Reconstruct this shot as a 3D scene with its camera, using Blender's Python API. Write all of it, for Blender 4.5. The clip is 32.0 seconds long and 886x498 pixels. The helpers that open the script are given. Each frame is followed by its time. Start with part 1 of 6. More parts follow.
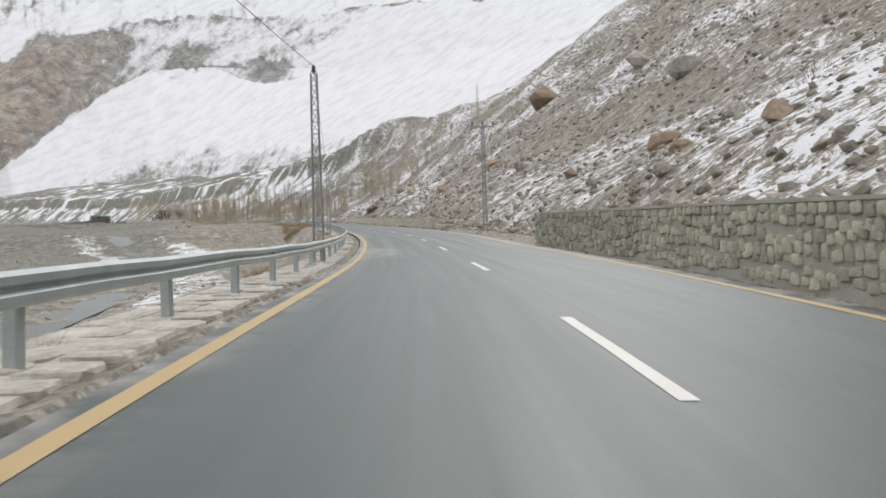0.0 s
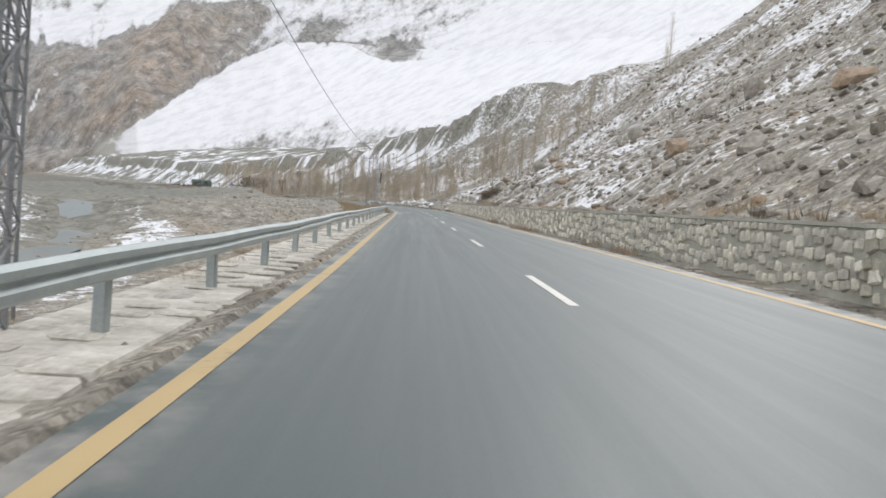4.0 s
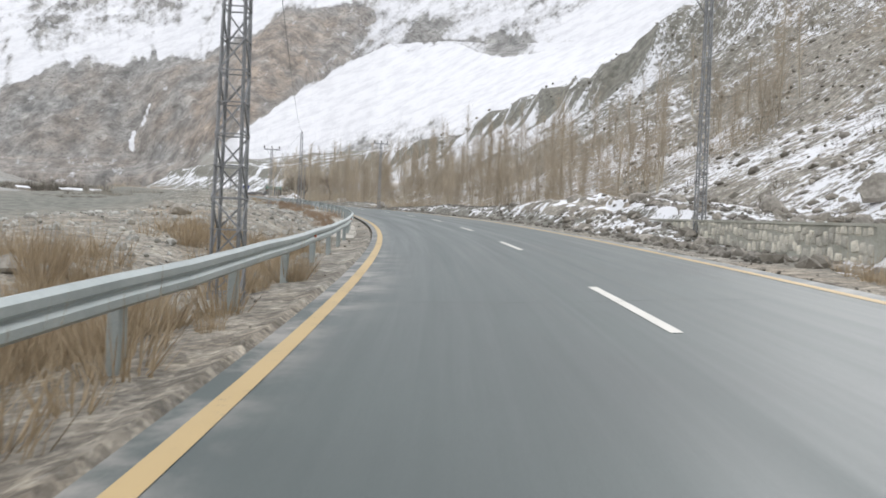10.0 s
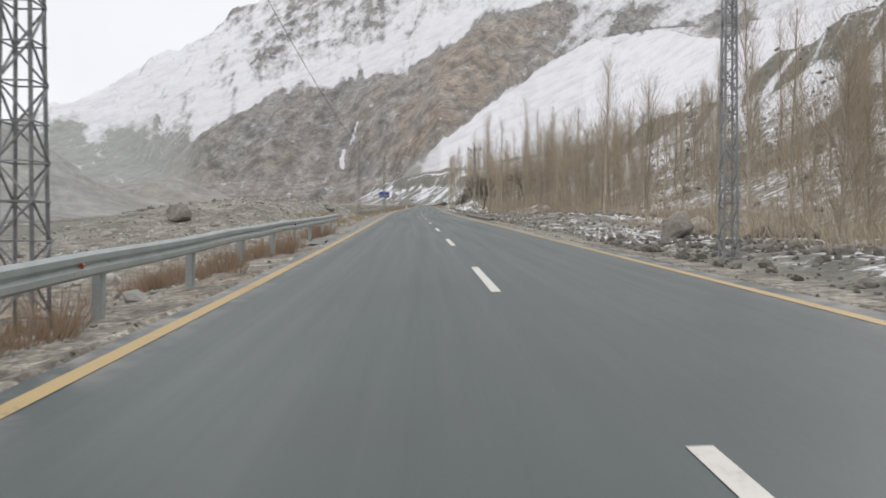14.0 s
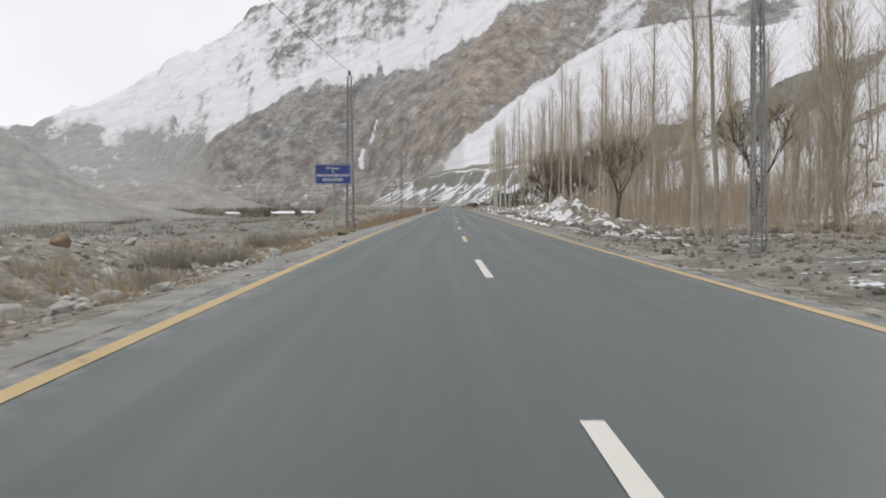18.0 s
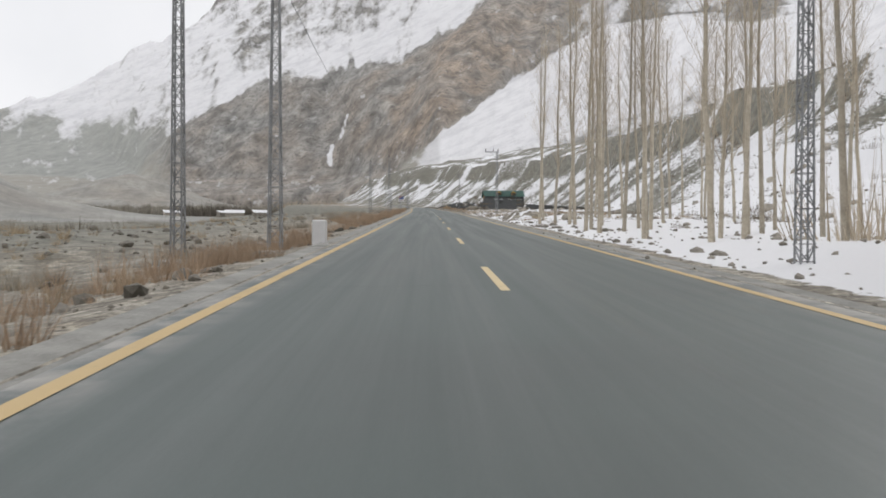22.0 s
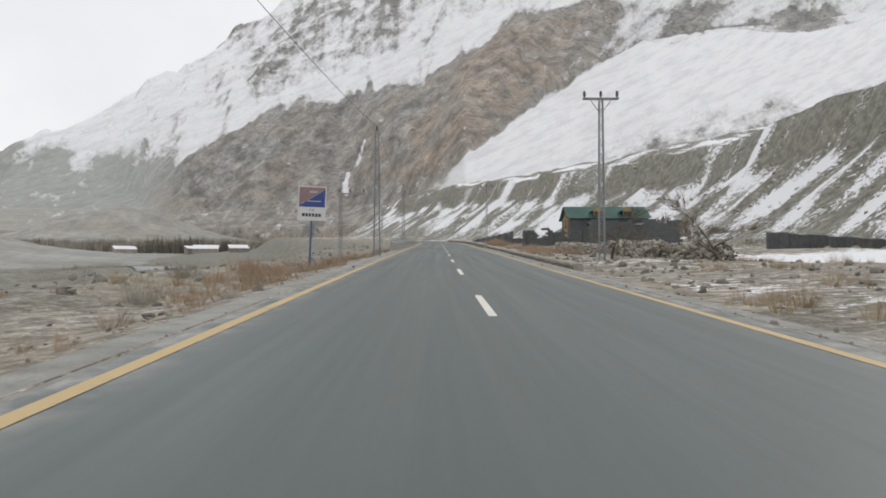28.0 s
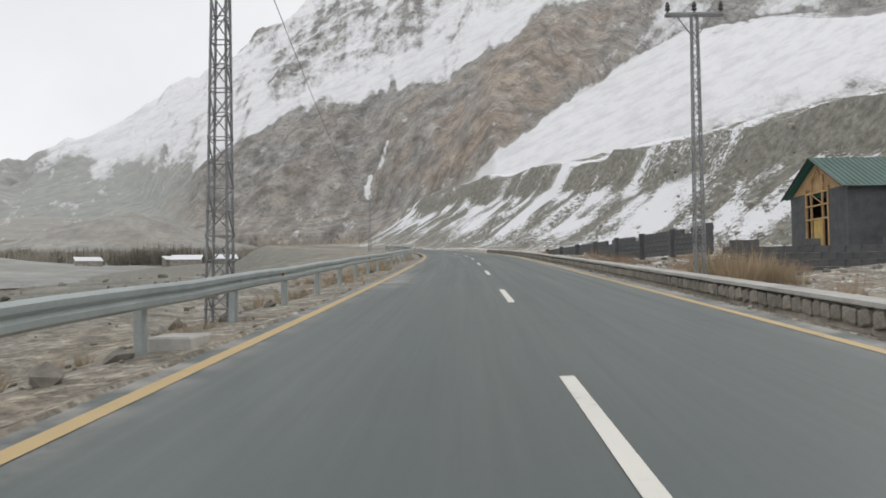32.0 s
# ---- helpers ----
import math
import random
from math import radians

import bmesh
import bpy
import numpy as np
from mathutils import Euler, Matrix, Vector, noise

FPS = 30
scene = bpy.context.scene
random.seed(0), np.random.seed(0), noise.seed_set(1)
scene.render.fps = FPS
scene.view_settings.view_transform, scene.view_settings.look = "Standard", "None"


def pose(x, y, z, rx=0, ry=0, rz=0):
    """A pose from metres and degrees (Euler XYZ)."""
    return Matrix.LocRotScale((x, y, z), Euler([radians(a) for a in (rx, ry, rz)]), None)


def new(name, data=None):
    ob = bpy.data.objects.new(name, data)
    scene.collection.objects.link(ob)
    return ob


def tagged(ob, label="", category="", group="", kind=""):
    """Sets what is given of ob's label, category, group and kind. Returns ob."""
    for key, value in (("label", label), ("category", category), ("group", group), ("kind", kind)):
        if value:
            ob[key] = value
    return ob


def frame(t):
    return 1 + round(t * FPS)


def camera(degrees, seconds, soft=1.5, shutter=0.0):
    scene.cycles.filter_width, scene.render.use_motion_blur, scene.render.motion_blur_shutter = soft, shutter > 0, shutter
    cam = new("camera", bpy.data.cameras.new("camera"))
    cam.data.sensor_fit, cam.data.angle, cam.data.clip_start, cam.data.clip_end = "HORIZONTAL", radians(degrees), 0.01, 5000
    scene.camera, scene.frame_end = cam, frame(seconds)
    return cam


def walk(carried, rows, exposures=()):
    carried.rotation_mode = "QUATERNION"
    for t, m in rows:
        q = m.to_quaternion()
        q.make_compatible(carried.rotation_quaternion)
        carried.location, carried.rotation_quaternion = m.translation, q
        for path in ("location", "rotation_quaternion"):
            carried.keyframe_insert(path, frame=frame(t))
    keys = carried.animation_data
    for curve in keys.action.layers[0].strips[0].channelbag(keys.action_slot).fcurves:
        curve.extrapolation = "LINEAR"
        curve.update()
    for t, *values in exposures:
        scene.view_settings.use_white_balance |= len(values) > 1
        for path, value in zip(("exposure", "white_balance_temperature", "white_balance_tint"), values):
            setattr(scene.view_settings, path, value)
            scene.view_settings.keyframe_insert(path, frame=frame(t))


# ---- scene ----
cam = camera(58.57, 32.0, soft=1.7, shutter=0.06)
PATH = [
    (0.0, pose(-1.64, 1.51, 1.71, 90.39, 1.79, -5.49)),
    (0.5, pose(-0.94, 11.64, 2.19, 90.95, -0.06, -5.34)),
    (1.0, pose(-0.41, 21.81, 2.58, 90.79, -0.90, -4.67)),
    (1.5, pose(-0.08, 32.03, 2.97, 90.44, -2.03, -3.24)),
    (2.0, pose(0.04, 42.31, 3.42, 90.01, -2.89, -1.73)),
    (2.5, pose(-0.08, 52.65, 3.94, 89.88, -3.40, -0.08)),
    (3.0, pose(-0.36, 63.06, 4.47, 89.79, -4.22, 0.81)),
    (3.5, pose(-0.67, 73.56, 4.99, 90.29, -3.06, 2.27)),
    (4.0, pose(-1.09, 84.14, 5.52, 89.63, -3.75, 2.66)),
    (4.5, pose(-1.64, 94.79, 6.06, 89.70, -2.71, 4.71)),
    (5.0, pose(-2.42, 105.50, 6.60, 89.89, -2.12, 5.22)),
    (5.5, pose(-3.33, 116.30, 7.14, 90.08, -1.86, 5.35)),
    (6.0, pose(-4.33, 127.20, 7.69, 90.27, -1.90, 5.27)),
    (6.5, pose(-5.43, 138.19, 8.24, 90.45, -2.25, 5.33)),
    (7.0, pose(-6.65, 149.30, 8.80, 90.46, -2.36, 6.17)),
    (7.5, pose(-7.85, 160.56, 9.36, 90.20, -2.07, 6.90)),
    (8.0, pose(-9.04, 171.94, 9.94, 90.63, -2.07, 6.76)),
    (8.5, pose(-10.24, 183.41, 10.51, 90.29, -2.10, 6.86)),
    (9.0, pose(-11.54, 194.97, 11.10, 90.32, -2.01, 8.20)),
    (9.5, pose(-13.05, 206.57, 11.68, 90.66, -2.95, 8.53)),
    (10.0, pose(-14.84, 218.17, 12.28, 89.49, -2.42, 10.98)),
    (10.5, pose(-16.93, 229.74, 12.87, 88.93, -3.26, 11.16)),
    (11.0, pose(-19.48, 241.23, 13.46, 89.53, -3.17, 15.61)),
    (11.5, pose(-22.56, 252.57, 14.05, 89.52, -2.58, 17.35)),
    (12.0, pose(-26.04, 263.76, 14.64, 89.25, -2.14, 19.65)),
    (12.5, pose(-29.79, 274.77, 15.23, 89.32, -2.54, 22.72)),
    (13.0, pose(-33.88, 285.57, 15.81, 90.03, -2.14, 24.32)),
    (13.5, pose(-38.31, 296.08, 16.38, 90.33, -0.93, 25.23)),
    (14.0, pose(-43.05, 306.34, 16.95, 89.58, -0.08, 26.09)),
    (14.5, pose(-48.06, 316.38, 17.51, 89.41, 0.83, 27.78)),
    (15.0, pose(-53.24, 326.31, 18.07, 89.32, 0.57, 28.20)),
    (15.5, pose(-58.52, 336.23, 18.63, 89.23, 0.40, 28.45)),
    (16.0, pose(-63.90, 346.23, 19.20, 89.14, 0.29, 28.59)),
    (16.5, pose(-69.42, 356.35, 19.78, 89.05, 0.23, 28.72)),
    (17.0, pose(-75.13, 366.65, 20.36, 89.12, 0.26, 28.28)),
    (17.5, pose(-80.96, 377.19, 20.97, 89.61, 0.63, 28.25)),
    (18.0, pose(-86.84, 387.98, 21.58, 89.65, 0.33, 27.74)),
    (18.5, pose(-92.75, 399.01, 22.21, 89.91, -0.00, 26.99)),
    (19.0, pose(-98.70, 410.25, 22.84, 89.52, -0.00, 27.12)),
    (19.5, pose(-104.68, 421.62, 23.48, 89.19, 0.49, 27.24)),
    (20.0, pose(-110.69, 433.11, 24.13, 89.91, -0.06, 27.08)),
    (20.5, pose(-116.72, 444.67, 24.78, 89.65, 0.09, 26.74)),
    (21.0, pose(-122.78, 456.29, 25.44, 89.56, 0.07, 26.74)),
    (21.5, pose(-128.81, 468.00, 26.10, 89.73, -0.20, 26.16)),
    (22.0, pose(-134.83, 479.78, 26.76, 89.67, -0.26, 25.78)),
    (22.5, pose(-140.88, 491.59, 27.42, 90.04, -0.29, 26.07)),
    (23.0, pose(-146.93, 503.45, 28.09, 89.74, -0.64, 25.89)),
    (23.5, pose(-152.97, 515.34, 28.76, 89.46, 0.01, 25.77)),
    (24.0, pose(-159.02, 527.26, 29.42, 89.46, 0.28, 26.09)),
    (24.5, pose(-165.10, 539.20, 30.09, 89.53, 0.10, 26.19)),
    (25.0, pose(-171.16, 551.15, 30.76, 90.06, -0.06, 26.04)),
    (25.5, pose(-177.15, 563.12, 31.43, 90.95, 0.19, 26.34)),
    (26.0, pose(-183.10, 575.08, 32.10, 91.84, 0.48, 26.41)),
    (26.5, pose(-189.07, 586.97, 32.77, 92.00, 0.64, 27.34)),
    (27.0, pose(-195.11, 598.74, 33.43, 91.98, 0.40, 27.31)),
    (27.5, pose(-201.17, 610.37, 34.08, 91.97, 0.23, 27.41)),
    (28.0, pose(-207.22, 621.87, 34.73, 91.96, 0.10, 27.55)),
    (28.5, pose(-213.24, 633.23, 35.38, 91.94, -0.02, 27.61)),
    (29.0, pose(-219.20, 644.45, 36.01, 92.14, 0.07, 27.96)),
    (29.5, pose(-225.09, 655.53, 36.64, 91.66, 0.33, 28.80)),
    (30.0, pose(-230.92, 666.50, 37.26, 91.73, 0.51, 28.33)),
    (30.5, pose(-236.77, 677.36, 37.88, 90.96, 0.33, 28.55)),
    (31.0, pose(-242.59, 688.15, 38.49, 91.42, 0.03, 28.67)),
    (31.5, pose(-248.33, 698.96, 39.10, 91.35, 0.30, 28.70)),
    (32.0, pose(-254.01, 709.79, 39.71, 92.39, 0.55, 29.59)),
]
EXPOSURES = [(0, 0.22, 6470, 12), (2, 0.26, 6440, 12), (4, 0.36, 6340, 12), (7, 0.36, 6380, 12), (9, 0.42, 6350, 12), (11, 0.48, 6280, 12), (12, 0.40, 6280, 12),
             (13, 0.26, 6380, 13), (14, 0.14, 6470, 13), (17, 0.10, 6480, 13), (24, 0.06, 6530, 12), (32, 0.04, 6510, 11)]
walk(cam, PATH, EXPOSURES)

# ---- light: a bright overcast winter day ----
world = bpy.data.worlds.new("world")
scene.world = world
world.use_nodes = True
wn, wl = world.node_tree.nodes, world.node_tree.links
sky = wn.new("ShaderNodeTexSky")
sky.sky_type = "NISHITA"
sky.sun_disc = False
sky.sun_elevation = radians(38)
sky.sun_rotation = radians(200)
sky.dust_density = 3.0
grey = wn.new("ShaderNodeHueSaturation")
grey.inputs["Saturation"].default_value = 0.10
grey.inputs["Value"].default_value = 1.25
wl.new(sky.outputs["Color"], grey.inputs["Color"])
cloud = wn.new("ShaderNodeTexNoise")
cloud.inputs["Scale"].default_value, cloud.inputs["Detail"].default_value = 2.2, 7
tone = wn.new("ShaderNodeValToRGB")
for el, p, c in zip(tone.color_ramp.elements, (0.32, 0.66), ((0.79, 0.82, 0.84), (0.985, 1.0, 1.015))):
    el.position, el.color = p, (*c, 1)
wl.new(cloud.outputs["Fac"], tone.inputs["Fac"])
deck = wn.new("ShaderNodeVectorMath")
deck.operation = "SCALE"
deck.inputs["Scale"].default_value = 6.7
wl.new(tone.outputs["Color"], deck.inputs[0])
veil = wn.new("ShaderNodeMix")
veil.data_type = "RGBA"
veil.inputs[0].default_value = 0.75
wl.new(grey.outputs["Color"], veil.inputs[6])
wl.new(deck.outputs["Vector"], veil.inputs[7])
wl.new(veil.outputs[2], wn["Background"].inputs["Color"])
wn["Background"].inputs["Strength"].default_value = 0.15
sun_data = bpy.data.lights.new("sun", "SUN")
sun_data.energy, sun_data.angle, sun_data.color = 0.8, radians(24), (1.0, 0.985, 0.96)
sun = new("sun", sun_data)
sun.matrix_world = pose(0, 0, 300, 52, 0, 160)

# ---- plan ----
# the road's plan: heading every 15 m, cross fall every 30 m (degrees)
HEADING = [-4.66, -3.44, -2.14, -0.65, 0.93, 2.56, 4.18, 5.15, 5.26, 5.18, 5.27, 5.44, 5.85, 6.70, 8.24, 10.64, 13.45, 16.20, 19.11, 22.23, 25.09, 27.05, 28.03, 28.40, 28.54, 28.59, 28.48, 28.28, 28.02, 27.59, 27.20, 27.11, 27.21, 27.23, 27.10, 26.98, 26.93, 26.92, 26.88, 26.96, 27.08, 27.09, 27.16, 27.33, 27.65, 28.02, 28.25, 28.10, 27.88, 27.90, 27.98, 27.92, 27.79]
BANK = [-2.23, 1.05, 2.05, 1.86, 1.30, 1.17, 1.41, 2.75, 3.11, 3.44, 2.41, 0.79, 0.46, -0.10, -0.37, -0.41, -0.22, 0.13, 0.20, -0.20, -0.39, -0.51, -0.63, -0.70, -0.63, -0.01, 0.39]

RISE = 0.05          # the valley climbs along the road


def level(s):
    """Height of the road's middle."""
    t = np.clip((np.asarray(s, float) - 5) / 37, 0, 1)
    return RISE * np.asarray(s, float) + 0.33 * (1 - t * t * (3 - 2 * t))


STEP = np.arange(-80.0, 1701.0, 1.0)
HEAD_S = np.concatenate([[-80], np.arange(0, 781, 15), [830, 880, 940, 1000, 1100, 1300, 1700]])
HEAD_V = np.concatenate([[HEADING[0] - 2], HEADING, [29, 37, 44, 46, 44, 36, 34]])
_h = np.radians(np.interp(STEP, HEAD_S, HEAD_V))
CX = np.cumsum(-np.sin(_h))
CY = np.cumsum(np.cos(_h))
CX, CY = CX - CX[80], CY - CY[80]


def spot(s, d):
    """Plan coordinates of a place s metres along the road, d metres right of its middle; arrays or numbers."""
    h = np.interp(s, STEP, _h)
    return np.interp(s, STEP, CX) + d * np.cos(h), np.interp(s, STEP, CY) + d * np.sin(h)


def heading(s):
    return float(np.degrees(np.interp(s, STEP, _h)))


def smooth(a, b, x):
    t = np.clip((np.asarray(x, float) - a) / (b - a), 0, 1)
    return t * t * (3 - 2 * t)


def vnoise(x, y, seed=0):
    """Smooth lattice noise in -1..1."""
    x, y = np.asarray(x, float), np.asarray(y, float)
    xi, yi = np.floor(x), np.floor(y)
    fx, fy = x - xi, y - yi
    fx, fy = fx * fx * (3 - 2 * fx), fy * fy * (3 - 2 * fy)

    def h(a, b):
        v = np.sin(a * 127.1 + b * 311.7 + seed * 74.7) * 43758.5453
        return (v - np.floor(v)) * 2 - 1
    a, b, c, d = h(xi, yi), h(xi + 1, yi), h(xi, yi + 1), h(xi + 1, yi + 1)
    return (a + (b - a) * fx) * (1 - fy) + (c + (d - c) * fx) * fy


def fbm(x, y, octaves=4, seed=0, ridged=False):
    total, amp = 0.0, 0.5
    for i in range(octaves):
        n = vnoise(x, y, seed + i)
        total = total + amp * (1 - 2 * np.abs(n) if ridged else n)
        x, y, amp = x * 2.03 + 17.1, y * 2.03 - 9.2, amp * 0.5
    return total


def window(a, b, c, d, x):
    """1 between b and c, falling to 0 at a and d."""
    return smooth(a, b, x) * (1 - smooth(c, d, x))


RIVER_S, RIVER_D = [-80, 60, 130, 165, 205, 330, 480, 600, 700, 800, 900, 1100, 1700], [-24, -27, -30, -37, -50, -120, -140, -120, -80, -52, -70, -120, -200]


def relief(s, d, rough=True):
    """Height of the ground over the road's own level."""
    s, d = np.asarray(s, float), np.asarray(d, float)
    bank = np.tan(np.radians(np.interp(s, np.arange(0, 781, 30), BANK)))
    cross = bank * np.clip(d, -6, 6) * (1 - smooth(8, 25, np.abs(d)))
    L, R = np.maximum(-d - 4.25, 0), np.maximum(d - 4.2, 0)
    # river side
    drop = 1 - smooth(185, 215, s)
    z = -0.10 * smooth(0, 0.5, L)
    z = z - drop * (4.3 * smooth(2.4, 9, L) + 1.2 * smooth(30, 60, L))
    z = z + drop * 7.0 * window(70, 100, 190, 260, L + 40 * fbm(s / 90, d / 90, 2, 3)) * smooth(60, 130, s)
    later = smooth(200, 240, s)
    z = z + later * (-0.5 * smooth(0.6, 4, L) - 1.0 * smooth(10, 40, L) * smooth(430, 520, s) - 3.2 * smooth(45, 110, L))
    heap = window(215, 240, 300, 330, s) * 0.75 * window(3, 7, 10, 17, L) + window(345, 370, 420, 445, s) * 1.7 * window(3, 8, 14, 26, L)
    z = z + heap - window(205, 235, 330, 420, s) * 2.6 * smooth(13, 30, L) - window(330, 420, 460, 520, s) * 1.6 * smooth(20, 40, L)
    z = z - window(650, 720, 900, 1000, s) * 2.2 * smooth(10, 30, L)
    z = z - (7.0 * smooth(900, 1010, s) + 2.5 * smooth(570, 650, s)) * smooth(12, 34, L)
    mid = np.interp(s, RIVER_S, RIVER_D)
    z = z - 1.3 * np.exp(-((d - mid) / 7.5) ** 2)
    # hill side
    foot = np.interp(s, [-80, 60, 95, 215, 250, 300, 420, 520, 570, 640, 720, 800, 1000, 1300, 1700],
                     [1.2, 2.0, 1.8, 3.0, 9, 15, 22, 26, 26, 34, 44, 48, 40, 30, 30])
    lift = np.interp(s, [-80, 40, 44, 88, 93, 225, 236, 262, 270], [1.5, 1.45, 0.2, 0.2, 1.25, 1.3, 0.9, 0.5, 0])
    edge = np.interp(s, [-80, 41, 92, 180, 215, 230, 263], [4.8, 4.85, 5.4, 5.3, 5.9, 7.4, 8.2])
    lift = lift * smooth(0.22, 0.5, d - edge)
    up = np.maximum(R - foot, 0)
    slope = 165 * (1 - np.exp(-up * 0.46 * smooth(0, 6, up) / 165)) * 1.2
    slope = slope + 0.30 * np.maximum(up - 18, 0) * np.interp(s, [-80, 40, 130, 330], [0.3, 0.45, 1, 1])
    bank = np.interp(s, [300, 340, 400, 430, 470, 560, 680, 780, 860, 950, 1700], [48, 46, 39, 36, 32, 29, 28, 28, 26, 27, 30]) + 1.5 * vnoise(s / 35, s * 0, 8)
    run = np.clip(up / np.maximum(74 - foot, 8), 0, 1.0)
    notch = 0.05 * fbm(s / 8, s * 0, 3, 27)
    bench = bank * (0.70 * np.minimum(run / 0.9, 1) ** 1.15 + 0.30 * smooth(0.86, 0.97, run + notch)) + 0.19 * np.maximum(R - 74, 0)
    w = smooth(235, 360, s)
    climb = slope * (1 - w) + bench * w
    z = z + np.where(R > 0, lift + climb - 0.12 * smooth(0, 0.6, R), 0)
    z = z + w * 3.2 * window(0.15, 0.45, 0.85, 1.1, run) * fbm(s / 11, d / 60, 3, 29, True)
    z = z + window(240, 262, 300, 345, s) * 0.9 * window(1.5, 3.5, 8, 14, R)
    if rough:
        n = fbm(s / 7.0, d / 7.0, 4, 11)
        far = smooth(1.0, 8, np.maximum(L, R))
        z = z + n * (0.10 * smooth(0.4, 2, np.maximum(L, R)) + 0.45 * far)
        z = z + far * fbm(s / 45, d / 45, 3, 5) * (1.2 + 4.0 * smooth(5, 60, up))
        z = z + 3.5 * smooth(14, 50, up) * fbm(s / 18, d / 30, 3, 23, True)
    return z + cross


def ground(s, d, rough=True):
    return relief(s, d, rough) + level(s)


def place(s, d, lift=0.0, turn=0.0):
    """A pose that stands on the ground, facing along the road."""
    x, y = spot(s, d)
    return pose(float(x), float(y), float(ground(s, d)) + lift, 0, 0, heading(s) + turn)


# ---- materials ----
def mat(name, rough=0.8, metal=0.0):
    m = bpy.data.materials.new(name)
    m.use_nodes = True
    b = m.node_tree.nodes["Principled BSDF"]
    b.inputs["Roughness"].default_value, b.inputs["Metallic"].default_value = rough, metal
    return m, m.node_tree.nodes, m.node_tree.links, b


def noise_node(n, l, scale, detail=6, rough=0.55, vec=None, stretch=None):
    t = n.new("ShaderNodeTexNoise")
    t.inputs["Scale"].default_value, t.inputs["Detail"].default_value, t.inputs["Roughness"].default_value = scale, detail, rough
    if vec is None:
        vec = n.new("ShaderNodeTexCoord").outputs["Object"]
    if stretch:
        mp = n.new("ShaderNodeMapping")
        mp.inputs["Scale"].default_value = stretch
        l.new(vec, mp.inputs["Vector"])
        vec = mp.outputs["Vector"]
    l.new(vec, t.inputs["Vector"])
    return t.outputs["Fac"]


def ramp(n, l, fac, stops):
    r = n.new("ShaderNodeValToRGB")
    e = r.color_ramp.elements
    while len(e) < len(stops):
        e.new(0.5)
    for el, (p, c) in zip(e, stops):
        el.position, el.color = p, (*c, 1) if len(c) == 3 else c
    l.new(fac, r.inputs["Fac"])
    return r.outputs["Color"]


def mix(n, l, fac, a, b, kind="MIX"):
    m = n.new("ShaderNodeMix")
    m.data_type, m.blend_type = "RGBA", kind
    for sock, v in ((m.inputs[0], fac), (m.inputs[6], a), (m.inputs[7], b)):
        if hasattr(v, "is_linked"):
            l.new(v, sock)
        elif isinstance(v, (int, float)):
            sock.default_value = v
        else:
            sock.default_value = (*v, 1)
    return m.outputs[2]


def maths(n, l, op, a, b=0.0, clamp=False):
    m = n.new("ShaderNodeMath")
    m.operation, m.use_clamp = op, clamp
    for sock, v in zip(m.inputs, (a, b)):
        if hasattr(v, "is_linked"):
            l.new(v, sock)
        else:
            sock.default_value = v
    return m.outputs[0]


def bump(n, l, b, height, strength=0.4, dist=0.02):
    k = n.new("ShaderNodeBump")
    k.inputs["Strength"].default_value, k.inputs["Distance"].default_value = strength, dist
    l.new(height, k.inputs["Height"])
    l.new(k.outputs["Normal"], b.inputs["Normal"])


def attr(n, name):
    a = n.new("ShaderNodeAttribute")
    a.attribute_name = name
    return a.outputs["Fac"]


def speckled(name, dark, light, scale, rough=0.85, fine=None, strength=0.4, dist=0.02, tone=0.0, metal=0.0):
    """A two-colour grained surface; tone: how far single objects differ."""
    m, n, l, b = mat(name, rough, metal)
    big = noise_node(n, l, scale, 5)
    small = noise_node(n, l, fine or scale * 9, 8, 0.65)
    f = maths(n, l, "ADD", maths(n, l, "MULTIPLY", big, 0.55), maths(n, l, "MULTIPLY", small, 0.45))
    c = ramp(n, l, f, [(0.36, dark), (0.64, light)])
    if tone:
        oi = n.new("ShaderNodeObjectInfo").outputs["Random"]
        c = mix(n, l, 1.0, c, ramp(n, l, oi, [(0, (1 - tone,) * 3), (1, (1 + tone, 1 + tone * 0.95, 1 + tone * 0.85))]), "MULTIPLY")
        each = n.new("ShaderNodeNewGeometry").outputs["Random Per Island"]
        c = mix(n, l, 1.0, c, ramp(n, l, each, [(0, (1 - tone * 1.4, 1 - tone * 1.45, 1 - tone * 1.6)), (1, (1 + tone * 1.2,) * 3)]), "MULTIPLY")
    l.new(c, b.inputs["Base Color"])
    bump(n, l, b, small, strength, dist)
    return m


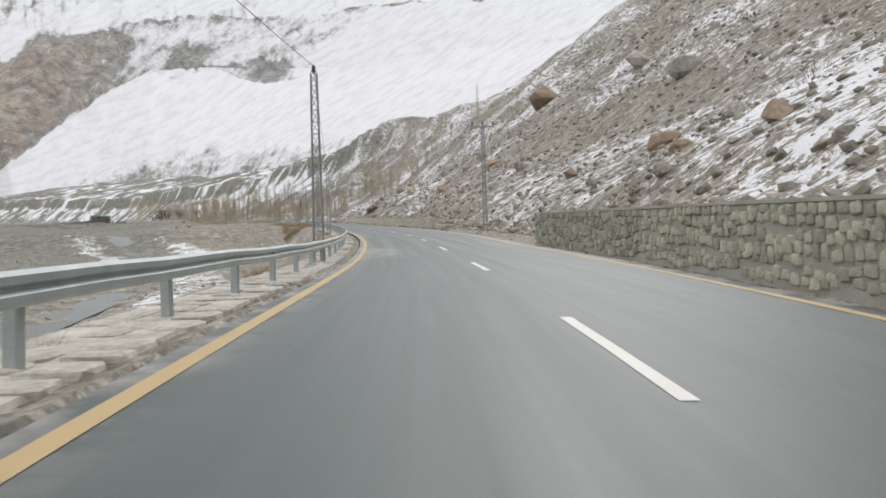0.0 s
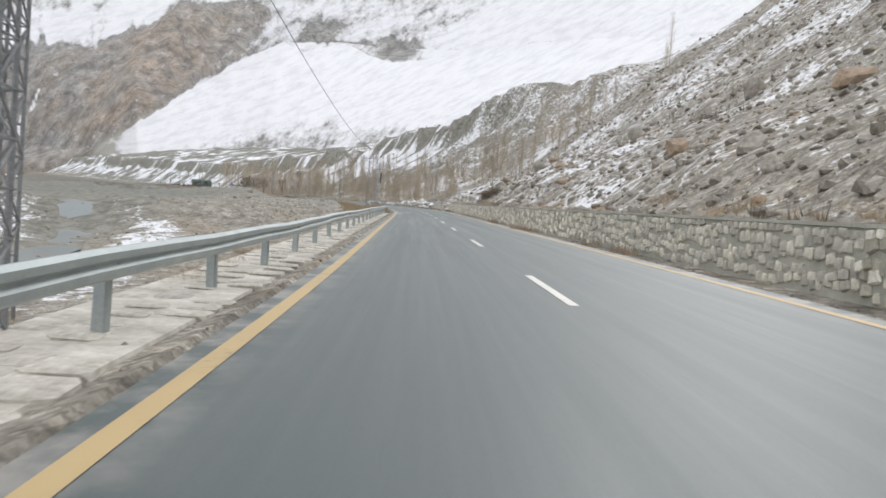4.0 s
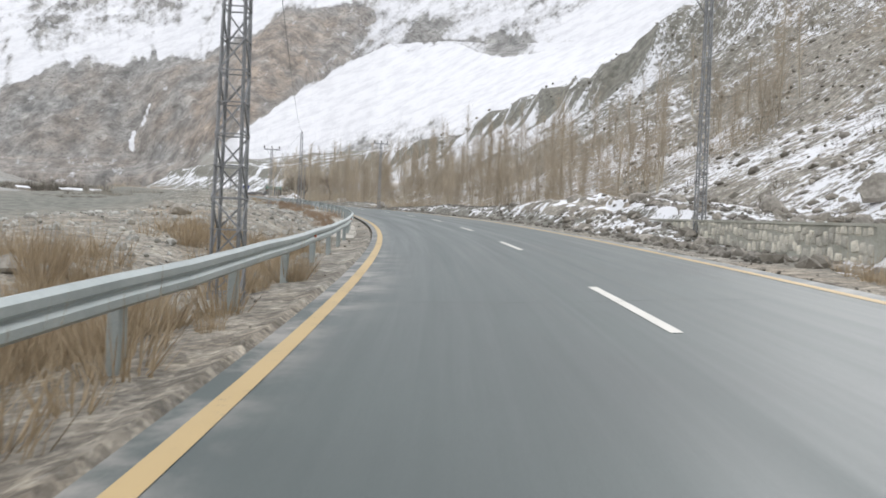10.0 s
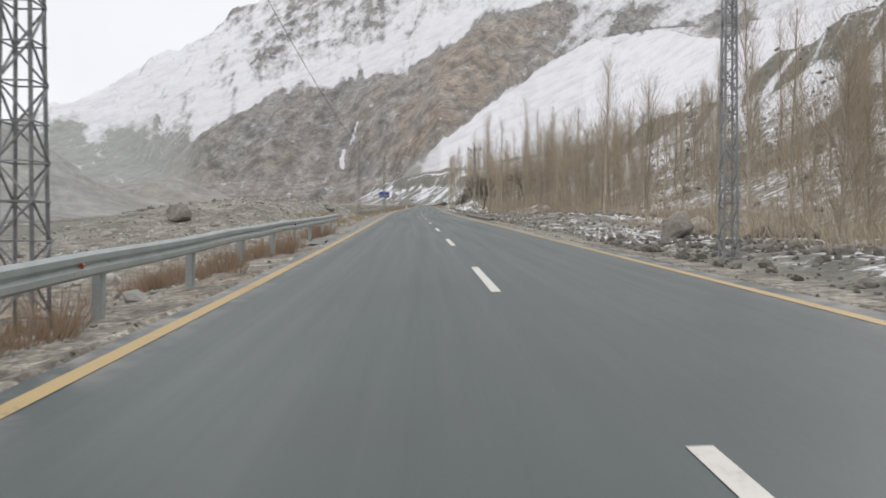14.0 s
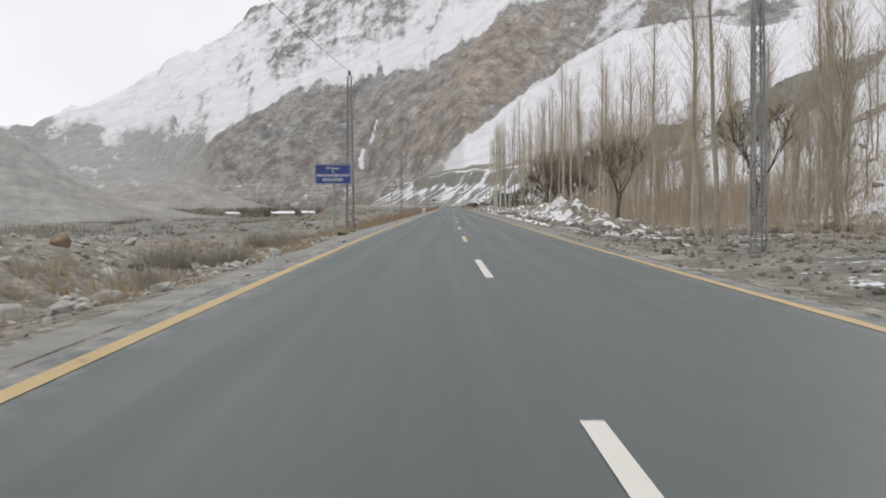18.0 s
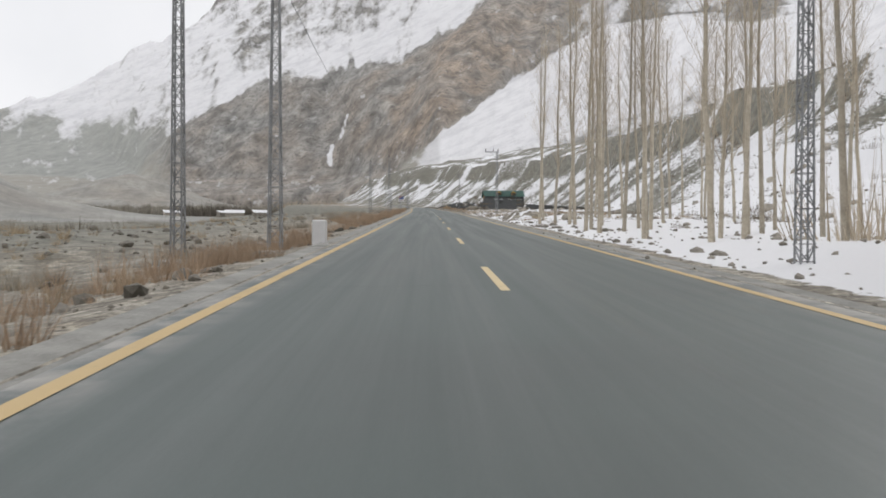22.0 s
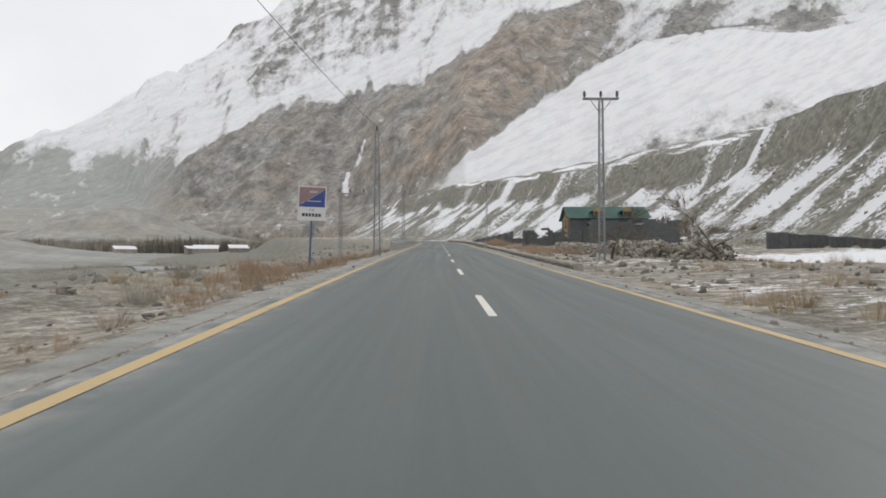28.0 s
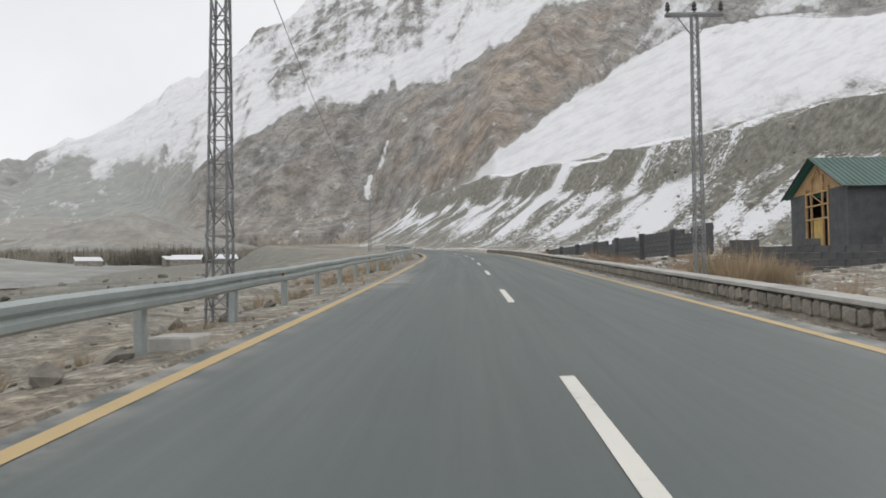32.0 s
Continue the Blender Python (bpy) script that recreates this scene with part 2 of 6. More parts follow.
def land_material(name, soil, stone, dry):
    """Rubble ground: soil and stones, dry grass patches, and thin snow where the cover says so."""
    m, n, l, b = mat(name, 0.92)
    pos = n.new("ShaderNodeNewGeometry").outputs["Position"]
    big = noise_node(n, l, 0.12, 6, 0.6, pos)
    mid = noise_node(n, l, 0.55, 7, 0.7, pos)
    fine = noise_node(n, l, 3.4, 9, 0.74, pos)
    clod = noise_node(n, l, 1.1, 8, 0.66, pos)
    cells = []
    for scale in (2.2, 6.5, 17.0):
        v = n.new("ShaderNodeTexVoronoi")
        v.inputs["Scale"].default_value = scale
        l.new(pos, v.inputs["Vector"])
        cells.append(v)
    base = mix(n, l, ramp(n, l, mid, [(0.40, (0, 0, 0)), (0.60, (1, 1, 1))]), soil, stone)
    base = mix(n, l, ramp(n, l, big, [(0.50, (0, 0, 0)), (0.66, (0.6, 0.6, 0.6))]), base, dry)
    for v in cells:
        pick = n.new("ShaderNodeSeparateColor")
        l.new(v.outputs["Color"], pick.inputs[0])
        base = mix(n, l, 1.0, base, ramp(n, l, pick.outputs[0], [(0.0, (0.72, 0.71, 0.69)), (0.55, (1, 1, 1)), (1.0, (1.32, 1.31, 1.28))]), "MULTIPLY")
    # Low fine grain darkened: crevice shade put into the soil colour.
    base = mix(n, l, ramp(n, l, fine, [(0.34, (0.8,) * 3), (0.48, (0, 0, 0))]), base, tuple(v * 0.34 for v in soil))
    base = mix(n, l, ramp(n, l, fine, [(0.58, (0, 0, 0)), (0.70, (0.7, 0.7, 0.7))]), base, tuple(v * 1.2 for v in stone))
    turf = mix(n, l, ramp(n, l, mid, [(0.38, (0, 0, 0)), (0.62, (1, 1, 1))]), (0.115, 0.118, 0.099), (0.24, 0.236, 0.20))
    base = mix(n, l, attr(n, "turf"), base, turf)
    cover = attr(n, "snow")
    f = maths(n, l, "ADD", maths(n, l, "MULTIPLY", clod, 0.62), maths(n, l, "MULTIPLY", fine, 0.48))
    f = maths(n, l, "ADD", f, maths(n, l, "MULTIPLY", big, 0.35))
    f = maths(n, l, "ADD", f, maths(n, l, "SUBTRACT", maths(n, l, "MULTIPLY", cover, 0.75), 0.375))
    mask = ramp(n, l, f, [(0.765, (0, 0, 0)), (0.795, (1, 1, 1))])
    col = mix(n, l, mask, base, (0.76, 0.765, 0.78))
    l.new(col, b.inputs["Base Color"])
    h = maths(n, l, "ADD", fine, maths(n, l, "MULTIPLY", clod, 0.8))
    for v, k in zip(cells, (0.5, 0.4, 0.2)):
        h = maths(n, l, "SUBTRACT", h, maths(n, l, "MULTIPLY", v.outputs["Distance"], k))
    bump(n, l, b, h, 0.7, 0.09)
    return m


def mountain_material():
    m, n, l, b = mat("mountain_rock_and_snow", 0.9)
    pos = n.new("ShaderNodeNewGeometry").outputs["Position"]
    warm = attr(n, "warm")
    av = n.new("ShaderNodeAttribute")
    av.attribute_name = "sight"
    sight = av.outputs["Vector"]
    cover = attr(n, "snow")
    huge = noise_node(n, l, 0.006, 6, 0.6, pos)
    mid = noise_node(n, l, 0.022, 9, 0.66, pos)
    flute = noise_node(n, l, 0.026, 10, 0.66, pos, (1.0, 1.0, 0.45))
    rough = noise_node(n, l, 0.11, 9, 0.70, pos)
    # Dark ends of mid and flute: crevice and rib shading put into rock colours.
    grey = mix(n, l, ramp(n, l, mid, [(0.36, (0, 0, 0)), (0.64, (1, 1, 1))]), (0.18, 0.182, 0.177), (0.41, 0.405, 0.385))
    brown = mix(n, l, ramp(n, l, flute, [(0.36, (0, 0, 0)), (0.62, (1, 1, 1))]), (0.185, 0.15, 0.12), (0.46, 0.365, 0.28))
    tan = maths(n, l, "MULTIPLY", warm, ramp(n, l, huge, [(0.36, (0.2, 0.2, 0.2)), (0.54, (1, 1, 1))]))
    rock = mix(n, l, tan, grey, brown)
    lean = n.new("ShaderNodeMapping")
    lean.vector_type = "TEXTURE"
    lean.inputs["Rotation"].default_value, lean.inputs["Scale"].default_value = (0, 0, radians(40)), (1.7, 1.1, 1)
    l.new(sight, lean.inputs["Vector"])
    strata = noise_node(n, l, 0.05, 8, 0.62, lean.outputs["Vector"])
    rock = mix(n, l, 1.0, rock, ramp(n, l, strata, [(0.34, (0.70, 0.70, 0.70)), (0.50, (1.0, 1.0, 1.0)), (0.68, (1.22, 1.21, 1.19))]), "MULTIPLY")
    rock = mix(n, l, ramp(n, l, rough, [(0.36, (0.75,) * 3), (0.47, (0, 0, 0))]), rock, (0.105, 0.098, 0.088))
    rock = mix(n, l, ramp(n, l, rough, [(0.58, (0, 0, 0)), (0.70, (0.6,) * 3)]), rock, (0.43, 0.41, 0.38))
    warp = n.new("ShaderNodeVectorMath")
    warp.operation = "MULTIPLY_ADD"
    wander = n.new("ShaderNodeTexNoise")
    wander.inputs["Scale"].default_value, wander.inputs["Detail"].default_value = 0.012, 8
    l.new(pos, wander.inputs["Vector"])
    l.new(wander.outputs["Color"], warp.inputs[0])
    warp.inputs[1].default_value = (150, 150, 150)
    l.new(pos, warp.inputs[2])
    for size, dark in ((0.008, 0.35), (0.027, 0.22)):
        crack = n.new("ShaderNodeTexVoronoi")
        crack.feature = "DISTANCE_TO_EDGE"
        squeeze = n.new("ShaderNodeMapping")
        squeeze.inputs["Scale"].default_value = (1, 1, 0.45)
        l.new(warp.outputs[0], squeeze.inputs["Vector"])
        l.new(squeeze.outputs["Vector"], crack.inputs["Vector"])
        crack.inputs["Scale"].default_value = size
        rock = mix(n, l, ramp(n, l, crack.outputs["Distance"], [(0.0, (dark,) * 3), (0.10, (0, 0, 0))]), rock, (0.10, 0.093, 0.082))
    # Pale scree colour; its grey-green tone also holds painted distance haze.
    hazy_talus = mix(n, l, ramp(n, l, mid, [(0.36, (0, 0, 0)), (0.64, (1, 1, 1))]), (0.29, 0.305, 0.29), (0.39, 0.40, 0.375))
    hazy_talus = mix(n, l, warm, hazy_talus, (0.36, 0.31, 0.25))
    rock = mix(n, l, attr(n, "hazy_talus"), rock, hazy_talus)
    patch = noise_node(n, l, 0.030, 7, 0.66, sight)
    grain = noise_node(n, l, 0.13, 8, 0.70, sight)
    turn = n.new("ShaderNodeMapping")
    turn.vector_type = "TEXTURE"
    turn.inputs["Rotation"].default_value, turn.inputs["Scale"].default_value = (0, 0, radians(38)), (1.9, 0.85, 1)
    l.new(sight, turn.inputs["Vector"])
    tip = noise_node(n, l, 0.055, 8, 0.66, turn.outputs["Vector"])
    f = maths(n, l, "ADD", maths(n, l, "MULTIPLY", patch, 0.32), maths(n, l, "MULTIPLY", grain, 0.26))
    f = maths(n, l, "ADD", f, maths(n, l, "MULTIPLY", tip, 0.42))
    f = maths(n, l, "ADD", maths(n, l, "MULTIPLY", maths(n, l, "SUBTRACT", f, 0.5), 2.0), cover)
    mask = ramp(n, l, f, [(0.34, (0, 0, 0)), (0.46, (0.55, 0.55, 0.55)), (0.66, (1, 1, 1))])
    fall = n.new("ShaderNodeMapping")
    fall.vector_type = "TEXTURE"
    fall.inputs["Rotation"].default_value, fall.inputs["Scale"].default_value = (0, 0, radians(24)), (3.6, 0.8, 1)
    l.new(sight, fall.inputs["Vector"])
    fine_rill = noise_node(n, l, 0.06, 10, 0.72, fall.outputs["Vector"])
    white = mix(n, l, ramp(n, l, fine_rill, [(0.38, (0, 0, 0)), (0.54, (1, 1, 1))]), (0.62, 0.62, 0.635), (0.735, 0.735, 0.745))
    l.new(mix(n, l, mask, rock, white), b.inputs["Base Color"])
    bump(n, l, b, maths(n, l, "ADD", maths(n, l, "MULTIPLY", grain, 0.7), maths(n, l, "ADD", fine_rill, patch)), 0.45, 6.0)
    return m


def asphalt_material():
    m, n, l, b = mat("asphalt", 0.78)
    uv = n.new("ShaderNodeUVMap").outputs["UV"]
    pos = n.new("ShaderNodeNewGeometry").outputs["Position"]
    sep = n.new("ShaderNodeSeparateXYZ")
    l.new(uv, sep.inputs[0])
    fine = noise_node(n, l, 55, 6, 0.7, pos)
    streak = noise_node(n, l, 1.0, 5, 0.6, uv, (1.6, 0.03, 1))
    patch = noise_node(n, l, 0.16, 6, 0.62, pos)
    c = ramp(n, l, fine, [(0.3, (0.043, 0.058, 0.054)), (0.7, (0.075, 0.097, 0.091))])
    c = mix(n, l, maths(n, l, "MULTIPLY", streak, 0.55), c, (0.094, 0.117, 0.111))
    c = mix(n, l, ramp(n, l, patch, [(0.50, (0, 0, 0)), (0.68, (0.45, 0.45, 0.45))]), c, (0.058, 0.067, 0.065))
    dust = attr(n, "dust")
    c = mix(n, l, maths(n, l, "MULTIPLY", dust, ramp(n, l, noise_node(n, l, 1.1, 6, 0.65, pos), [(0.42, (0, 0, 0)), (0.62, (1, 1, 1))])), c, (0.33, 0.31, 0.28))
    l.new(c, b.inputs["Base Color"])
    l.new(ramp(n, l, streak, [(0.3, (0.37,) * 3), (0.7, (0.54,) * 3)]), b.inputs["Roughness"])
    bump(n, l, b, fine, 0.25, 0.004)
    return m


def paint_material(name, colour, wear=0.5):
    m, n, l, b = mat(name, 0.6)
    pos = n.new("ShaderNodeNewGeometry").outputs["Position"]
    a = noise_node(n, l, 9, 8, 0.75, pos)
    c = noise_node(n, l, 0.7, 4, 0.6, pos)
    f = maths(n, l, "ADD", maths(n, l, "MULTIPLY", a, 0.6), maths(n, l, "MULTIPLY", c, 0.4))
    col = mix(n, l, ramp(n, l, f, [(0.56, (0, 0, 0)), (0.66, (wear,) * 3)]), colour, (0.14, 0.14, 0.13))
    col = mix(n, l, ramp(n, l, c, [(0.4, (0, 0, 0)), (0.7, (0.3,) * 3)]), col, tuple(v * 0.72 for v in colour))
    l.new(col, b.inputs["Base Color"])
    return m


ASPHALT = asphalt_material()
YELLOW = paint_material("yellow_road_paint", (0.50, 0.365, 0.175), 0.8)
WHITE_PAINT = paint_material("white_road_paint", (0.68, 0.66, 0.60), 0.5)
CREAM_PAINT = paint_material("faded_yellow_road_paint", (0.62, 0.50, 0.29), 0.6)
GROUND = land_material("rubble_ground", (0.195, 0.178, 0.148), (0.35, 0.33, 0.288), (0.29, 0.24, 0.18))
MOUNTAIN = mountain_material()
GALV = speckled("galvanised_rail_steel", (0.30, 0.34, 0.34), (0.42, 0.46, 0.45), 2.0, 0.42, 30, 0.15, 0.004, 0.06, 0.35)
LATTICE = speckled("weathered_lattice_steel", (0.19, 0.195, 0.20), (0.36, 0.37, 0.38), 1.2, 0.6, 20, 0.2, 0.004, 0.08, 0.3)
RIVER = speckled("cold_river_water", (0.12, 0.145, 0.14), (0.17, 0.195, 0.19), 0.05, 0.28, 1.5, 0.2, 0.03)


STONE = speckled("wall_stone", (0.30, 0.30, 0.235), (0.54, 0.53, 0.44), 2.0, 0.9, 14, 0.6, 0.02, 0.25)
PALE_STONE = speckled("pale_wall_stone", (0.36, 0.35, 0.31), (0.66, 0.64, 0.57), 1.6, 0.9, 14, 0.6, 0.02, 0.32)
MORTAR = speckled("wall_mortar", (0.30, 0.30, 0.25), (0.48, 0.47, 0.41), 1.2, 0.95, 18, 0.4, 0.01)
SLAB = speckled("pale_parapet_stone", (0.34, 0.32, 0.27), (0.66, 0.63, 0.57), 1.6, 0.95, 7, 0.6, 0.02, 0.10)
ROCK = speckled("hill_rock", (0.14, 0.13, 0.11), (0.37, 0.345, 0.305), 0.7, 0.92, 6, 0.8, 0.04, 0.25)
PALE_ROCK = speckled("pale_river_rubble", (0.30, 0.30, 0.275), (0.60, 0.59, 0.55), 1.1, 0.92, 6, 0.8, 0.03, 0.2)
WARM_ROCK = speckled("brown_boulder", (0.17, 0.13, 0.095), (0.36, 0.275, 0.20), 0.6, 0.92, 5, 0.8, 0.05, 0.15)
CONCRETE = speckled("rough_concrete", (0.33, 0.32, 0.30), (0.50, 0.49, 0.46), 0.9, 0.93, 12, 0.4, 0.01, 0.08)
BLOCK = speckled("dark_concrete_block", (0.07, 0.074, 0.078), (0.125, 0.13, 0.134), 1.4, 0.93, 12, 0.4, 0.01, 0.09)
GREEN_ROOF = speckled("green_sheet_roof", (0.055, 0.155, 0.13), (0.085, 0.21, 0.175), 0.6, 0.5, 8, 0.15, 0.01)
TIMBER = speckled("bare_timber", (0.30, 0.19, 0.09), (0.50, 0.34, 0.18), 1.5, 0.8, 14, 0.3, 0.006, 0.1)
BARK = speckled("pale_poplar_bark", (0.28, 0.25, 0.20), (0.52, 0.47, 0.385), 1.4, 0.9, 10, 0.5, 0.01, 0.15)
DARK_BARK = speckled("dark_bark", (0.075, 0.062, 0.05), (0.16, 0.135, 0.11), 1.6, 0.9, 12, 0.5, 0.01, 0.1)
TWIG = speckled("brown_twigs", (0.31, 0.265, 0.20), (0.52, 0.45, 0.355), 0.4, 0.9, 3, 0.1, 0.01, 0.2)
GREY_TWIG = speckled("grey_twigs", (0.095, 0.078, 0.058), (0.20, 0.162, 0.12), 0.4, 0.9, 3, 0.1, 0.01, 0.2)
DARK_TWIG = speckled("dark_brown_twigs", (0.105, 0.095, 0.08), (0.215, 0.19, 0.155), 0.3, 0.9, 2.5, 0.1, 0.01, 0.15)
# Paler, greyer twig colour: distance haze put in; roadside bushes share it.
HAZED_TWIG = speckled("hazed_grey_brown_twigs", (0.22, 0.205, 0.172), (0.40, 0.375, 0.325), 0.3, 0.9, 2.5, 0.1, 0.01, 0.15)
STRAW = speckled("dry_straw", (0.31, 0.24, 0.155), (0.50, 0.40, 0.27), 0.35, 0.9, 2.5, 0.1, 0.01, 0.15)
RUST_STRAW = speckled("rusty_dry_grass", (0.24, 0.175, 0.122), (0.40, 0.30, 0.215), 0.3, 0.9, 2.5, 0.1, 0.01, 0.15)
THORN = speckled("dark_thorn_scrub", (0.085, 0.07, 0.052), (0.20, 0.165, 0.12), 0.5, 0.9, 3, 0.1, 0.01, 0.2)
SNOW = speckled("old_snow", (0.68, 0.685, 0.70), (0.77, 0.775, 0.79), 0.6, 0.7, 5, 0.3, 0.03)
INSULATOR = speckled("brown_porcelain", (0.03, 0.025, 0.022), (0.06, 0.05, 0.045), 3, 0.3, 20, 0.1, 0.002)
WIRE = speckled("grey_wire", (0.10, 0.10, 0.105), (0.16, 0.16, 0.165), 1, 0.6, 8, 0.1, 0.002)
TAR = speckled("tar_seam", (0.03, 0.032, 0.033), (0.05, 0.052, 0.052), 2, 0.7, 20, 0.1, 0.002)
SIGN_BLUE = speckled("blue_sign_paint", (0.035, 0.065, 0.24), (0.05, 0.085, 0.29), 1.2, 0.45, 15, 0.05, 0.001)
SIGN_WHITE = speckled("white_sign_paint", (0.60, 0.60, 0.60), (0.70, 0.70, 0.70), 1.2, 0.45, 15, 0.05, 0.001)
SIGN_RED = speckled("dark_red_sign_paint", (0.26, 0.05, 0.055), (0.36, 0.075, 0.075), 1.5, 0.45, 15, 0.05, 0.001)
SIGN_BLACK = speckled("black_sign_paint", (0.02, 0.02, 0.02), (0.04, 0.04, 0.04), 1.5, 0.5, 15, 0.05, 0.001)
SIGN_MAUVE = speckled("faded_red_sign_paint", (0.25, 0.16, 0.17), (0.33, 0.215, 0.22), 1.2, 0.5, 15, 0.05, 0.001)
POST_BLUE = speckled("blue_post_paint", (0.05, 0.10, 0.19), (0.08, 0.14, 0.24), 2, 0.5, 15, 0.1, 0.002)
YELLOW_BOARD = speckled("yellow_boards", (0.42, 0.29, 0.08), (0.55, 0.40, 0.14), 1.5, 0.7, 12, 0.1, 0.002)
REFLECTOR = speckled("red_reflector", (0.45, 0.09, 0.04), (0.6, 0.16, 0.07), 4, 0.3, 30, 0.05, 0.001)
GLASS_DARK = speckled("dark_window_glass", (0.02, 0.022, 0.025), (0.035, 0.038, 0.04), 1, 0.15, 4, 0.05, 0.001)


# ---- building helpers ----
def mesh_of(name, verts, faces, material=None, smooth_faces=False, mats=None, index=None):
    me = bpy.data.meshes.new(name)
    me.from_pydata(np.asarray(verts).tolist() if not isinstance(verts, list) else verts, [], faces)
    for m in (mats or [material]):
        if m:
            me.materials.append(m)
    if index is not None:
        me.polygons.foreach_set("material_index", np.asarray(index, dtype=np.int32))
    if smooth_faces:
        me.polygons.foreach_set("use_smooth", np.ones(len(me.polygons), dtype=bool))
    me.update()
    return me


def grid_faces(rows, cols):
    r, c = np.meshgrid(np.arange(rows - 1), np.arange(cols - 1), indexing="ij")
    a = (r * cols + c).ravel()
    return np.stack([a, a + 1, a + cols + 1, a + cols], 1).tolist()


def float_attribute(me, name, values):
    a = me.attributes.new(name, "FLOAT", "POINT")
    a.data.foreach_set("value", np.asarray(values, dtype=np.float32).ravel())


def part(name, bm_or_mesh, material, parent, label="", at=None):
    """One mesh object under a thing or under a part."""
    if isinstance(bm_or_mesh, bmesh.types.BMesh):
        me = bpy.data.meshes.new(name)
        bm_or_mesh.to_mesh(me)
        bm_or_mesh.free()
    else:
        me = bm_or_mesh
    if material and not len(me.materials):
        me.materials.append(material)
    ob = new(name, me)
    ob.parent = parent
    if at is not None:
        ob.matrix_basis = at
    if label:
        ob["label"] = label
    return ob


def thing(name, label, category, at, group="", kind=""):
    ob = new(name)
    ob.empty_display_size = 0.2
    ob.matrix_basis = at
    return tagged(ob, label, category, group, kind)


def add_box(bm, size, at=(0, 0, 0), turn=None, bevel=0.0):
    m = Matrix.Translation(at) @ (turn or Matrix.Identity(4)) @ Matrix.Diagonal((*size, 1))
    r = bmesh.ops.create_cube(bm, size=1.0, matrix=m)
    if bevel:
        es = list({e for v in r["verts"] for e in v.link_edges})
        bmesh.ops.bevel(bm, geom=es, offset=bevel, segments=1, affect="EDGES")
    return r["verts"]


def add_bar(bm, a, b, width, sides=4):
    a, b = Vector(a), Vector(b)
    d = b - a
    q = d.to_track_quat("Z", "Y").to_matrix().to_4x4()
    bmesh.ops.create_cone(bm, segments=sides, radius1=width * 0.7, radius2=width * 0.7, depth=d.length, cap_ends=True,
                          matrix=Matrix.Translation((a + b) / 2) @ q @ Matrix.Rotation(radians(45), 4, "Z"))


# ---- ground beside the road ----
def snow_beside(s, d):
    """How much thin snow lies there, 0 to 1."""
    L, R = np.maximum(-d - 4.2, 0), np.maximum(d - 4.2, 0)
    left = 0.12 * smooth(3, 10, L) * (1 - smooth(200, 330, s)) + 0.10 * smooth(8, 25, L) * (1 - smooth(215, 260, s))
    bed = np.abs(d - np.interp(s, RIVER_S, RIVER_D))
    left = left + 0.40 * window(4, 5.5, 9, 14, bed + 5 * fbm(s / 9, d / 9, 4, 67)) * (1 - smooth(180, 240, s))
    left = left + 0.45 * window(1.9, 3.0, 8, 11, L + 2 * fbm(s / 6, d / 6, 3, 68)) * window(95, 125, 186, 200, s)
    left = left + 0.22 * smooth(2, 6, L) * window(215, 240, 330, 350, s) + 0.12 * smooth(4, 10, L) * smooth(345, 360, s)
    right = np.interp(s, [-80, 30, 60, 200, 240, 330, 420, 456, 476, 520, 560, 640, 655, 690, 740, 1000],
                      [0.56, 0.55, 0.49, 0.52, 0.54, 0.52, 0.5, 0.52, 0.86, 0.94, 0.98, 0.98, 0.5, 0.42, 0.45, 0.5])
    right = right * smooth(0.5, 2.5, R) + 0.2 * fbm(s / 16, d / 9, 3, 61)
    high = smooth(38, 60, R) * smooth(330, 420, s)
    right = right * (1 - high) + high * (0.58 + 0.24 * fbm(s / 11, d / 60, 3, 63) + 0.42 * fbm(s / 5, d / 7, 4, 65) - 0.26 * window(66, 68.5, 74, 77, R + 2.5 * fbm(s / 8, d * 0, 3, 27)) + 0.9 * np.maximum(fbm(s / 7, d / 90, 3, 69) - 0.04, 0) - 0.16 * smooth(74, 78, R))
    flat = window(600, 625, 645, 660, s) * window(3, 6, 26, 36, R) * 0.35 + window(695, 702, 722, 735, s) * window(14, 18, 40, 55, R) * 0.5
    return np.where(d < 0, left, right + flat)


def build_ground():
    ss = np.concatenate([np.arange(-80, 860, 1.6), np.arange(860, 1060, 4), np.arange(1060, 1701, 10)])
    ds = np.concatenate([-np.geomspace(4.1, 245, 62)[::-1], np.linspace(-3.2, 3.2, 5), np.geomspace(4.1, 330, 74)])
    S, D = np.meshgrid(ss, ds, indexing="ij")
    x, y = spot(S, D)
    z = ground(S, D)
    z = np.where(np.abs(D) < 4.15, z - 0.25, z)
    z = z - 4 * smooth(200, 245, -D) - 30 * smooth(300, 330, D)
    me = mesh_of("ground", np.stack([x, y, z], -1).reshape(-1, 3), grid_faces(len(ss), len(ds)), GROUND, True)
    float_attribute(me, "snow", snow_beside(S, D))
    float_attribute(me, "turf", 0.85 * smooth(2, 18, -D - 4 + 8 * fbm(S / 14, D / 9, 3, 83)) * smooth(330, 380, S) + 0.7 * smooth(30, 45, -D) * (1 - smooth(380, 460, S)) + 0.75 * smooth(34, 50, D) * smooth(300, 380, S) + 0.65 * window(5.0, 6.0, 11, 15, D) * window(225, 245, 440, 460, S))
    return tagged(new("ground", me), "stony grey-brown roadside slope with thin patchy snow", "ground", kind="structure")


build_ground()


# ---- valley floor and mountains ----
C0 = (-147.0, 503.0)                 # the middle of the plan
UX, UY = -math.sin(radians(27.2)), math.cos(radians(27.2))


def along(x, y):
    return 535 + (x - C0[0]) * UX + (y - C0[1]) * UY


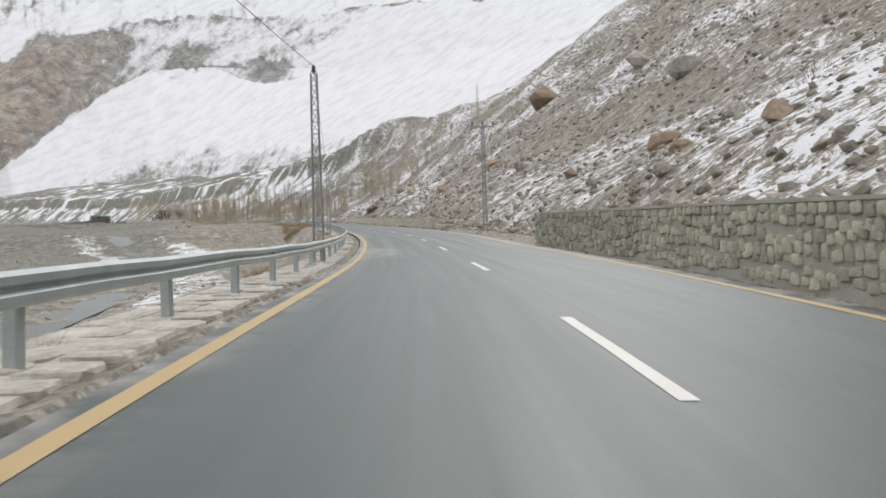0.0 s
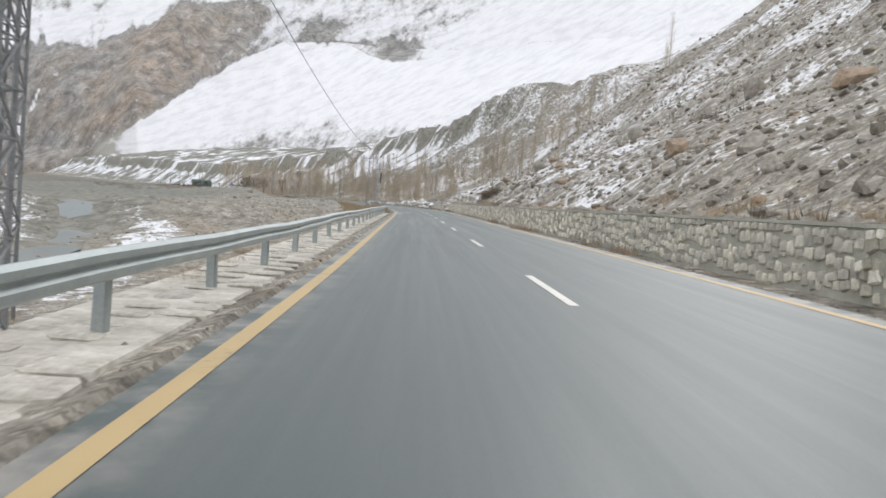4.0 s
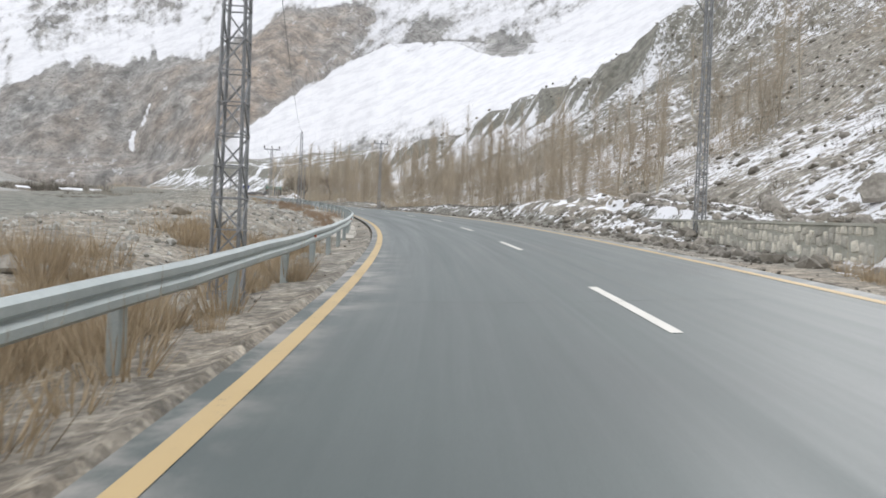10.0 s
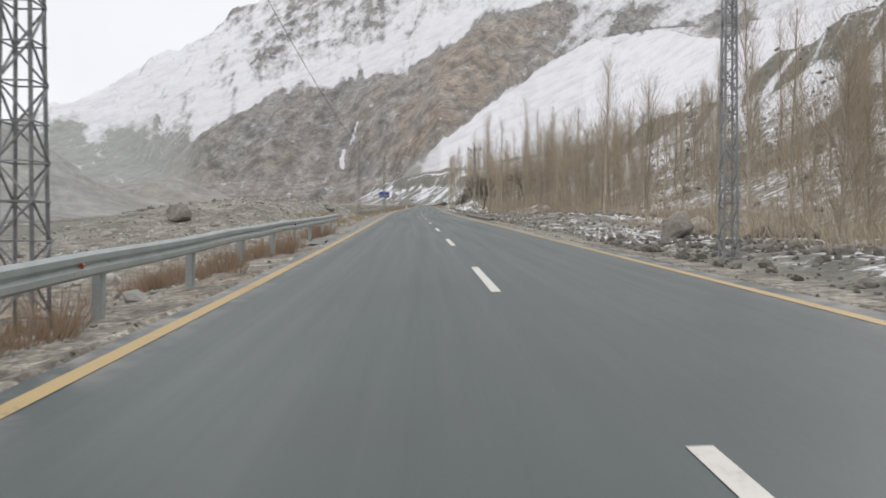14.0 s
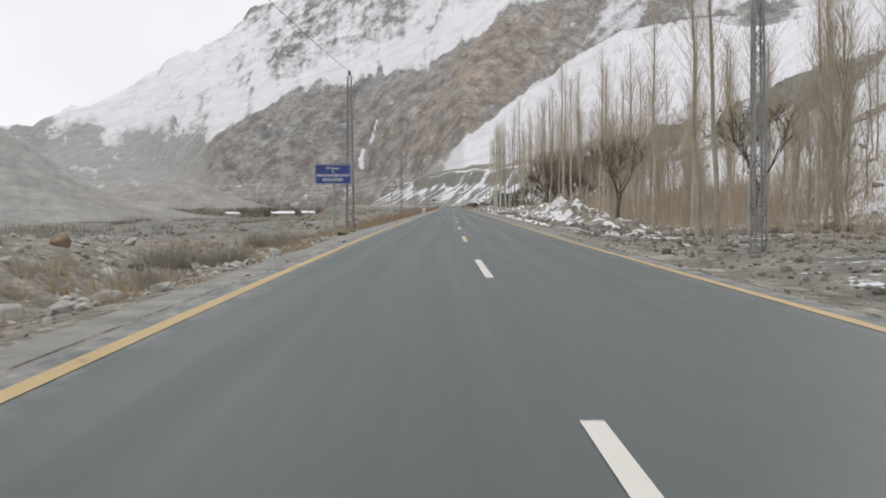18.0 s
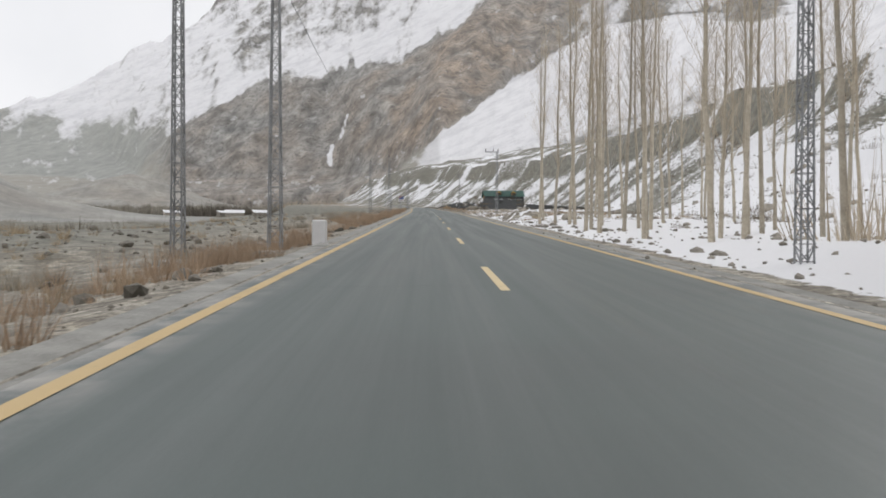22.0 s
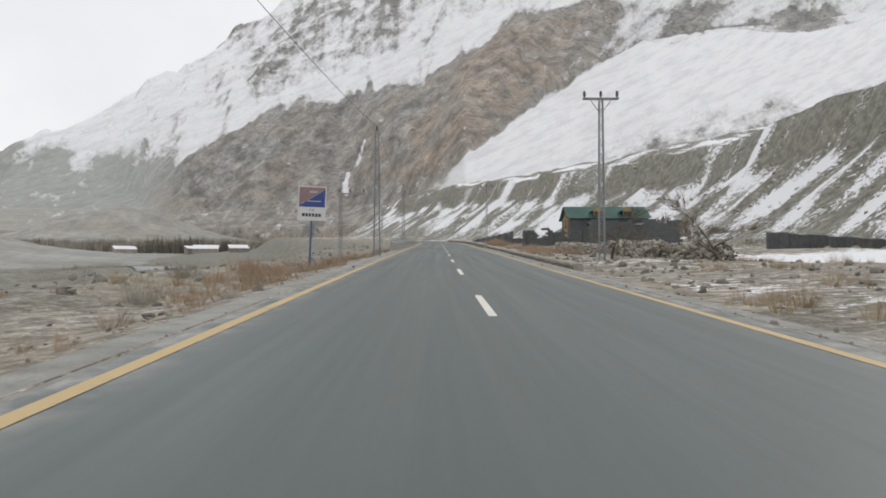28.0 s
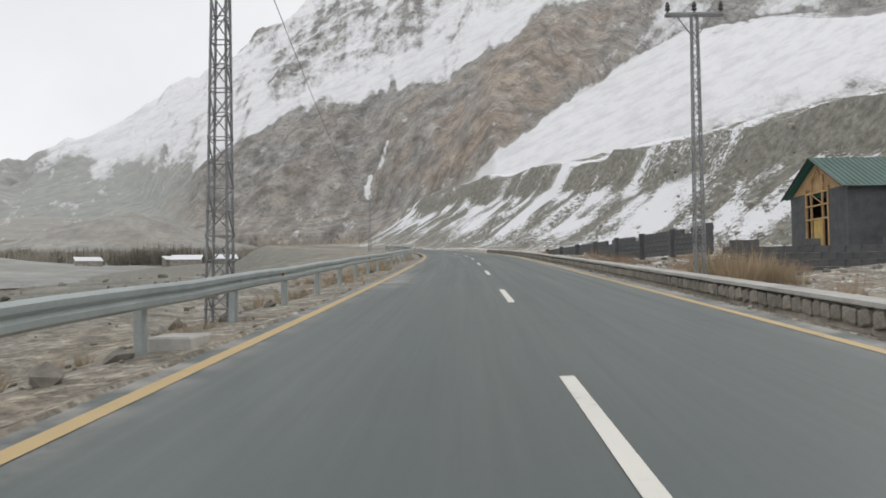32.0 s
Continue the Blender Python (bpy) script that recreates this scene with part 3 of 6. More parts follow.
def sight_attribute(me):
    """Bearing and height angle from the middle of the plan, as texture coordinates."""
    co = np.empty(len(me.vertices) * 3, dtype=np.float32)
    me.vertices.foreach_get("co", co)
    co = co.reshape(-1, 3)
    x, y = co[:, 0] - C0[0], co[:, 1] - C0[1]
    v = np.stack([np.degrees(np.arctan2(x, y)) * 36, np.degrees(np.arctan2(co[:, 2] - 28, np.hypot(x, y))) * 36, 0 * x], 1)
    me.attributes.new("sight", "FLOAT_VECTOR", "POINT").data.foreach_set("vector", v.ravel().astype(np.float32))


def mountain_profile(az):
    """Range and height angle of the foot, the cliff's foot and top, and the crest, seen from the middle of the plan."""
    A = [-180, -120, -60, -30, -8, 0, 8, 14, 18, 22, 26, 29.3, 33.4, 39.5, 44.6, 47.2, 49, 52, 56, 62, 80, 120, 180]
    foot_r = np.interp(az, A, [700, 500, 400, 500, 620, 640, 680, 760, 860, 960, 1080, 1330, 1600, 1700, 1800, 2000, 2100, 2200, 2200, 1900, 900, 700, 700])
    foot_e = np.interp(az, A, [1, 1, 2, 4.0, 4.5, 4.2, 3.6, 3.0, 2.4, 2.0, 1.6, 1.2, 0.7, 0.6, 0.5, 0.4, 0.4, 0.4, 0.4, 0.4, 0.5, 1, 1])
    mid_r = np.interp(az, A, [1200, 1100, 1100, 1500, 2150, 2150, 2100, 2060, 1800, 1500, 1280, 1450, 1800, 1900, 2000, 2200, 2500, 2800, 3000, 2600, 1500, 1200, 1200])
    mid_e = np.interp(az, [-180, -120, -60, -34, -22, -11.6, -5.5, 0, 4, 9, 14, 18, 22, 26, 29.3, 33.4, 39.5, 44.6, 47.2, 49, 52, 56, 62, 80, 120, 180],
                      [10, 11, 14, 16.2, 15.8, 15.0, 14.0, 13.4, 13.2, 13.2, 12.8, 10.6, 8.0, 5.0, 2.6, 2.2, 1.9, 1.5, 1.2, 1.6, 1.8, 1.8, 2.5, 6, 9, 10])
    top_r = np.interp(az, A, [1700, 1600, 1700, 2000, 2300, 2300, 2250, 2200, 2150, 2080, 2000, 2050, 2150, 2250, 2350, 2450, 3000, 3300, 3500, 3200, 2100, 1700, 1700])
    top_e = np.interp(az, A, [16, 17, 18, 19, 18.5, 17.5, 17, 16.6, 15.8, 14.6, 12.6, 10.3, 9.5, 8.0, 5.2, 2.0, 3.6, 4.0, 3.6, 4, 10, 14, 16])
    crest_e = np.interp(az, A, [24, 24, 24, 25, 26, 26, 25, 24.5, 24, 23.5, 23, 22.5, 19.6, 14.8, 11.6, 10.0, 8.8, 6.7, 4.8, 6.4, 16, 22, 24])
    crest_r = top_r + np.interp(az, A, [900, 900, 900, 1000, 1100, 1100, 1100, 1150, 1200, 1200, 1200, 1250, 1250, 1250, 1300, 1300, 900, 800, 900, 900, 900, 900, 900])
    return foot_r, foot_e, mid_r, mid_e, top_r, top_e, crest_r, crest_e


def build_mountains():
    az = np.concatenate([np.arange(-180, -32, 2.0), np.arange(-32, 64, 0.15), np.arange(64, 180.1, 2.0)])
    seg = [np.linspace(0, 1, 80), 1 + np.linspace(0, 1, 110)[1:], 2 + np.linspace(0, 1, 90)[1:], 3 + np.linspace(0, 1, 6)[1:]]
    q = np.concatenate(seg)
    fr, fe, mr, me_, tr, te, cr, ce = [v[:, None] for v in mountain_profile(az)]
    wob = fbm(az[:, None] / 2.6, q[None] * 0.0, 4, 41)
    rr = [fr, mr, tr, cr, cr + 700]
    ee = [fe, me_ + 0.12 * wob, te + wob * 0.5, ce + wob * 0.7, ce * 0.6]
    Q = np.broadcast_to(q[None], (len(az), len(q)))
    i = np.minimum(Q.astype(int), 3)
    f = Q - i
    r = sum(np.where(i == k, rr[k] + (rr[k + 1] - rr[k]) * f, 0) for k in range(4))
    tz = [a * np.tan(np.radians(b)) for a, b in zip(rr, ee)]
    z = sum(np.where(i == k, tz[k] + (tz[k + 1] - tz[k]) * f, 0) for k in range(4))
    a = np.radians(az)[:, None]
    x, y = C0[0] - r * np.sin(a), C0[1] + r * np.cos(a)
    A = az[:, None] + 0 * Q
    cliff = window(0.9, 1.12, 1.72, 2.1, Q) * smooth(12, 24, A) * (1 - smooth(46.5, 47.5, A))
    fan = smooth(28.0, 25.5, A) * (1 - smooth(1.0, 1.05, Q))
    high = smooth(1.8, 2.4, Q)
    amp = np.sqrt(r / 2000)
    dipline = A + 7.0 * (Q - 1.0)                  # the strata climb to the right
    elev = np.degrees(np.arctan2(z, r))
    rib = 36 * fbm(dipline / 4.0, Q * 1.6, 3, 7, True) + 15 * fbm(A / 1.5 + 0.4 * Q, Q * 1.4, 3, 8, True)
    z = z + amp * (cliff * rib + 4 * cliff * fbm(A / 0.6, Q * 9.0, 2, 9)
                   + 36 * high * fbm(dipline / 3.4, Q * 1.8, 4, 13, True) + 20 * high * fbm(x / 130, y / 130, 4, 17, True)
                   + 4.0 * (1 - fan) * fbm(x / 40, y / 40, 4, 15) + 2.2 * fan * fbm(A / 0.7 + Q, Q * 1.2, 4, 19))
    zr, za = np.gradient(z, axis=1) / np.maximum(np.gradient(r, axis=1), 0.5), np.gradient(z, axis=0) / np.maximum(r * np.gradient(a, axis=0), 0.5)
    steep = np.sqrt(zr ** 2 + za ** 2)
    calm = steep.copy()
    for k in (1, 2, 4, 7):
        calm = (calm + np.roll(calm, k, 0) + np.roll(calm, -k, 0) + np.roll(calm, k, 1) + np.roll(calm, -k, 1)) / 5
    steep = np.clip(steep - calm, -0.8, 0.8)
    z = z + RISE * along(x, y) + 1.3
    z[:, 0] -= 40
    me = mesh_of("mountain_range", np.stack([x, y, z], -1).reshape(-1, 3), grid_faces(len(az), len(q)), MOUNTAIN, True)
    streak = fbm(A / 1.6, Q * 3.0, 5, 31)
    fine = fbm(A / 0.35 + 1.5 * Q, Q * 6.0, 4, 37)
    # snow fan with a grey, patchy skirt below it
    start = 0.17 - 0.05 * smooth(20, 26, A)
    bed = 0.52 + 0.36 * fbm(A / 3.0 + 1.5 * Q, Q * 14.0, 4, 45) + 0.16 * fine - 0.20 * smooth(24.5, 28, A)
    bed = bed + (1.02 + 0.20 * fbm(A / 0.45 + 1.2 * Q, Q * 2.0, 4, 39) + 0.08 * streak - 0.16 * smooth(0.45, 0.22, Q) - bed) * smooth(start - 0.05, start + 0.08, Q + 0.10 * streak)
    snow = bed * smooth(28.2, 26.0, A + 0.8 * streak) + (0.22 + 0.2 * streak) * smooth(26.0, 28.2, A + 0.8 * streak)
    # the cliffs
    lines_low = fbm(dipline / 2.2, Q * 3.0, 4, 43)
    rockface = 0.14 + 0.22 * np.maximum(fine, 0) + 0.18 * np.maximum(lines_low, 0) - 0.15 * steep
    dip = np.interp(A + 0.5 * streak, [-9, -5.5, 0, 2, 4, 6.4, 9, 11.3, 12.4, 14, 16], [0, 0.03, 0.14, 0.19, 0.24, 0.16, 0, 0.11, 0.12, 0, 0])
    t = smooth(0.97, 1.03, Q + dip + 0.05 * streak + 0.02 * fine)
    snow = snow * (1 - t) + rockface * t
    # upper right: broken crags in snow
    right_up = smooth(19, 13, A + 1.0 * streak) * smooth(0.98, 1.04, Q + dip + 0.04 * streak)
    stone = np.exp(-((A - 11.2 + 0.8 * streak) / 1.7) ** 2) * window(0.95, 1.02, 1.35, 1.6, Q + 0.1 * fine) + np.exp(-((A - 4.2 + 0.8 * streak) / 2.0) ** 2) * window(0.72, 0.82, 1.05, 1.25, Q + 0.1 * fine)
    crags = 0.60 + 0.30 * fbm(dipline / 1.8, Q * 4, 5, 35) + 0.15 * fine - 0.3 * steep - 0.62 * stone + 0.40 * smooth(3.0, -3.0, A + 6 * (Q - 1.0) + 0.8 * streak)
    snow = snow + (crags - snow) * right_up
    # above the cliff: a clean snow shelf, then snow with rock showing
    t = smooth(1.93, 2.02, Q + 0.12 * streak + 0.04 * fine)
    lines = fbm(dipline / 2.0, Q * 2.6, 5, 33)
    upper = 0.50 + 0.30 * window(1.96, 2.02, 2.09, 2.2, Q + 0.1 * lines) + 0.34 * lines + 0.22 * fine - 0.45 * steep + 0.24 * smooth(39.5, 41.5, A - 1.5 * (Q - 2) + 0.8 * streak) * smooth(2.05, 2.3, Q + 0.15 * lines)
    upper = upper - 0.5 * smooth(6.4, 4.2, elev + 1.2 * streak + 0.5 * fine) * smooth(38.5, 40.5, A)
    snow = snow * (1 - t) + upper * t
    # the farther snow mountain up the valley
    far = smooth(46.4, 47.4, A + 0.5 * streak - 1.2 * (Q - 1.5))
    snow = snow * (1 - far) + far * (0.20 + 0.55 * smooth(4.0, 6.0, elev + 1.0 * streak) + 0.25 * streak + 0.2 * fine)
    ice = np.exp(-((A - 33.9 - 0.35 * (Q - 1.1) - 0.25 * vnoise(Q * 9, Q * 0, 3)) / 0.13) ** 2) * window(1.02, 1.05, 1.22, 1.28, Q)
    ice = ice + 0.6 * np.exp(-((A - 33.3 + 3.0 * (Q - 1.28)) / 0.10) ** 2) * window(1.26, 1.3, 1.45, 1.5, Q)
    snow = snow + 1.1 * ice
    float_attribute(me, "snow", np.clip(snow, 0, 1.4))
    sight_attribute(me)
    cone = smooth(22.5, 25.0, A + 0.6 * streak) * (1 - smooth(28.6, 29.4, A)) * (1 - smooth(0.96, 1.02, Q))
    # Cone is bare scree; the far slopes' pale tone has haze put in.
    float_attribute(me, "hazy_talus", np.clip(cone + smooth(44.0, 47.0, A + 0.8 * streak) * (1 - smooth(2.0, 2.4, Q)) + 0.8 * smooth(46.6, 47.6, A), 0, 1))
    float_attribute(me, "warm", np.clip(cliff * (0.22 + 0.55 * smooth(37, 24, A) + 0.45 * streak + 0.25 * lines_low) + 0.35 * smooth(24.5, 27, A) * (1 - smooth(0.9, 1.0, Q)) + 0.08, 0, 1))
    return tagged(new("mountain_range", me), "tall grey-brown cliffs with snow fans and snowy tops", "mountain", kind="structure")


build_mountains()


def build_valley():
    g = np.concatenate([-np.geomspace(60, 5200, 46)[::-1], np.linspace(-50, 50, 5), np.geomspace(60, 5200, 46)])
    X, Y = np.meshgrid(C0[0] + g, C0[1] + g, indexing="ij")
    Z = RISE * along(X, Y) - 11.5 + 1.6 * fbm(X / 120, Y / 120, 3, 51)
    me = mesh_of("valley_floor", np.stack([X, Y, Z], -1).reshape(-1, 3), grid_faces(len(g), len(g)), GROUND, True)
    float_attribute(me, "snow", 0.16 + 0.40 * fbm(X / 160, Y / 60, 3, 53))
    float_attribute(me, "turf", 0.9 + 0 * X)
    return tagged(new("valley_floor", me), "wide grey stony valley floor with a little snow", "ground", kind="structure")


build_valley()


# ---- road ----
def ribbon(name, s0, s1, d0, d1, lift, material, step=3.0, cols=2, dust=None):
    n = max(2, int(round((s1 - s0) / step)) + 1)
    ss, dd = np.linspace(s0, s1, n), np.linspace(d0, d1, cols)
    S, D = np.meshgrid(ss, dd, indexing="ij")
    x, y = spot(S, D)
    z = level(S) + np.tan(np.radians(np.interp(S, np.arange(0, 781, 30), BANK))) * np.clip(D, -6, 6) + lift
    me = mesh_of(name, np.stack([x, y, z], -1).reshape(-1, 3), grid_faces(n, cols), material, True)
    uv = me.uv_layers.new(name="UVMap")
    vi = np.empty(len(me.loops), dtype=np.int32)
    me.loops.foreach_get("vertex_index", vi)
    uv.data.foreach_set("uv", np.stack([D.ravel()[vi], S.ravel()[vi]], 1).ravel().astype(np.float32))
    if dust is not None:
        float_attribute(me, "dust", dust(S, D))
    return me


def road_dust(S, D):
    edge = smooth(3.3, 4.2, np.abs(D)) * 0.9
    spill = sum(window(a - 6, a - 2, a + 3, a + 9, S) * (1 - smooth(-3.6 + w, -2.0 + w, D)) for a, w in
                ((38, 0.5), (176, -0.5), (188, -0.2), (234, -0.7), (612, -0.9), (796, -0.2)))
    return np.clip(edge + spill, 0, 1)


SHOULDER = speckled("grey_shoulder_gravel", (0.17, 0.17, 0.155), (0.34, 0.335, 0.31), 1.3, 0.95, 22, 0.6, 0.02)
for side, stretch in ((-1, (340, 742)), (1, (440, 760))):
    ends = (-4.95, -4.19) if side < 0 else (4.14, 4.8)
    tagged(new("pavement_shoulder", ribbon("pavement_shoulder", *stretch, *ends, -0.03, SHOULDER, 3.0, 3)), "narrow grey gravel shoulder along the asphalt", "shoulder", kind="structure")
road = tagged(new("road", ribbon("road", -80, 1500, -4.2, 4.15, 0.0, ASPHALT, 1.5, 23, road_dust)),
              "grey-green two-lane mountain asphalt road with worn streaks", "road", kind="structure")
part("edge_line", ribbon("edge_line", -80, 182, -3.98, -3.78, 0.006, YELLOW, 2), None, road, "worn yellow edge line")
part("edge_line", ribbon("edge_line", 208, 1500, -3.98, -3.78, 0.006, YELLOW, 2), None, road, "worn yellow edge line")
part("edge_line", ribbon("edge_line", -80, 1500, 3.62, 3.80, 0.006, YELLOW, 2), None, road, "worn yellow edge line")



# broken centre line: the far end of each stroke, metres along the road
STROKES = [11.3, 26, 42.2, 56.2, 71.2, 85.9, 100, 115, 129.6, 144.3, 159.1, 173.4, 188.2, 203.4, 217, 232.5, 247, 261.2, 276, 289.4, 303.5,
           317, 329.1, 342, 355, 368.5, 382.3, 396, 410.2, 424.1, 437.8, 451.5, 467.1, 481, 496.5, 510.3, 525.7, 540.2, 555.1, 570.1, 585.1,
           599.4, 612.8, 628.8, 643.2, 657.2, 671.5, 686, 700.1, 713, 726.3, 738.8, 751.8, 763.5, 775.8, 789.7, 804, 818, 832, 846, 860, 874]
for end in STROKES:
    off = float(np.interp(end, [58, 71, 86, 100, 195, 217, 232, 247, 261, 276, 303, 318, 330], [0, 0.14, 0.05, 0, 0, 0.1, 0.2, 0.35, 0.5, 0.85, 0.9, 0.4, 0]))
    cream = 360 < end < 386 or 430 < end < 606
    part("centre_stroke", ribbon("centre_stroke", end - 4.6, end, off - 0.075, off + 0.075, 0.006, CREAM_PAINT if cream else WHITE_PAINT, 2.3), None, road,
         "faded yellow centre stroke" if cream else "white centre stroke")
for c, w in ((14, 6.5), (46.5, 5.0), (176.5, 6.8), (207, 4.2), (231, 6.0), (249, 7.0), (277, 3.5), (394, 4.5), (521.5, 5.0), (640.5, 5.5), (781, 7.0)):
    x0 = -3.7 if int(c) % 2 else -2.6
    n = 24
    ds = np.linspace(x0, x0 + w, n)
    sv = c + 0.14 * np.cumsum(fbm(ds * 1.7, ds * 0 + c, 3, 5))
    wd = 0.006 + 0.004 * vnoise(ds * 2.3, ds * 0 + c, 9)
    S = np.stack([sv - wd, sv + wd], 1)
    D = np.stack([ds, ds], 1)
    x, y = spot(S, D)
    z = level(S) + np.tan(np.radians(np.interp(S, np.arange(0, 781, 30), BANK))) * D + 0.010
    part("tar_crack", mesh_of("tar_crack", np.stack([x, y, z], -1).reshape(-1, 3), grid_faces(n, 2), TAR), None, road, "dark cross crack")


def build_spur(cx, cy, reach, height, warm, label):
    """A rounded hill on the far bank."""
    g = np.linspace(-1, 1, 70)
    U, V = np.meshgrid(g, g, indexing="ij")
    x, y = cx + reach * U, cy + reach * V
    rr = np.sqrt(U ** 2 + V ** 2)
    z = RISE * along(x, y) - 12 + height * np.exp(-(rr / 0.455) ** 2) * (1 + 0.25 * fbm(x / 60, y / 60, 4, 71)) + 6 * fbm(x / 25, y / 25, 4, 73, True) * np.exp(-(rr / 0.6) ** 2)
    me = mesh_of("hill", np.stack([x, y, z], -1).reshape(-1, 3), grid_faces(70, 70), MOUNTAIN, True)
    sight_attribute(me)
    float_attribute(me, "snow", 0.05 + 0 * x)
    float_attribute(me, "hazy_talus", 0.55 + 0 * x)
    float_attribute(me, "warm", warm + 0.3 * fbm(x / 70, y / 70, 3, 75))
    return tagged(new("hill", me), label, "hill", kind="structure")


build_spur(-820, 755, 330, 112, 0.2, "bare grey-brown earth hill across the river")
build_spur(-1330, 1560, 330, 62, 0.35, "low grey-brown terrace hill before the far cliffs")
# ---- guard rails ----
RAIL_W = [(-0.01, 0.155), (0.02, 0.155), (0.075, 0.115), (0.075, 0.05), (0.02, 0.01), (0.02, -0.01), (0.075, -0.05), (0.075, -0.115), (0.02, -0.155), (-0.01, -0.155)]
RAIL_D = -5.2


def road_level(s, d):
    return float(level(s)) + math.tan(radians(float(np.interp(s, np.arange(0, 781, 30), BANK)))) * max(-6, min(6, d))


def rail_beam(s0, s1, d, height):
    n = max(2, int((s1 - s0) / 2.0) + 1)
    verts = []
    for s in np.linspace(s0, s1, n):
        base = road_level(s, d) + 0.012 * math.sin(s * 0.9) + 0.015 * math.sin(s * 0.23)
        for a, b in RAIL_W:
            x, y = spot(s, d + a + 0.02 * math.sin(s * 0.31))
            verts.append((float(x), float(y), base + height + b))
    return mesh_of("rail_beam", verts, grid_faces(n, len(RAIL_W)), GALV, False)


def post_mesh():
    bm = bmesh.new()
    add_box(bm, (0.14, 0.16, 1.05), (0, 0, 0.22), None, 0.018)
    add_box(bm, (0.10, 0.12, 0.24), (0.10, 0, 0.66), None, 0.012)
    me = bpy.data.meshes.new("post")
    bm.to_mesh(me)
    bm.free()
    me.materials.append(GALV)
    return me


POST = post_mesh()


def reflector_mesh():
    bm = bmesh.new()
    bmesh.ops.create_cone(bm, segments=10, radius1=0.045, radius2=0.04, depth=0.02, cap_ends=True, matrix=Matrix.Rotation(radians(90), 4, "X"))
    me = bpy.data.meshes.new("reflector")
    bm.to_mesh(me)
    bm.free()
    me.materials.append(REFLECTOR)
    return me


REFLECT = reflector_mesh()


def build_rail(s0, s1, label):
    at = thing("guard_rail", label, "guard rail", Matrix.Identity(4), "roadside guard rails")
    s = s0
    while s < s1 - 1:
        e = min(s + 16.8, s1)
        beam = part("rail_beam", rail_beam(s - 0.15, e, RAIL_D, 0.66), GALV, at)
        mod = beam.modifiers.new("thickness", "SOLIDIFY")
        mod.thickness, mod.offset = 0.008, 0
        x, y = spot(s + 8, RAIL_D + 0.03)
        part("reflector", REFLECT, None, beam, "small red reflector", pose(float(x), float(y), road_level(s + 8, RAIL_D) + 0.66, 0, 0, heading(s + 8)))
        s = e
    s = s0 + 0.5
    while s < s1:
        x, y = spot(s, RAIL_D - 0.13)
        part("post", POST, None, at, "", pose(float(x), float(y), road_level(s, RAIL_D), 0.0, random.uniform(-1.5, 1.5), heading(s)))
        s += 4.2
    return at


build_rail(-72, 354, "long grey galvanised W-beam guard rail on square posts")
build_rail(744.5, 905, "grey galvanised W-beam guard rail curving round the bend")


# ---- lattice poles and wires ----
def lattice_mesh(h, w0, w1, step):
    bm = bmesh.new()
    n = int(h / step)
    lv = [h * i / n for i in range(n + 1)]
    wd = [w0 + (w1 - w0) * i / n for i in range(n + 1)]
    cs = [(-1, -1), (1, -1), (1, 1), (-1, 1)]
    for cx, cy in cs:
        add_bar(bm, (cx * w0 / 2, cy * w0 / 2, -3.2), (cx * w1 / 2, cy * w1 / 2, h), 0.042)
    for i in range(n):
        for k in range(4):
            a, b = cs[k], cs[(k + 1) % 4]
            if (i + k) % 2:
                a, b = b, a
            add_bar(bm, (a[0] * wd[i] / 2, a[1] * wd[i] / 2, lv[i]), (b[0] * wd[i + 1] / 2, b[1] * wd[i + 1] / 2, lv[i + 1]), 0.024)
        for k in range(4):
            a, b = cs[k], cs[(k + 1) % 4]
            add_bar(bm, (a[0] * wd[i] / 2, a[1] * wd[i] / 2, lv[i]), (b[0] * wd[i] / 2, b[1] * wd[i] / 2, lv[i]), 0.020)
    me = bpy.data.meshes.new("lattice_mast")
    bm.to_mesh(me)
    bm.free()
    me.materials.append(LATTICE)
    return me


def footing_mesh():
    bm = bmesh.new()
    add_box(bm, (0.95, 0.95, 0.7), (0, 0, -0.22), None, 0.05)
    me = bpy.data.meshes.new("footing")
    bm.to_mesh(me)
    bm.free()
    me.materials.append(CONCRETE)
    return me


def arm_mesh(x0, x1, z, brace):
    bm = bmesh.new()
    for dy in (-0.11, 0.11):
        add_box(bm, (x1 - x0, 0.05, 0.10), ((x0 + x1) / 2, dy, z), None, 0.008)
    for x in (x0 + 0.05, (x0 + x1) / 2, x1 - 0.05):
        add_box(bm, (0.06, 0.26, 0.03), (x, 0, z + 0.06))
    for bx in brace:
        add_bar(bm, (bx, 0, z - 0.05), (0.1 if bx > 0 else -0.1, 0, z - 0.75), 0.035)
    me = bpy.data.meshes.new("cross_arm")
    bm.to_mesh(me)
    bm.free()
    me.materials.append(LATTICE)
    return me


def insulator_mesh():
    bm = bmesh.new()
    for z, r in ((0.06, 0.05), (0.13, 0.105), (0.20, 0.075), (0.26, 0.095), (0.33, 0.06)):
        bmesh.ops.create_cone(bm, segments=10, radius1=r, radius2=r * 0.75, depth=0.07, cap_ends=True, matrix=Matrix.Translation((0, 0, z)))
    me = bpy.data.meshes.new("insulator")
    bm.to_mesh(me)
    bm.free()
    me.materials.append(INSULATOR)
    return me


MAST, SLIM_MAST, FOOTING, INSUL = lattice_mesh(9.15, 0.50, 0.23, 0.46), lattice_mesh(9.15, 0.36, 0.20, 0.40), footing_mesh(), insulator_mesh()
ARM_T = arm_mesh(-1.0, 1.0, 9.12, (-0.6, 0.6))
ARM_L = arm_mesh(-1.75, 0.25, 9.12, (-1.0,))
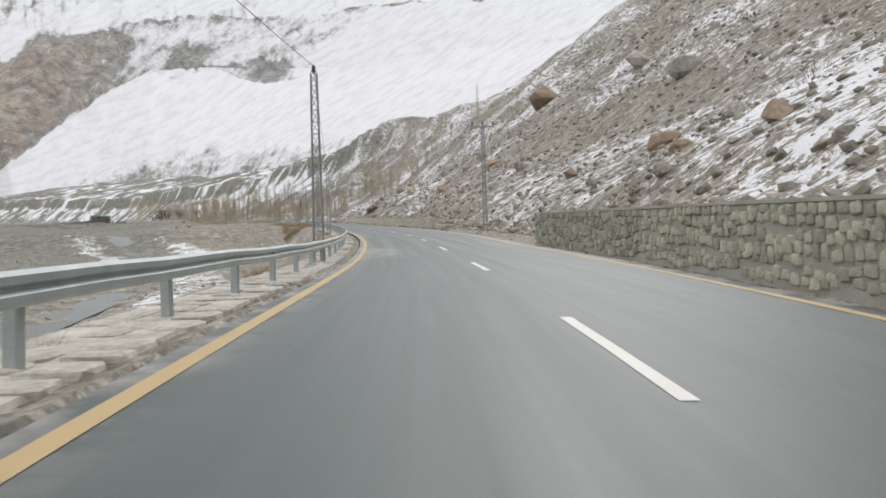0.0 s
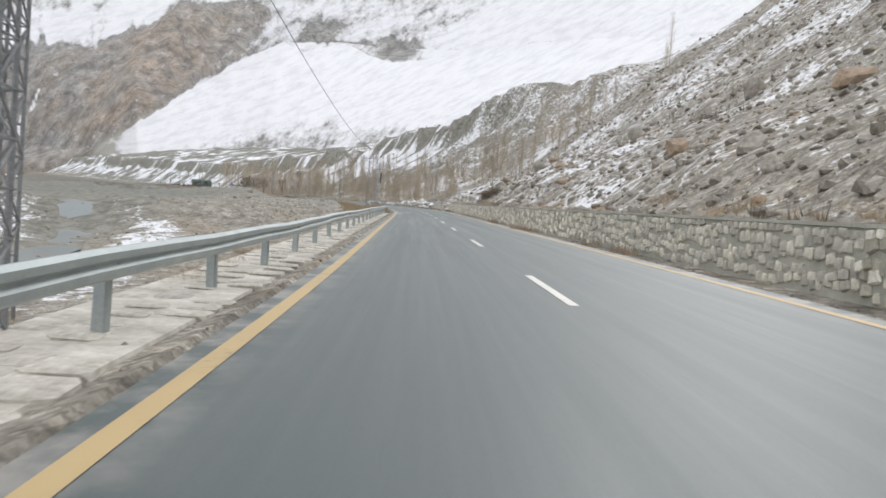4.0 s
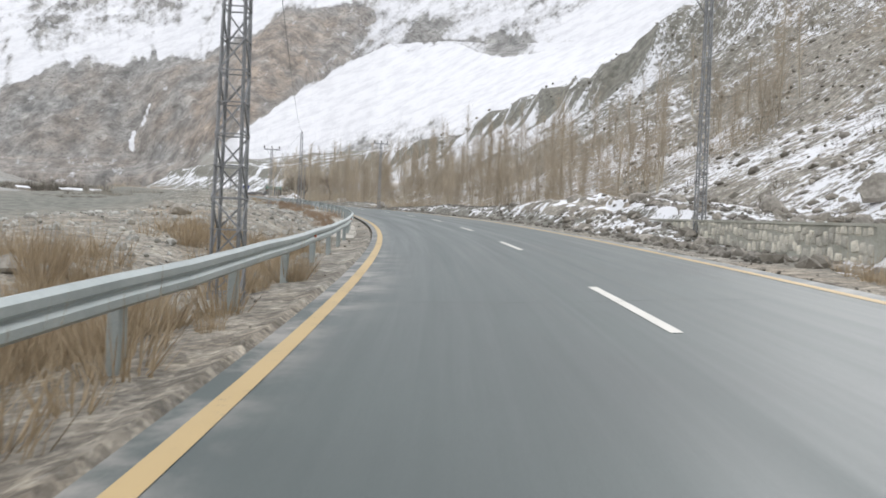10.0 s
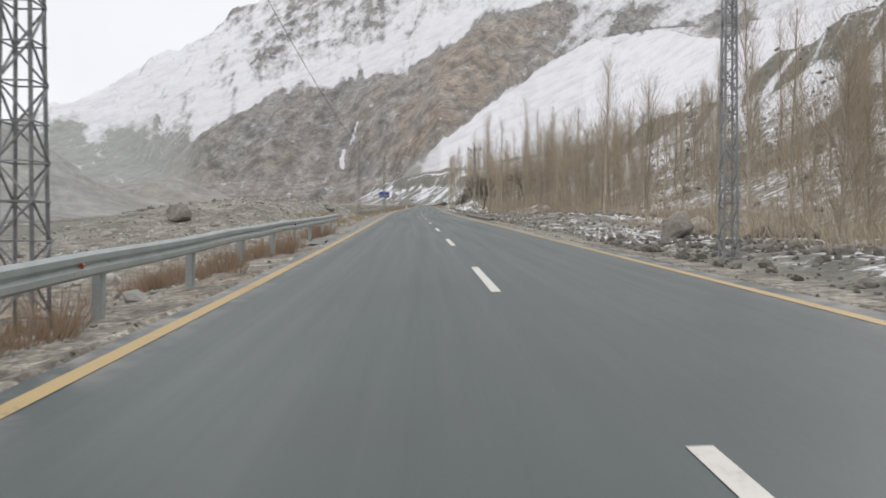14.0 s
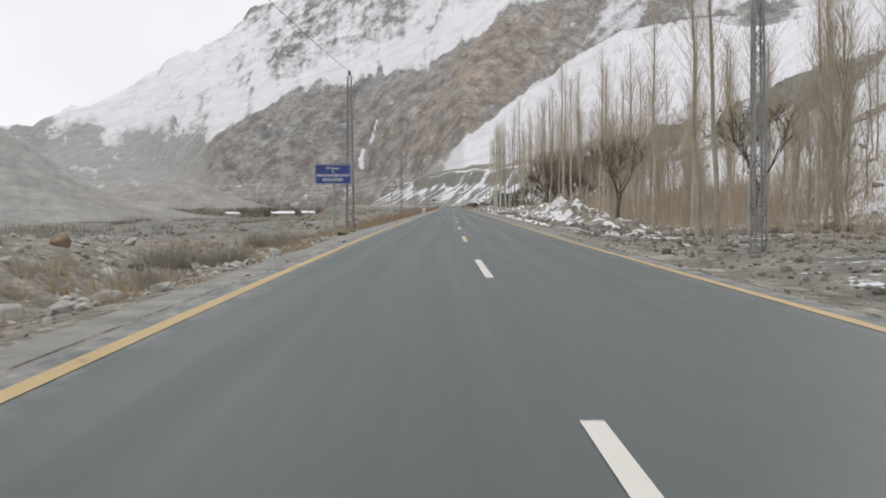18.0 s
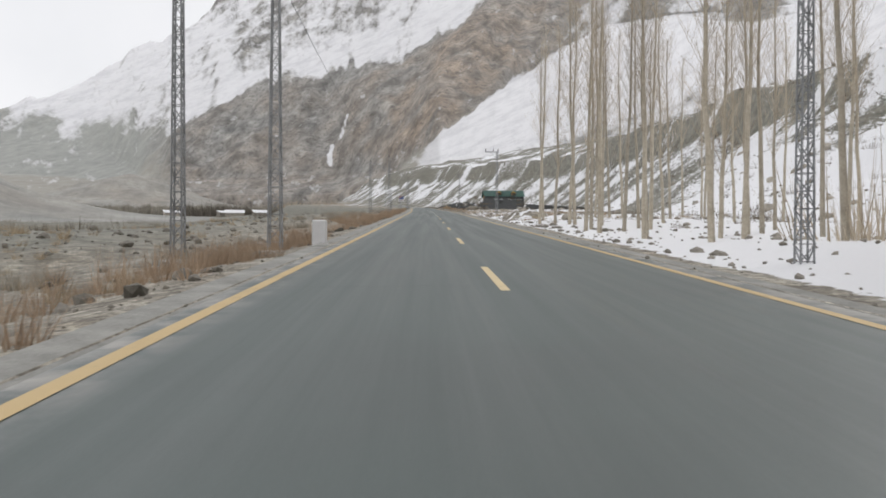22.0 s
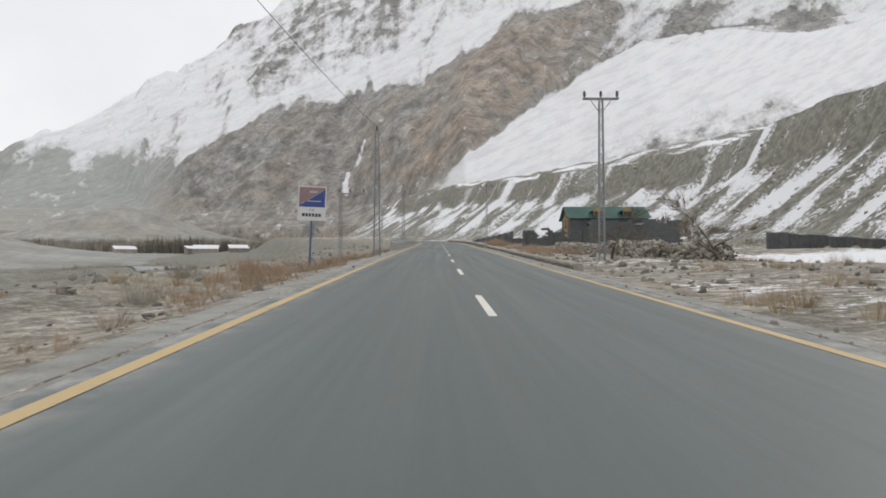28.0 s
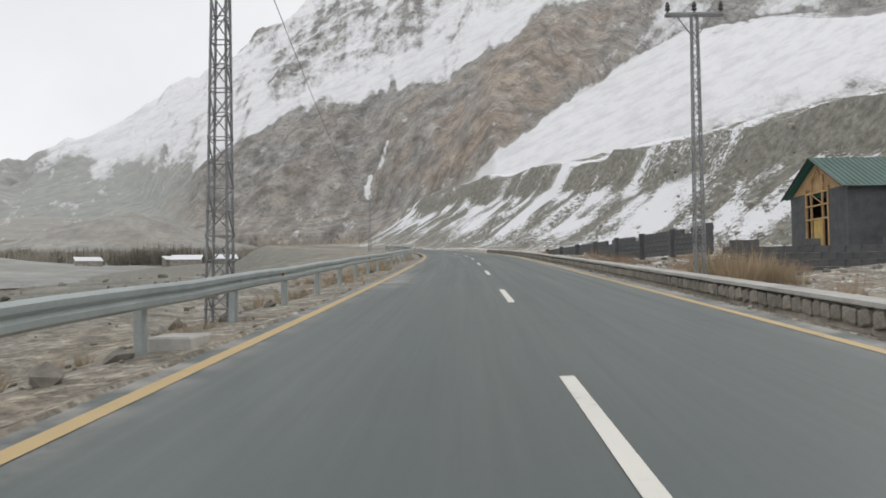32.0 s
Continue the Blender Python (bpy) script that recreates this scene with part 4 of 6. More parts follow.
ARM_R = arm_mesh(-0.25, 2.3, 9.12, (1.3,))


def base_pose(s, d, sink=0.0, turn=0.0):
    x, y = spot(s, d)
    return pose(float(x), float(y), road_level(s, d) - sink, 0, 0, heading(s) + turn)


def power_pole(s, d, arm, label, sink=0.0, turn=0.0):
    p = thing("power_pole", label, "power pole", base_pose(s, d, sink, turn), "power poles")
    part("lattice_mast", SLIM_MAST if arm else MAST, None, p)
    part("footing", FOOTING, None, p, "rough concrete footing", pose(0, 0, -0.42))
    if arm:
        me, xs = {"t": (ARM_T, (-0.92, 0, 0.92)), "l": (ARM_L, (-1.65, -0.55, 0.15)), "r": (ARM_R, (-0.1, 0.9, 2.15))}[arm]
        a = part("cross_arm", me, None, p, "steel cross arm")
        for x in xs:
            part("insulator", INSUL, None, a, "brown porcelain insulator", pose(x, 0, 9.2))
    else:
        part("insulator", INSUL, None, p, "brown porcelain insulator", pose(0, 0, 9.12))
    return p


SLIM = "slim grey steel lattice pole with cross arm and insulators"
BARE = "grey steel lattice pole beside the road carrying one wire"
for s, d, arm, sink in ((70, 7.0, "t", 0), (94.5, -7.5, "t", 1.6), (208.2, -8.2, "t", 1.2), (248.4, 8.0, "t", 0), (322.4, -9.6, "t", 2.2), (331, 6.1, "t", 0),
                        (418, -8.2, "t", 0), (427, 7.8, "t", 0), (527.5, 7.7, "l", 0), (532, -8.4, "t", 0), (624, 9.0, "l", 0), (712.6, 8.4, "t", 0),
                        (742.5, -9.9, "r", 3.8), (795.5, 7.1, "t", 0)):
    power_pole(s, d, arm, SLIM, sink)
WIRED = [(-70, -6.2, 1.5), (33, -5.4, 1.7), (92, -6.4, 2.0), (190, -6.9, 1.2), (231.6, -5.6, 0.4), (322.6, -5.95, 0.0), (453.7, -6.6, 0.0), (536.7, -6.5, 0.0), (641, -7.4, 0.0), (720.6, -4.8, 0.9), (783.5, -5.8, 0.4), (905, -8.0, 0)]
for s, d, sink in WIRED:
    p = power_pole(s, d, None, BARE, sink)
    if s == 231.6:
        bm = bmesh.new()
        bmesh.ops.create_cone(bm, segments=9, radius1=0.10, radius2=0.16, depth=1.5, cap_ends=True, matrix=Matrix.Translation((0.25, -0.1, 6.2)))
        bmesh.ops.create_cone(bm, segments=7, radius1=0.03, radius2=0.08, depth=0.5, cap_ends=True, matrix=Matrix.Translation((0.29, -0.1, 5.25)))
        for v in bm.verts:
            v.co.x += 0.05 * math.sin(v.co.z * 3.1)
        part("hanging_bundle", bm, INSULATOR, p, "dark hanging cable bundle")
# a frame of two poles joined by a beam
p = power_pole(646.5, -10.9, None, "grey steel lattice pole tied to its neighbour by a beam", 0.5)
ax, ay = spot(646.5, -10.9)
bx, by = spot(641, -7.4)
bm = bmesh.new()
z0 = 646.5 * RISE
for dz in (8.55, 8.9):
    add_bar(bm, (ax, ay, z0 + dz), (bx, by, z0 + dz - 2.1), 0.05)
add_bar(bm, (ax, ay, z0 + 7.0), ((ax + bx) / 2, (ay + by) / 2, z0 + 7.6), 0.045)
tie = thing("tie_beam", "steel tie beam between two lattice poles", "beam", Matrix.Identity(4))
part("beam", bm, LATTICE, tie)

for (s0, d0, k0), (s1, d1, k1) in zip(WIRED[:-1], WIRED[1:]):
    x0, y0 = spot(s0, d0)
    x1, y1 = spot(s1, d1)
    a = Vector((float(x0), float(y0), road_level(s0, d0) - k0 + 9.45))
    b = Vector((float(x1), float(y1), road_level(s1, d1) - k1 + 9.45))
    n, pts = 24, []
    for i in range(n + 1):
        t = i / n
        c = a.lerp(b, t)
        c.z -= 1.1 * 4 * t * (1 - t) * ((b - a).length / 80) ** 2
        pts.append(c)
    verts, faces = [], []
    side = (b - a).cross(Vector((0, 0, 1))).normalized() * 0.013
    for c in pts:
        for k in range(3):
            ang = k * 2.0944
            verts.append(tuple(c + side * math.cos(ang) + Vector((0, 0, 0.013 * math.sin(ang)))))
    for i in range(n):
        for k in range(3):
            faces.append((i * 3 + k, i * 3 + (k + 1) % 3, i * 3 + 3 + (k + 1) % 3, i * 3 + 3 + k))
    tagged(new("overhead_wire", mesh_of("overhead_wire", verts, faces, WIRE)), "thin grey overhead wire strung between poles", "wire", "overhead wires")


# ---- signs ----
def lettering(text, size, parent, at, material, bold=0.0):
    cu = bpy.data.curves.new("lettering", "FONT")
    cu.body, cu.size, cu.align_x, cu.align_y, cu.extrude, cu.offset = text, size, "CENTER", "CENTER", 0.002, bold
    tmp = bpy.data.objects.new("tmp", cu)
    me = bpy.data.meshes.new_from_object(tmp)
    bpy.data.objects.remove(tmp)
    bpy.data.curves.remove(cu)
    me.name = "lettering"
    me.materials.clear()
    me.materials.append(material)
    return part("lettering", me, None, parent, "", at)


def plate(w, h, t, r=0.05):
    bm = bmesh.new()
    vs = []
    for cx, cz, a0 in ((w / 2 - r, h / 2 - r, 0), (-w / 2 + r, h / 2 - r, 90), (-w / 2 + r, -h / 2 + r, 180), (w / 2 - r, -h / 2 + r, 270)):
        for k in range(5):
            a = radians(a0 + k * 22.5)
            vs.append(bm.verts.new((cx + r * math.cos(a), -t / 2, cz + r * math.sin(a))))
    f = bm.faces.new(vs)
    ext = bmesh.ops.extrude_face_region(bm, geom=[f])
    for v in ext["geom"]:
        if isinstance(v, bmesh.types.BMVert):
            v.co.y += t
    bmesh.ops.recalc_face_normals(bm, faces=bm.faces)
    return bm


def tube(r, z0, z1, sides=12):
    bm = bmesh.new()
    bmesh.ops.create_cone(bm, segments=sides, radius1=r, radius2=r, depth=z1 - z0, cap_ends=True, matrix=Matrix.Translation((0, 0, (z0 + z1) / 2)))
    return bm


FACE = Matrix.Rotation(radians(90), 4, "X")     # letters upright, facing down the road
sg = thing("welcome_sign", "blue welcome board with white lettering on a grey post", "road sign", base_pose(442.6, -6.0, 0, 3))
board = part("board", plate(1.66, 0.93, 0.03), SIGN_BLUE, sg, "blue painted board", pose(0, -0.06, 2.72))
rim = bmesh.new()
for sx, sz, px, pz in ((1.58, 0.012, 0, 0.435), (1.58, 0.012, 0, -0.435), (0.012, 0.86, 0.79, 0), (0.012, 0.86, -0.79, 0)):
    add_box(rim, (sx, 0.006, sz), (px, -0.018, pz))
part("border", rim, SIGN_WHITE, board, "thin white border")
for text, size, z in (("Welcome", 0.16, 0.28), ("To", 0.12, 0.12), ("MINI SWITZERLAND", 0.165, -0.06), ("GHALAPAN", 0.185, -0.26)):
    lettering(text, size, board, pose(0, -0.02, z) @ FACE, SIGN_WHITE, 0.006)
part("post", tube(0.05, -0.4, 2.95), GALV, sg, "grey steel post", pose(0.03, 0.02, 0))

sl = thing("slow_sign", "round white slow sign with dark red rim on post", "road sign", base_pose(479.2, -5.95, 0, 3))
bm = bmesh.new()
bmesh.ops.create_cone(bm, segments=40, radius1=0.46, radius2=0.46, depth=0.025, cap_ends=True, matrix=Matrix.Rotation(radians(90), 4, "X"))
disc = part("disc", bm, SIGN_WHITE, sl, "white round plate", pose(0, -0.06, 3.02))
bm = bmesh.new()
ring_o = [bm.verts.new((0.46 * math.cos(a), -0.017, 0.46 * math.sin(a))) for a in np.linspace(0, 2 * math.pi, 49)[:-1]]
ring_i = [bm.verts.new((0.40 * math.cos(a), -0.017, 0.40 * math.sin(a))) for a in np.linspace(0, 2 * math.pi, 49)[:-1]]
for i in range(48):
    j = (i + 1) % 48
    bm.faces.new((ring_o[i], ring_o[j], ring_i[j], ring_i[i]))
part("rim", bm, SIGN_RED, disc, "dark red rim")
lettering("SLOW", 0.245, disc, pose(0, -0.02, -0.115) @ FACE, SIGN_BLACK, 0.008)
bm = bmesh.new()
add_box(bm, (0.58, 0.006, 0.013), (0.0, -0.018, 0.03))
for w, h, x, z, a in ((0.14, 0.02, -0.13, 0.16, 0), (0.10, 0.018, -0.14, 0.22, 0), (0.26, 0.014, 0.02, 0.19, 9), (0.10, 0.03, 0.13, 0.20, 0), (0.02, 0.09, 0.11, 0.14, 0), (0.02, 0.09, 0.18, 0.14, 0), (0.10, 0.02, 0.20, 0.28, 14), (0.05, 0.03, -0.19, 0.16, 0)):
    add_box(bm, (w, 0.006, h), (x, -0.018, z), Matrix.Rotation(radians(-a), 4, "Y"))
part("symbol", bm, SIGN_BLACK, disc, "black line symbol")
part("post", tube(0.048, -0.5, 3.3), GALV, sl, "grey steel post", pose(0, 0.02, 0))

sp = thing("advert_sign", "tall faded red, blue and white advert board on post", "road sign", base_pose(704.0, -6.6, 0.42, 2) @ pose(0, 0, 0, 0, 2.5, 0))
board = part("board", plate(1.24, 1.54, 0.05, 0.03), SIGN_WHITE, sp, "white edged board", pose(0.02, -0.06, 3.15))
bm = bmesh.new()
q = [bm.verts.new(v) for v in ((-0.58, -0.028, 0.73), (0.58, -0.028, 0.73), (0.58, -0.028, 0.66), (-0.58, -0.028, -0.10))]
bm.faces.new(q)
part("panel", bm, SIGN_MAUVE, board, "faded red field")
bm = bmesh.new()
q = [bm.verts.new(v) for v in ((-0.58, -0.029, -0.11), (0.58, -0.029, 0.65), (0.58, -0.029, -0.16), (-0.58, -0.029, -0.16))]
bm.faces.new(q)
part("panel", bm, SIGN_BLUE, board, "blue slanted field")
for k in range(6):
    bm = bmesh.new()
    add_box(bm, (0.105, 0.006, 0.14), (-0.36 + k * 0.145, -0.03, -0.52))
    part("bar", bm, SIGN_BLACK, board, "dark bar of a row")
for w, h, x, z in ((0.06, 0.11, -0.08, -0.30), (0.09, 0.11, 0.05, -0.30), (0.6, 0.05, 0.1, 0.10), (0.34, 0.10, 0.05, 0.52)):
    bm = bmesh.new()
    add_box(bm, (w, 0.006, h), (x, -0.032, z))
    part("bar", bm, GALV, board, "pale grey bar")
part("post", tube(0.045, -0.6, 3.4), POST_BLUE, sp, "blue painted post", pose(0.02, 0.02, 0))

ms = thing("marker_stone", "white painted concrete marker stone at the verge", "marker", base_pose(537, -5.0))
bm = bmesh.new()
add_box(bm, (0.52, 0.22, 1.0), (0, 0, 0.28), None, 0.05)
part("block", bm, SIGN_WHITE, ms)


pl = thing("rail_plinth", "pale rough concrete block at the guard rail's foot", "concrete block", base_pose(773.2, -4.95, 0.02), "rail plinths")
bm = bmesh.new()
add_box(bm, (0.45, 1.7, 0.5), (0, 0, -0.02), None, 0.03)
part("block", bm, CONCRETE, pl)
pad = thing("rail_plinth", "low concrete pad round a guard rail post", "concrete block", base_pose(779.3, -5.05, 0.1), "rail plinths")
bm = bmesh.new()
add_box(bm, (0.6, 0.9, 0.36), (0, 0, -0.02), None, 0.03)
part("block", bm, CONCRETE, pad)


# ---- stone walls along the hill side ----
def stone_meshes(kind, count, squash=0.55):
    out = []
    for k in range(count):
        rnd = random.Random(100 + k)
        bm = bmesh.new()
        bmesh.ops.create_cube(bm, size=1.0)
        bmesh.ops.bevel(bm, geom=bm.edges[:], offset=0.15, segments=1, affect="EDGES")
        for v in bm.verts:
            v.co.x *= 1 + rnd.uniform(-0.10, 0.10)
            v.co.z *= 1 + rnd.uniform(-0.12, 0.12)
            v.co.x += v.co.z * rnd.uniform(-0.12, 0.12)
            v.co.y += rnd.uniform(-0.06, 0.06)
        me = bpy.data.meshes.new(kind)
        bm.to_mesh(me)
        bm.free()
        out.append(me)
    return out


WALL_STONES = stone_meshes("stone", 8)
for me in WALL_STONES:
    me.materials.append(STONE)
PALE_STONES = stone_meshes("stone", 8)
for me in PALE_STONES:
    me.materials.append(PALE_STONE)
STONE_V = []
for me in WALL_STONES:
    STONE_V.append((np.array([v.co[:] for v in me.vertices]), [tuple(p.vertices) for p in me.polygons]))


def joined(name, bits, material):
    """One mesh from many (verts, faces)."""
    verts, faces, n = [], [], 0
    for v, f in bits:
        verts.append(v)
        faces += [tuple(i + n for i in q) for q in f]
        n += len(v)
    return mesh_of(name, np.concatenate(verts), faces, material)


def wall_line(s, line):
    return float(np.interp(s, line[0], line[1]))


def stone_wall(name, s0, s1, line, top, near, label, stones, coping=0.07):
    """A mortared rubble wall; stones nearest to the road's start of view are parts."""
    n = int((s1 - s0) / 1.5) + 1
    ss = np.linspace(s0, s1, n)
    verts = []
    for s in ss:
        d = wall_line(s, line)
        h = wall_line(s, top)
        for a, z in ((0.10, -0.6), (0.02, h - 0.02), (-0.03, h), (-0.03, h + coping), (0.55, h + coping), (0.6, -0.6)):
            x, y = spot(s, d + a)
            verts.append((float(x), float(y), road_level(s, 4.5) + z))
    wall = tagged(new(name, mesh_of(name, verts, list(grid_faces(n, 6)) + [tuple(range(6)), tuple(range(6 * n - 1, 6 * n - 7, -1))], MORTAR)), label, "wall", kind="structure")
    rnd = random.Random(int(s0) + 7)
    spots = []
    z = 0.02
    row = 0
    while z < 1.5:
        hgt = rnd.uniform(0.17, 0.30)
        s = s0 + rnd.uniform(0, 0.3)
        while s < s1:
            w = rnd.uniform(0.17, 0.36)
            sway = 0.07 * math.sin(s * 1.1 + row * 2.3) + 0.05 * math.sin(s * 2.9 + row)
            over = wall_line(s, top) - z
            if over > 0.10:
                tall = min(hgt * rnd.uniform(0.85, 1.25), over)
                spots.append((s + w / 2, min(z + tall / 2 + sway + rnd.uniform(-0.05, 0.05), z + over - tall / 2), w, tall))
            s += w + rnd.uniform(0.04, 0.10)
        z += hgt + 0.03
        row += 1
    spots.sort(key=lambda q: abs(q[0] - near))
    bits = []
    for k, (s, z, w, h) in enumerate(spots):
        d = wall_line(s, line) + 0.138 - 0.07 * (z / 1.4)
        x, y = spot(s, d)
        m = pose(float(x), float(y), road_level(s, 4.5) + z, 0, rnd.uniform(-13, 13), heading(s) + 90) @ Matrix.Diagonal((w, rnd.uniform(0.19, 0.25), h, 1))
        i = rnd.randrange(8)
        if k < 300:
            part("stone", stones[i], None, wall, "", m)
        else:
            v, f = STONE_V[i]
            mm = np.array(m)
            bits.append((v @ mm[:3, :3].T + mm[:3, 3], f))
    if bits:
        tagged(part("stonework", joined("stonework", bits, stones[0].materials[0]), None, wall), kind="stuff")
    return wall


# ---- terrace house and unfinished walls ----
def local(s, d):
    """A frame on the ground: x right of the road, y along it."""
    x, y = spot(s, d)
    return pose(float(x), float(y), float(ground(s, d, False)), 0, 0, heading(s))


def block_wall(parent, x0, y0, x1, y1, h0, h1, rnd, ragged=0.0, openings=(), thick=0.22, name="block"):
    """Courses of concrete blocks between two points."""
    a, b = Vector((x0, y0, 0)), Vector((x1, y1, 0))
    L = (b - a).length
    turn = math.degrees(math.atan2(y1 - y0, x1 - x0))
    bw, bh = 0.62, 0.30
    bits = []
    me = BLOCK_MESH
    z, row = 0.0, 0
    while z < max(h0, h1) - 0.05:
        x = -0.3 if row % 2 else 0.0
        while x < L - 0.1:
            c = x + bw / 2
            lim = h0 + (h1 - h0) * c / L + ragged * 0.5 * math.sin(c * 0.9 + h0 * 5) + ragged * 0.4 * math.sin(c * 2.3)
            hole = any(u0 < c < u1 and z0 <= z + 0.1 < z1 for u0, u1, z0, z1 in openings)
            if z + bh * 0.6 < lim and not hole and c < L and c > 0:
                p = a + (b - a) * (c / L)
                part(name, me, None, parent, "", pose(p.x, p.y, z + bh / 2, 0, rnd.uniform(-0.6, 0.6), turn))
            x += bw + 0.012
        z += bh + 0.012
        row += 1


bm = bmesh.new()
add_box(bm, (0.62, 0.22, 0.30), (0, 0, 0), None, 0.012)
BLOCK_MESH = bpy.data.meshes.new("block")
bm.to_mesh(BLOCK_MESH)
bm.free()
BLOCK_MESH.materials.append(BLOCK)


def wall_with_holes(length, height, thick, holes):
    """An upright slab along x with openings cut through; holes are (x0, x1, z0, z1)."""
    bm = bmesh.new()
    xs = sorted({0, length, *[v for h in holes for v in h[:2]]})
    zs = sorted({0, height, *[v for h in holes for v in h[2:]]})
    for i in range(len(xs) - 1):
        for j in range(len(zs) - 1):
            cx, cz = (xs[i] + xs[i + 1]) / 2, (zs[j] + zs[j + 1]) / 2
            if any(h[0] < cx < h[1] and h[2] < cz < h[3] for h in holes):
                continue
            add_box(bm, (xs[i + 1] - xs[i], thick, zs[j + 1] - zs[j]), (cx, 0, cz))
    bmesh.ops.remove_doubles(bm, verts=bm.verts[:], dist=0.0005)
    return bm


def sheet_roof(length, run, rise, ribs):
    """One slope of a ribbed sheet roof, from the eave at the origin up along +y."""
    bm = bmesh.new()
    n = ribs * 4
    prof = [0.0, 0.045, 0.045, 0.0]
    for j in range(2):
        for i in range(n + 1):
            bm.verts.new((length * i / n, run * j, rise * j + prof[i % 4]))
    bm.verts.ensure_lookup_table()
    for i in range(n):
        bm.faces.new((bm.verts[i], bm.verts[i + 1], bm.verts[n + 2 + i], bm.verts[n + 1 + i]))
    r = bmesh.ops.solidify(bm, geom=bm.faces[:], thickness=0.03)
    return bm


def build_house():
    H = thing("house", "dark block house with a green sheet roof and open timber gable", "house", local(822, 25.3) @ pose(0, 0, 0.5))
    W, D, EAVE, RIDGE = 15.5, 9.0, 4.6, 7.0        # along x (away from the road), along y
    wins = [(4.2, 5.4, 1.3, 2.8), (7.7, 8.9, 1.3, 2.8), (11.3, 12.5, 1.3, 2.8)]
    part("plinth", wall_with_holes(W, 1.2, D, []), BLOCK, H, "rough block plinth", pose(0, D / 2, -1.25))
    part("wall", wall_with_holes(W, EAVE, 0.3, wins), BLOCK, H, "dark block wall", pose(0, 0.15, 0))
    part("wall", wall_with_holes(W, EAVE, 0.3, []), BLOCK, H, "dark block wall", pose(0, D - 0.15, 0))
    part("wall", wall_with_holes(D - 0.6, EAVE, 0.3, [(2.4, 6.2, 0.3, EAVE)]), BLOCK, H, "gable wall with tall opening", pose(0.15, 0.3, 0, 0, 0, 90))
    part("wall", wall_with_holes(D - 0.6, EAVE, 0.3, []), BLOCK, H, "dark block wall", pose(W - 0.15, 0.3, 0, 0, 0, 90))
    for x in (0.1, W - 0.4):
        bm = bmesh.new()
        v = [bm.verts.new(c) for c in ((x, 0.0, EAVE), (x, D, EAVE), (x, D / 2, RIDGE - 0.1), (x + 0.25, 0.0, EAVE), (x + 0.25, D, EAVE), (x + 0.25, D / 2, RIDGE - 0.1))]
        bm.faces.new((v[0], v[1], v[2]))
        bm.faces.new((v[5], v[4], v[3]))
        part("gable", bm, TIMBER if x < 1 else BLOCK, H, "boarded timber gable" if x < 1 else "block gable")
    part("roof", sheet_roof(W + 1.0, D / 2 + 0.5, RIDGE - EAVE + 0.25, 44), GREEN_ROOF, H, "green ribbed roof slope", pose(-0.5, -0.5, EAVE - 0.15))
    part("roof", sheet_roof(W + 1.0, D / 2 + 0.5, RIDGE - EAVE + 0.25, 44), GREEN_ROOF, H, "green ribbed roof slope", pose(W + 0.5, D + 0.5, EAVE - 0.15, 0, 0, 180))
    for x in (4.6, 10.4):
        dm = part("dormer", wall_with_holes(1.9, 1.15, 1.6, []), SIGN_BLACK, H, "dark dormer window", pose(x, 1.15, EAVE + 0.25))
        bm = bmesh.new()
        v = [bm.verts.new(c) for c in ((-0.25, -0.84, 1.1), (2.15, -0.84, 1.1), (0.95, -0.84, 1.85))]
        bm.faces.new(v)
        part("pediment", bm, YELLOW_BOARD, dm, "yellow boarded pediment")
        for sgn in (-1, 1):
            bm = bmesh.new()
            e0, e1 = (0.95 + sgn * 1.35, 1.0), (0.95, 1.92)
            v = [bm.verts.new(c) for c in ((e0[0], -1.0, e0[1]), (e1[0], -1.0, e1[1]), (e1[0], 1.6, e1[1]), (e0[0], 1.6, e0[1]))]
            bm.faces.new(v)
            bmesh.ops.solidify(bm, geom=bm.faces[:], thickness=0.05)
            part("dormer_roof", bm, GREEN_ROOF, dm, "small green roof")
        fr = bmesh.new()
        for sx, sz, px, pz in ((1.5, 0.08, 0.95, 0.95), (1.5, 0.08, 0.95, 0.35), (0.08, 0.7, 0.2, 0.65), (0.08, 0.7, 1.7, 0.65)):
            add_box(fr, (sx, 0.06, sz), (px, -0.83, pz))
        part("frame", fr, TIMBER, dm, "timber frame")
    for x0, x1, z0, z1 in wins:
        win = part("window", wall_with_holes(x1 - x0, z1 - z0, 0.02, []), GLASS_DARK, H, "dark window", pose(x0, 0.18, z0))
        fr = bmesh.new()
        for sx, sz, px, pz in ((x1 - x0, 0.09, (x1 - x0) / 2, 0.045), (x1 - x0, 0.09, (x1 - x0) / 2, z1 - z0 - 0.045), (0.09, z1 - z0, 0.045, (z1 - z0) / 2), (0.09, z1 - z0, x1 - x0 - 0.045, (z1 - z0) / 2), (0.06, z1 - z0, (x1 - x0) / 2, (z1 - z0) / 2)):
            add_box(fr, (sx, 0.08, sz), (px, -0.05, pz))
        part("window_frame", fr, TIMBER, win, "bare timber frame")
    # timber framing and door in the open gable
    posts = bmesh.new()
    for y in (2.75, 3.6, 5.4, 6.25):
        add_box(posts, (0.14, 0.14, EAVE - 0.3 + (1.2 if y in (3.6, 5.4) else 0.3)), (0.0, y, 0.3 + (EAVE - 0.3 + (1.2 if y in (3.6, 5.4) else 0.3)) / 2))
    for z in (2.6, 3.6, 4.55):
        add_box(posts, (0.12, 3.6, 0.12), (-0.02, 4.5, z))
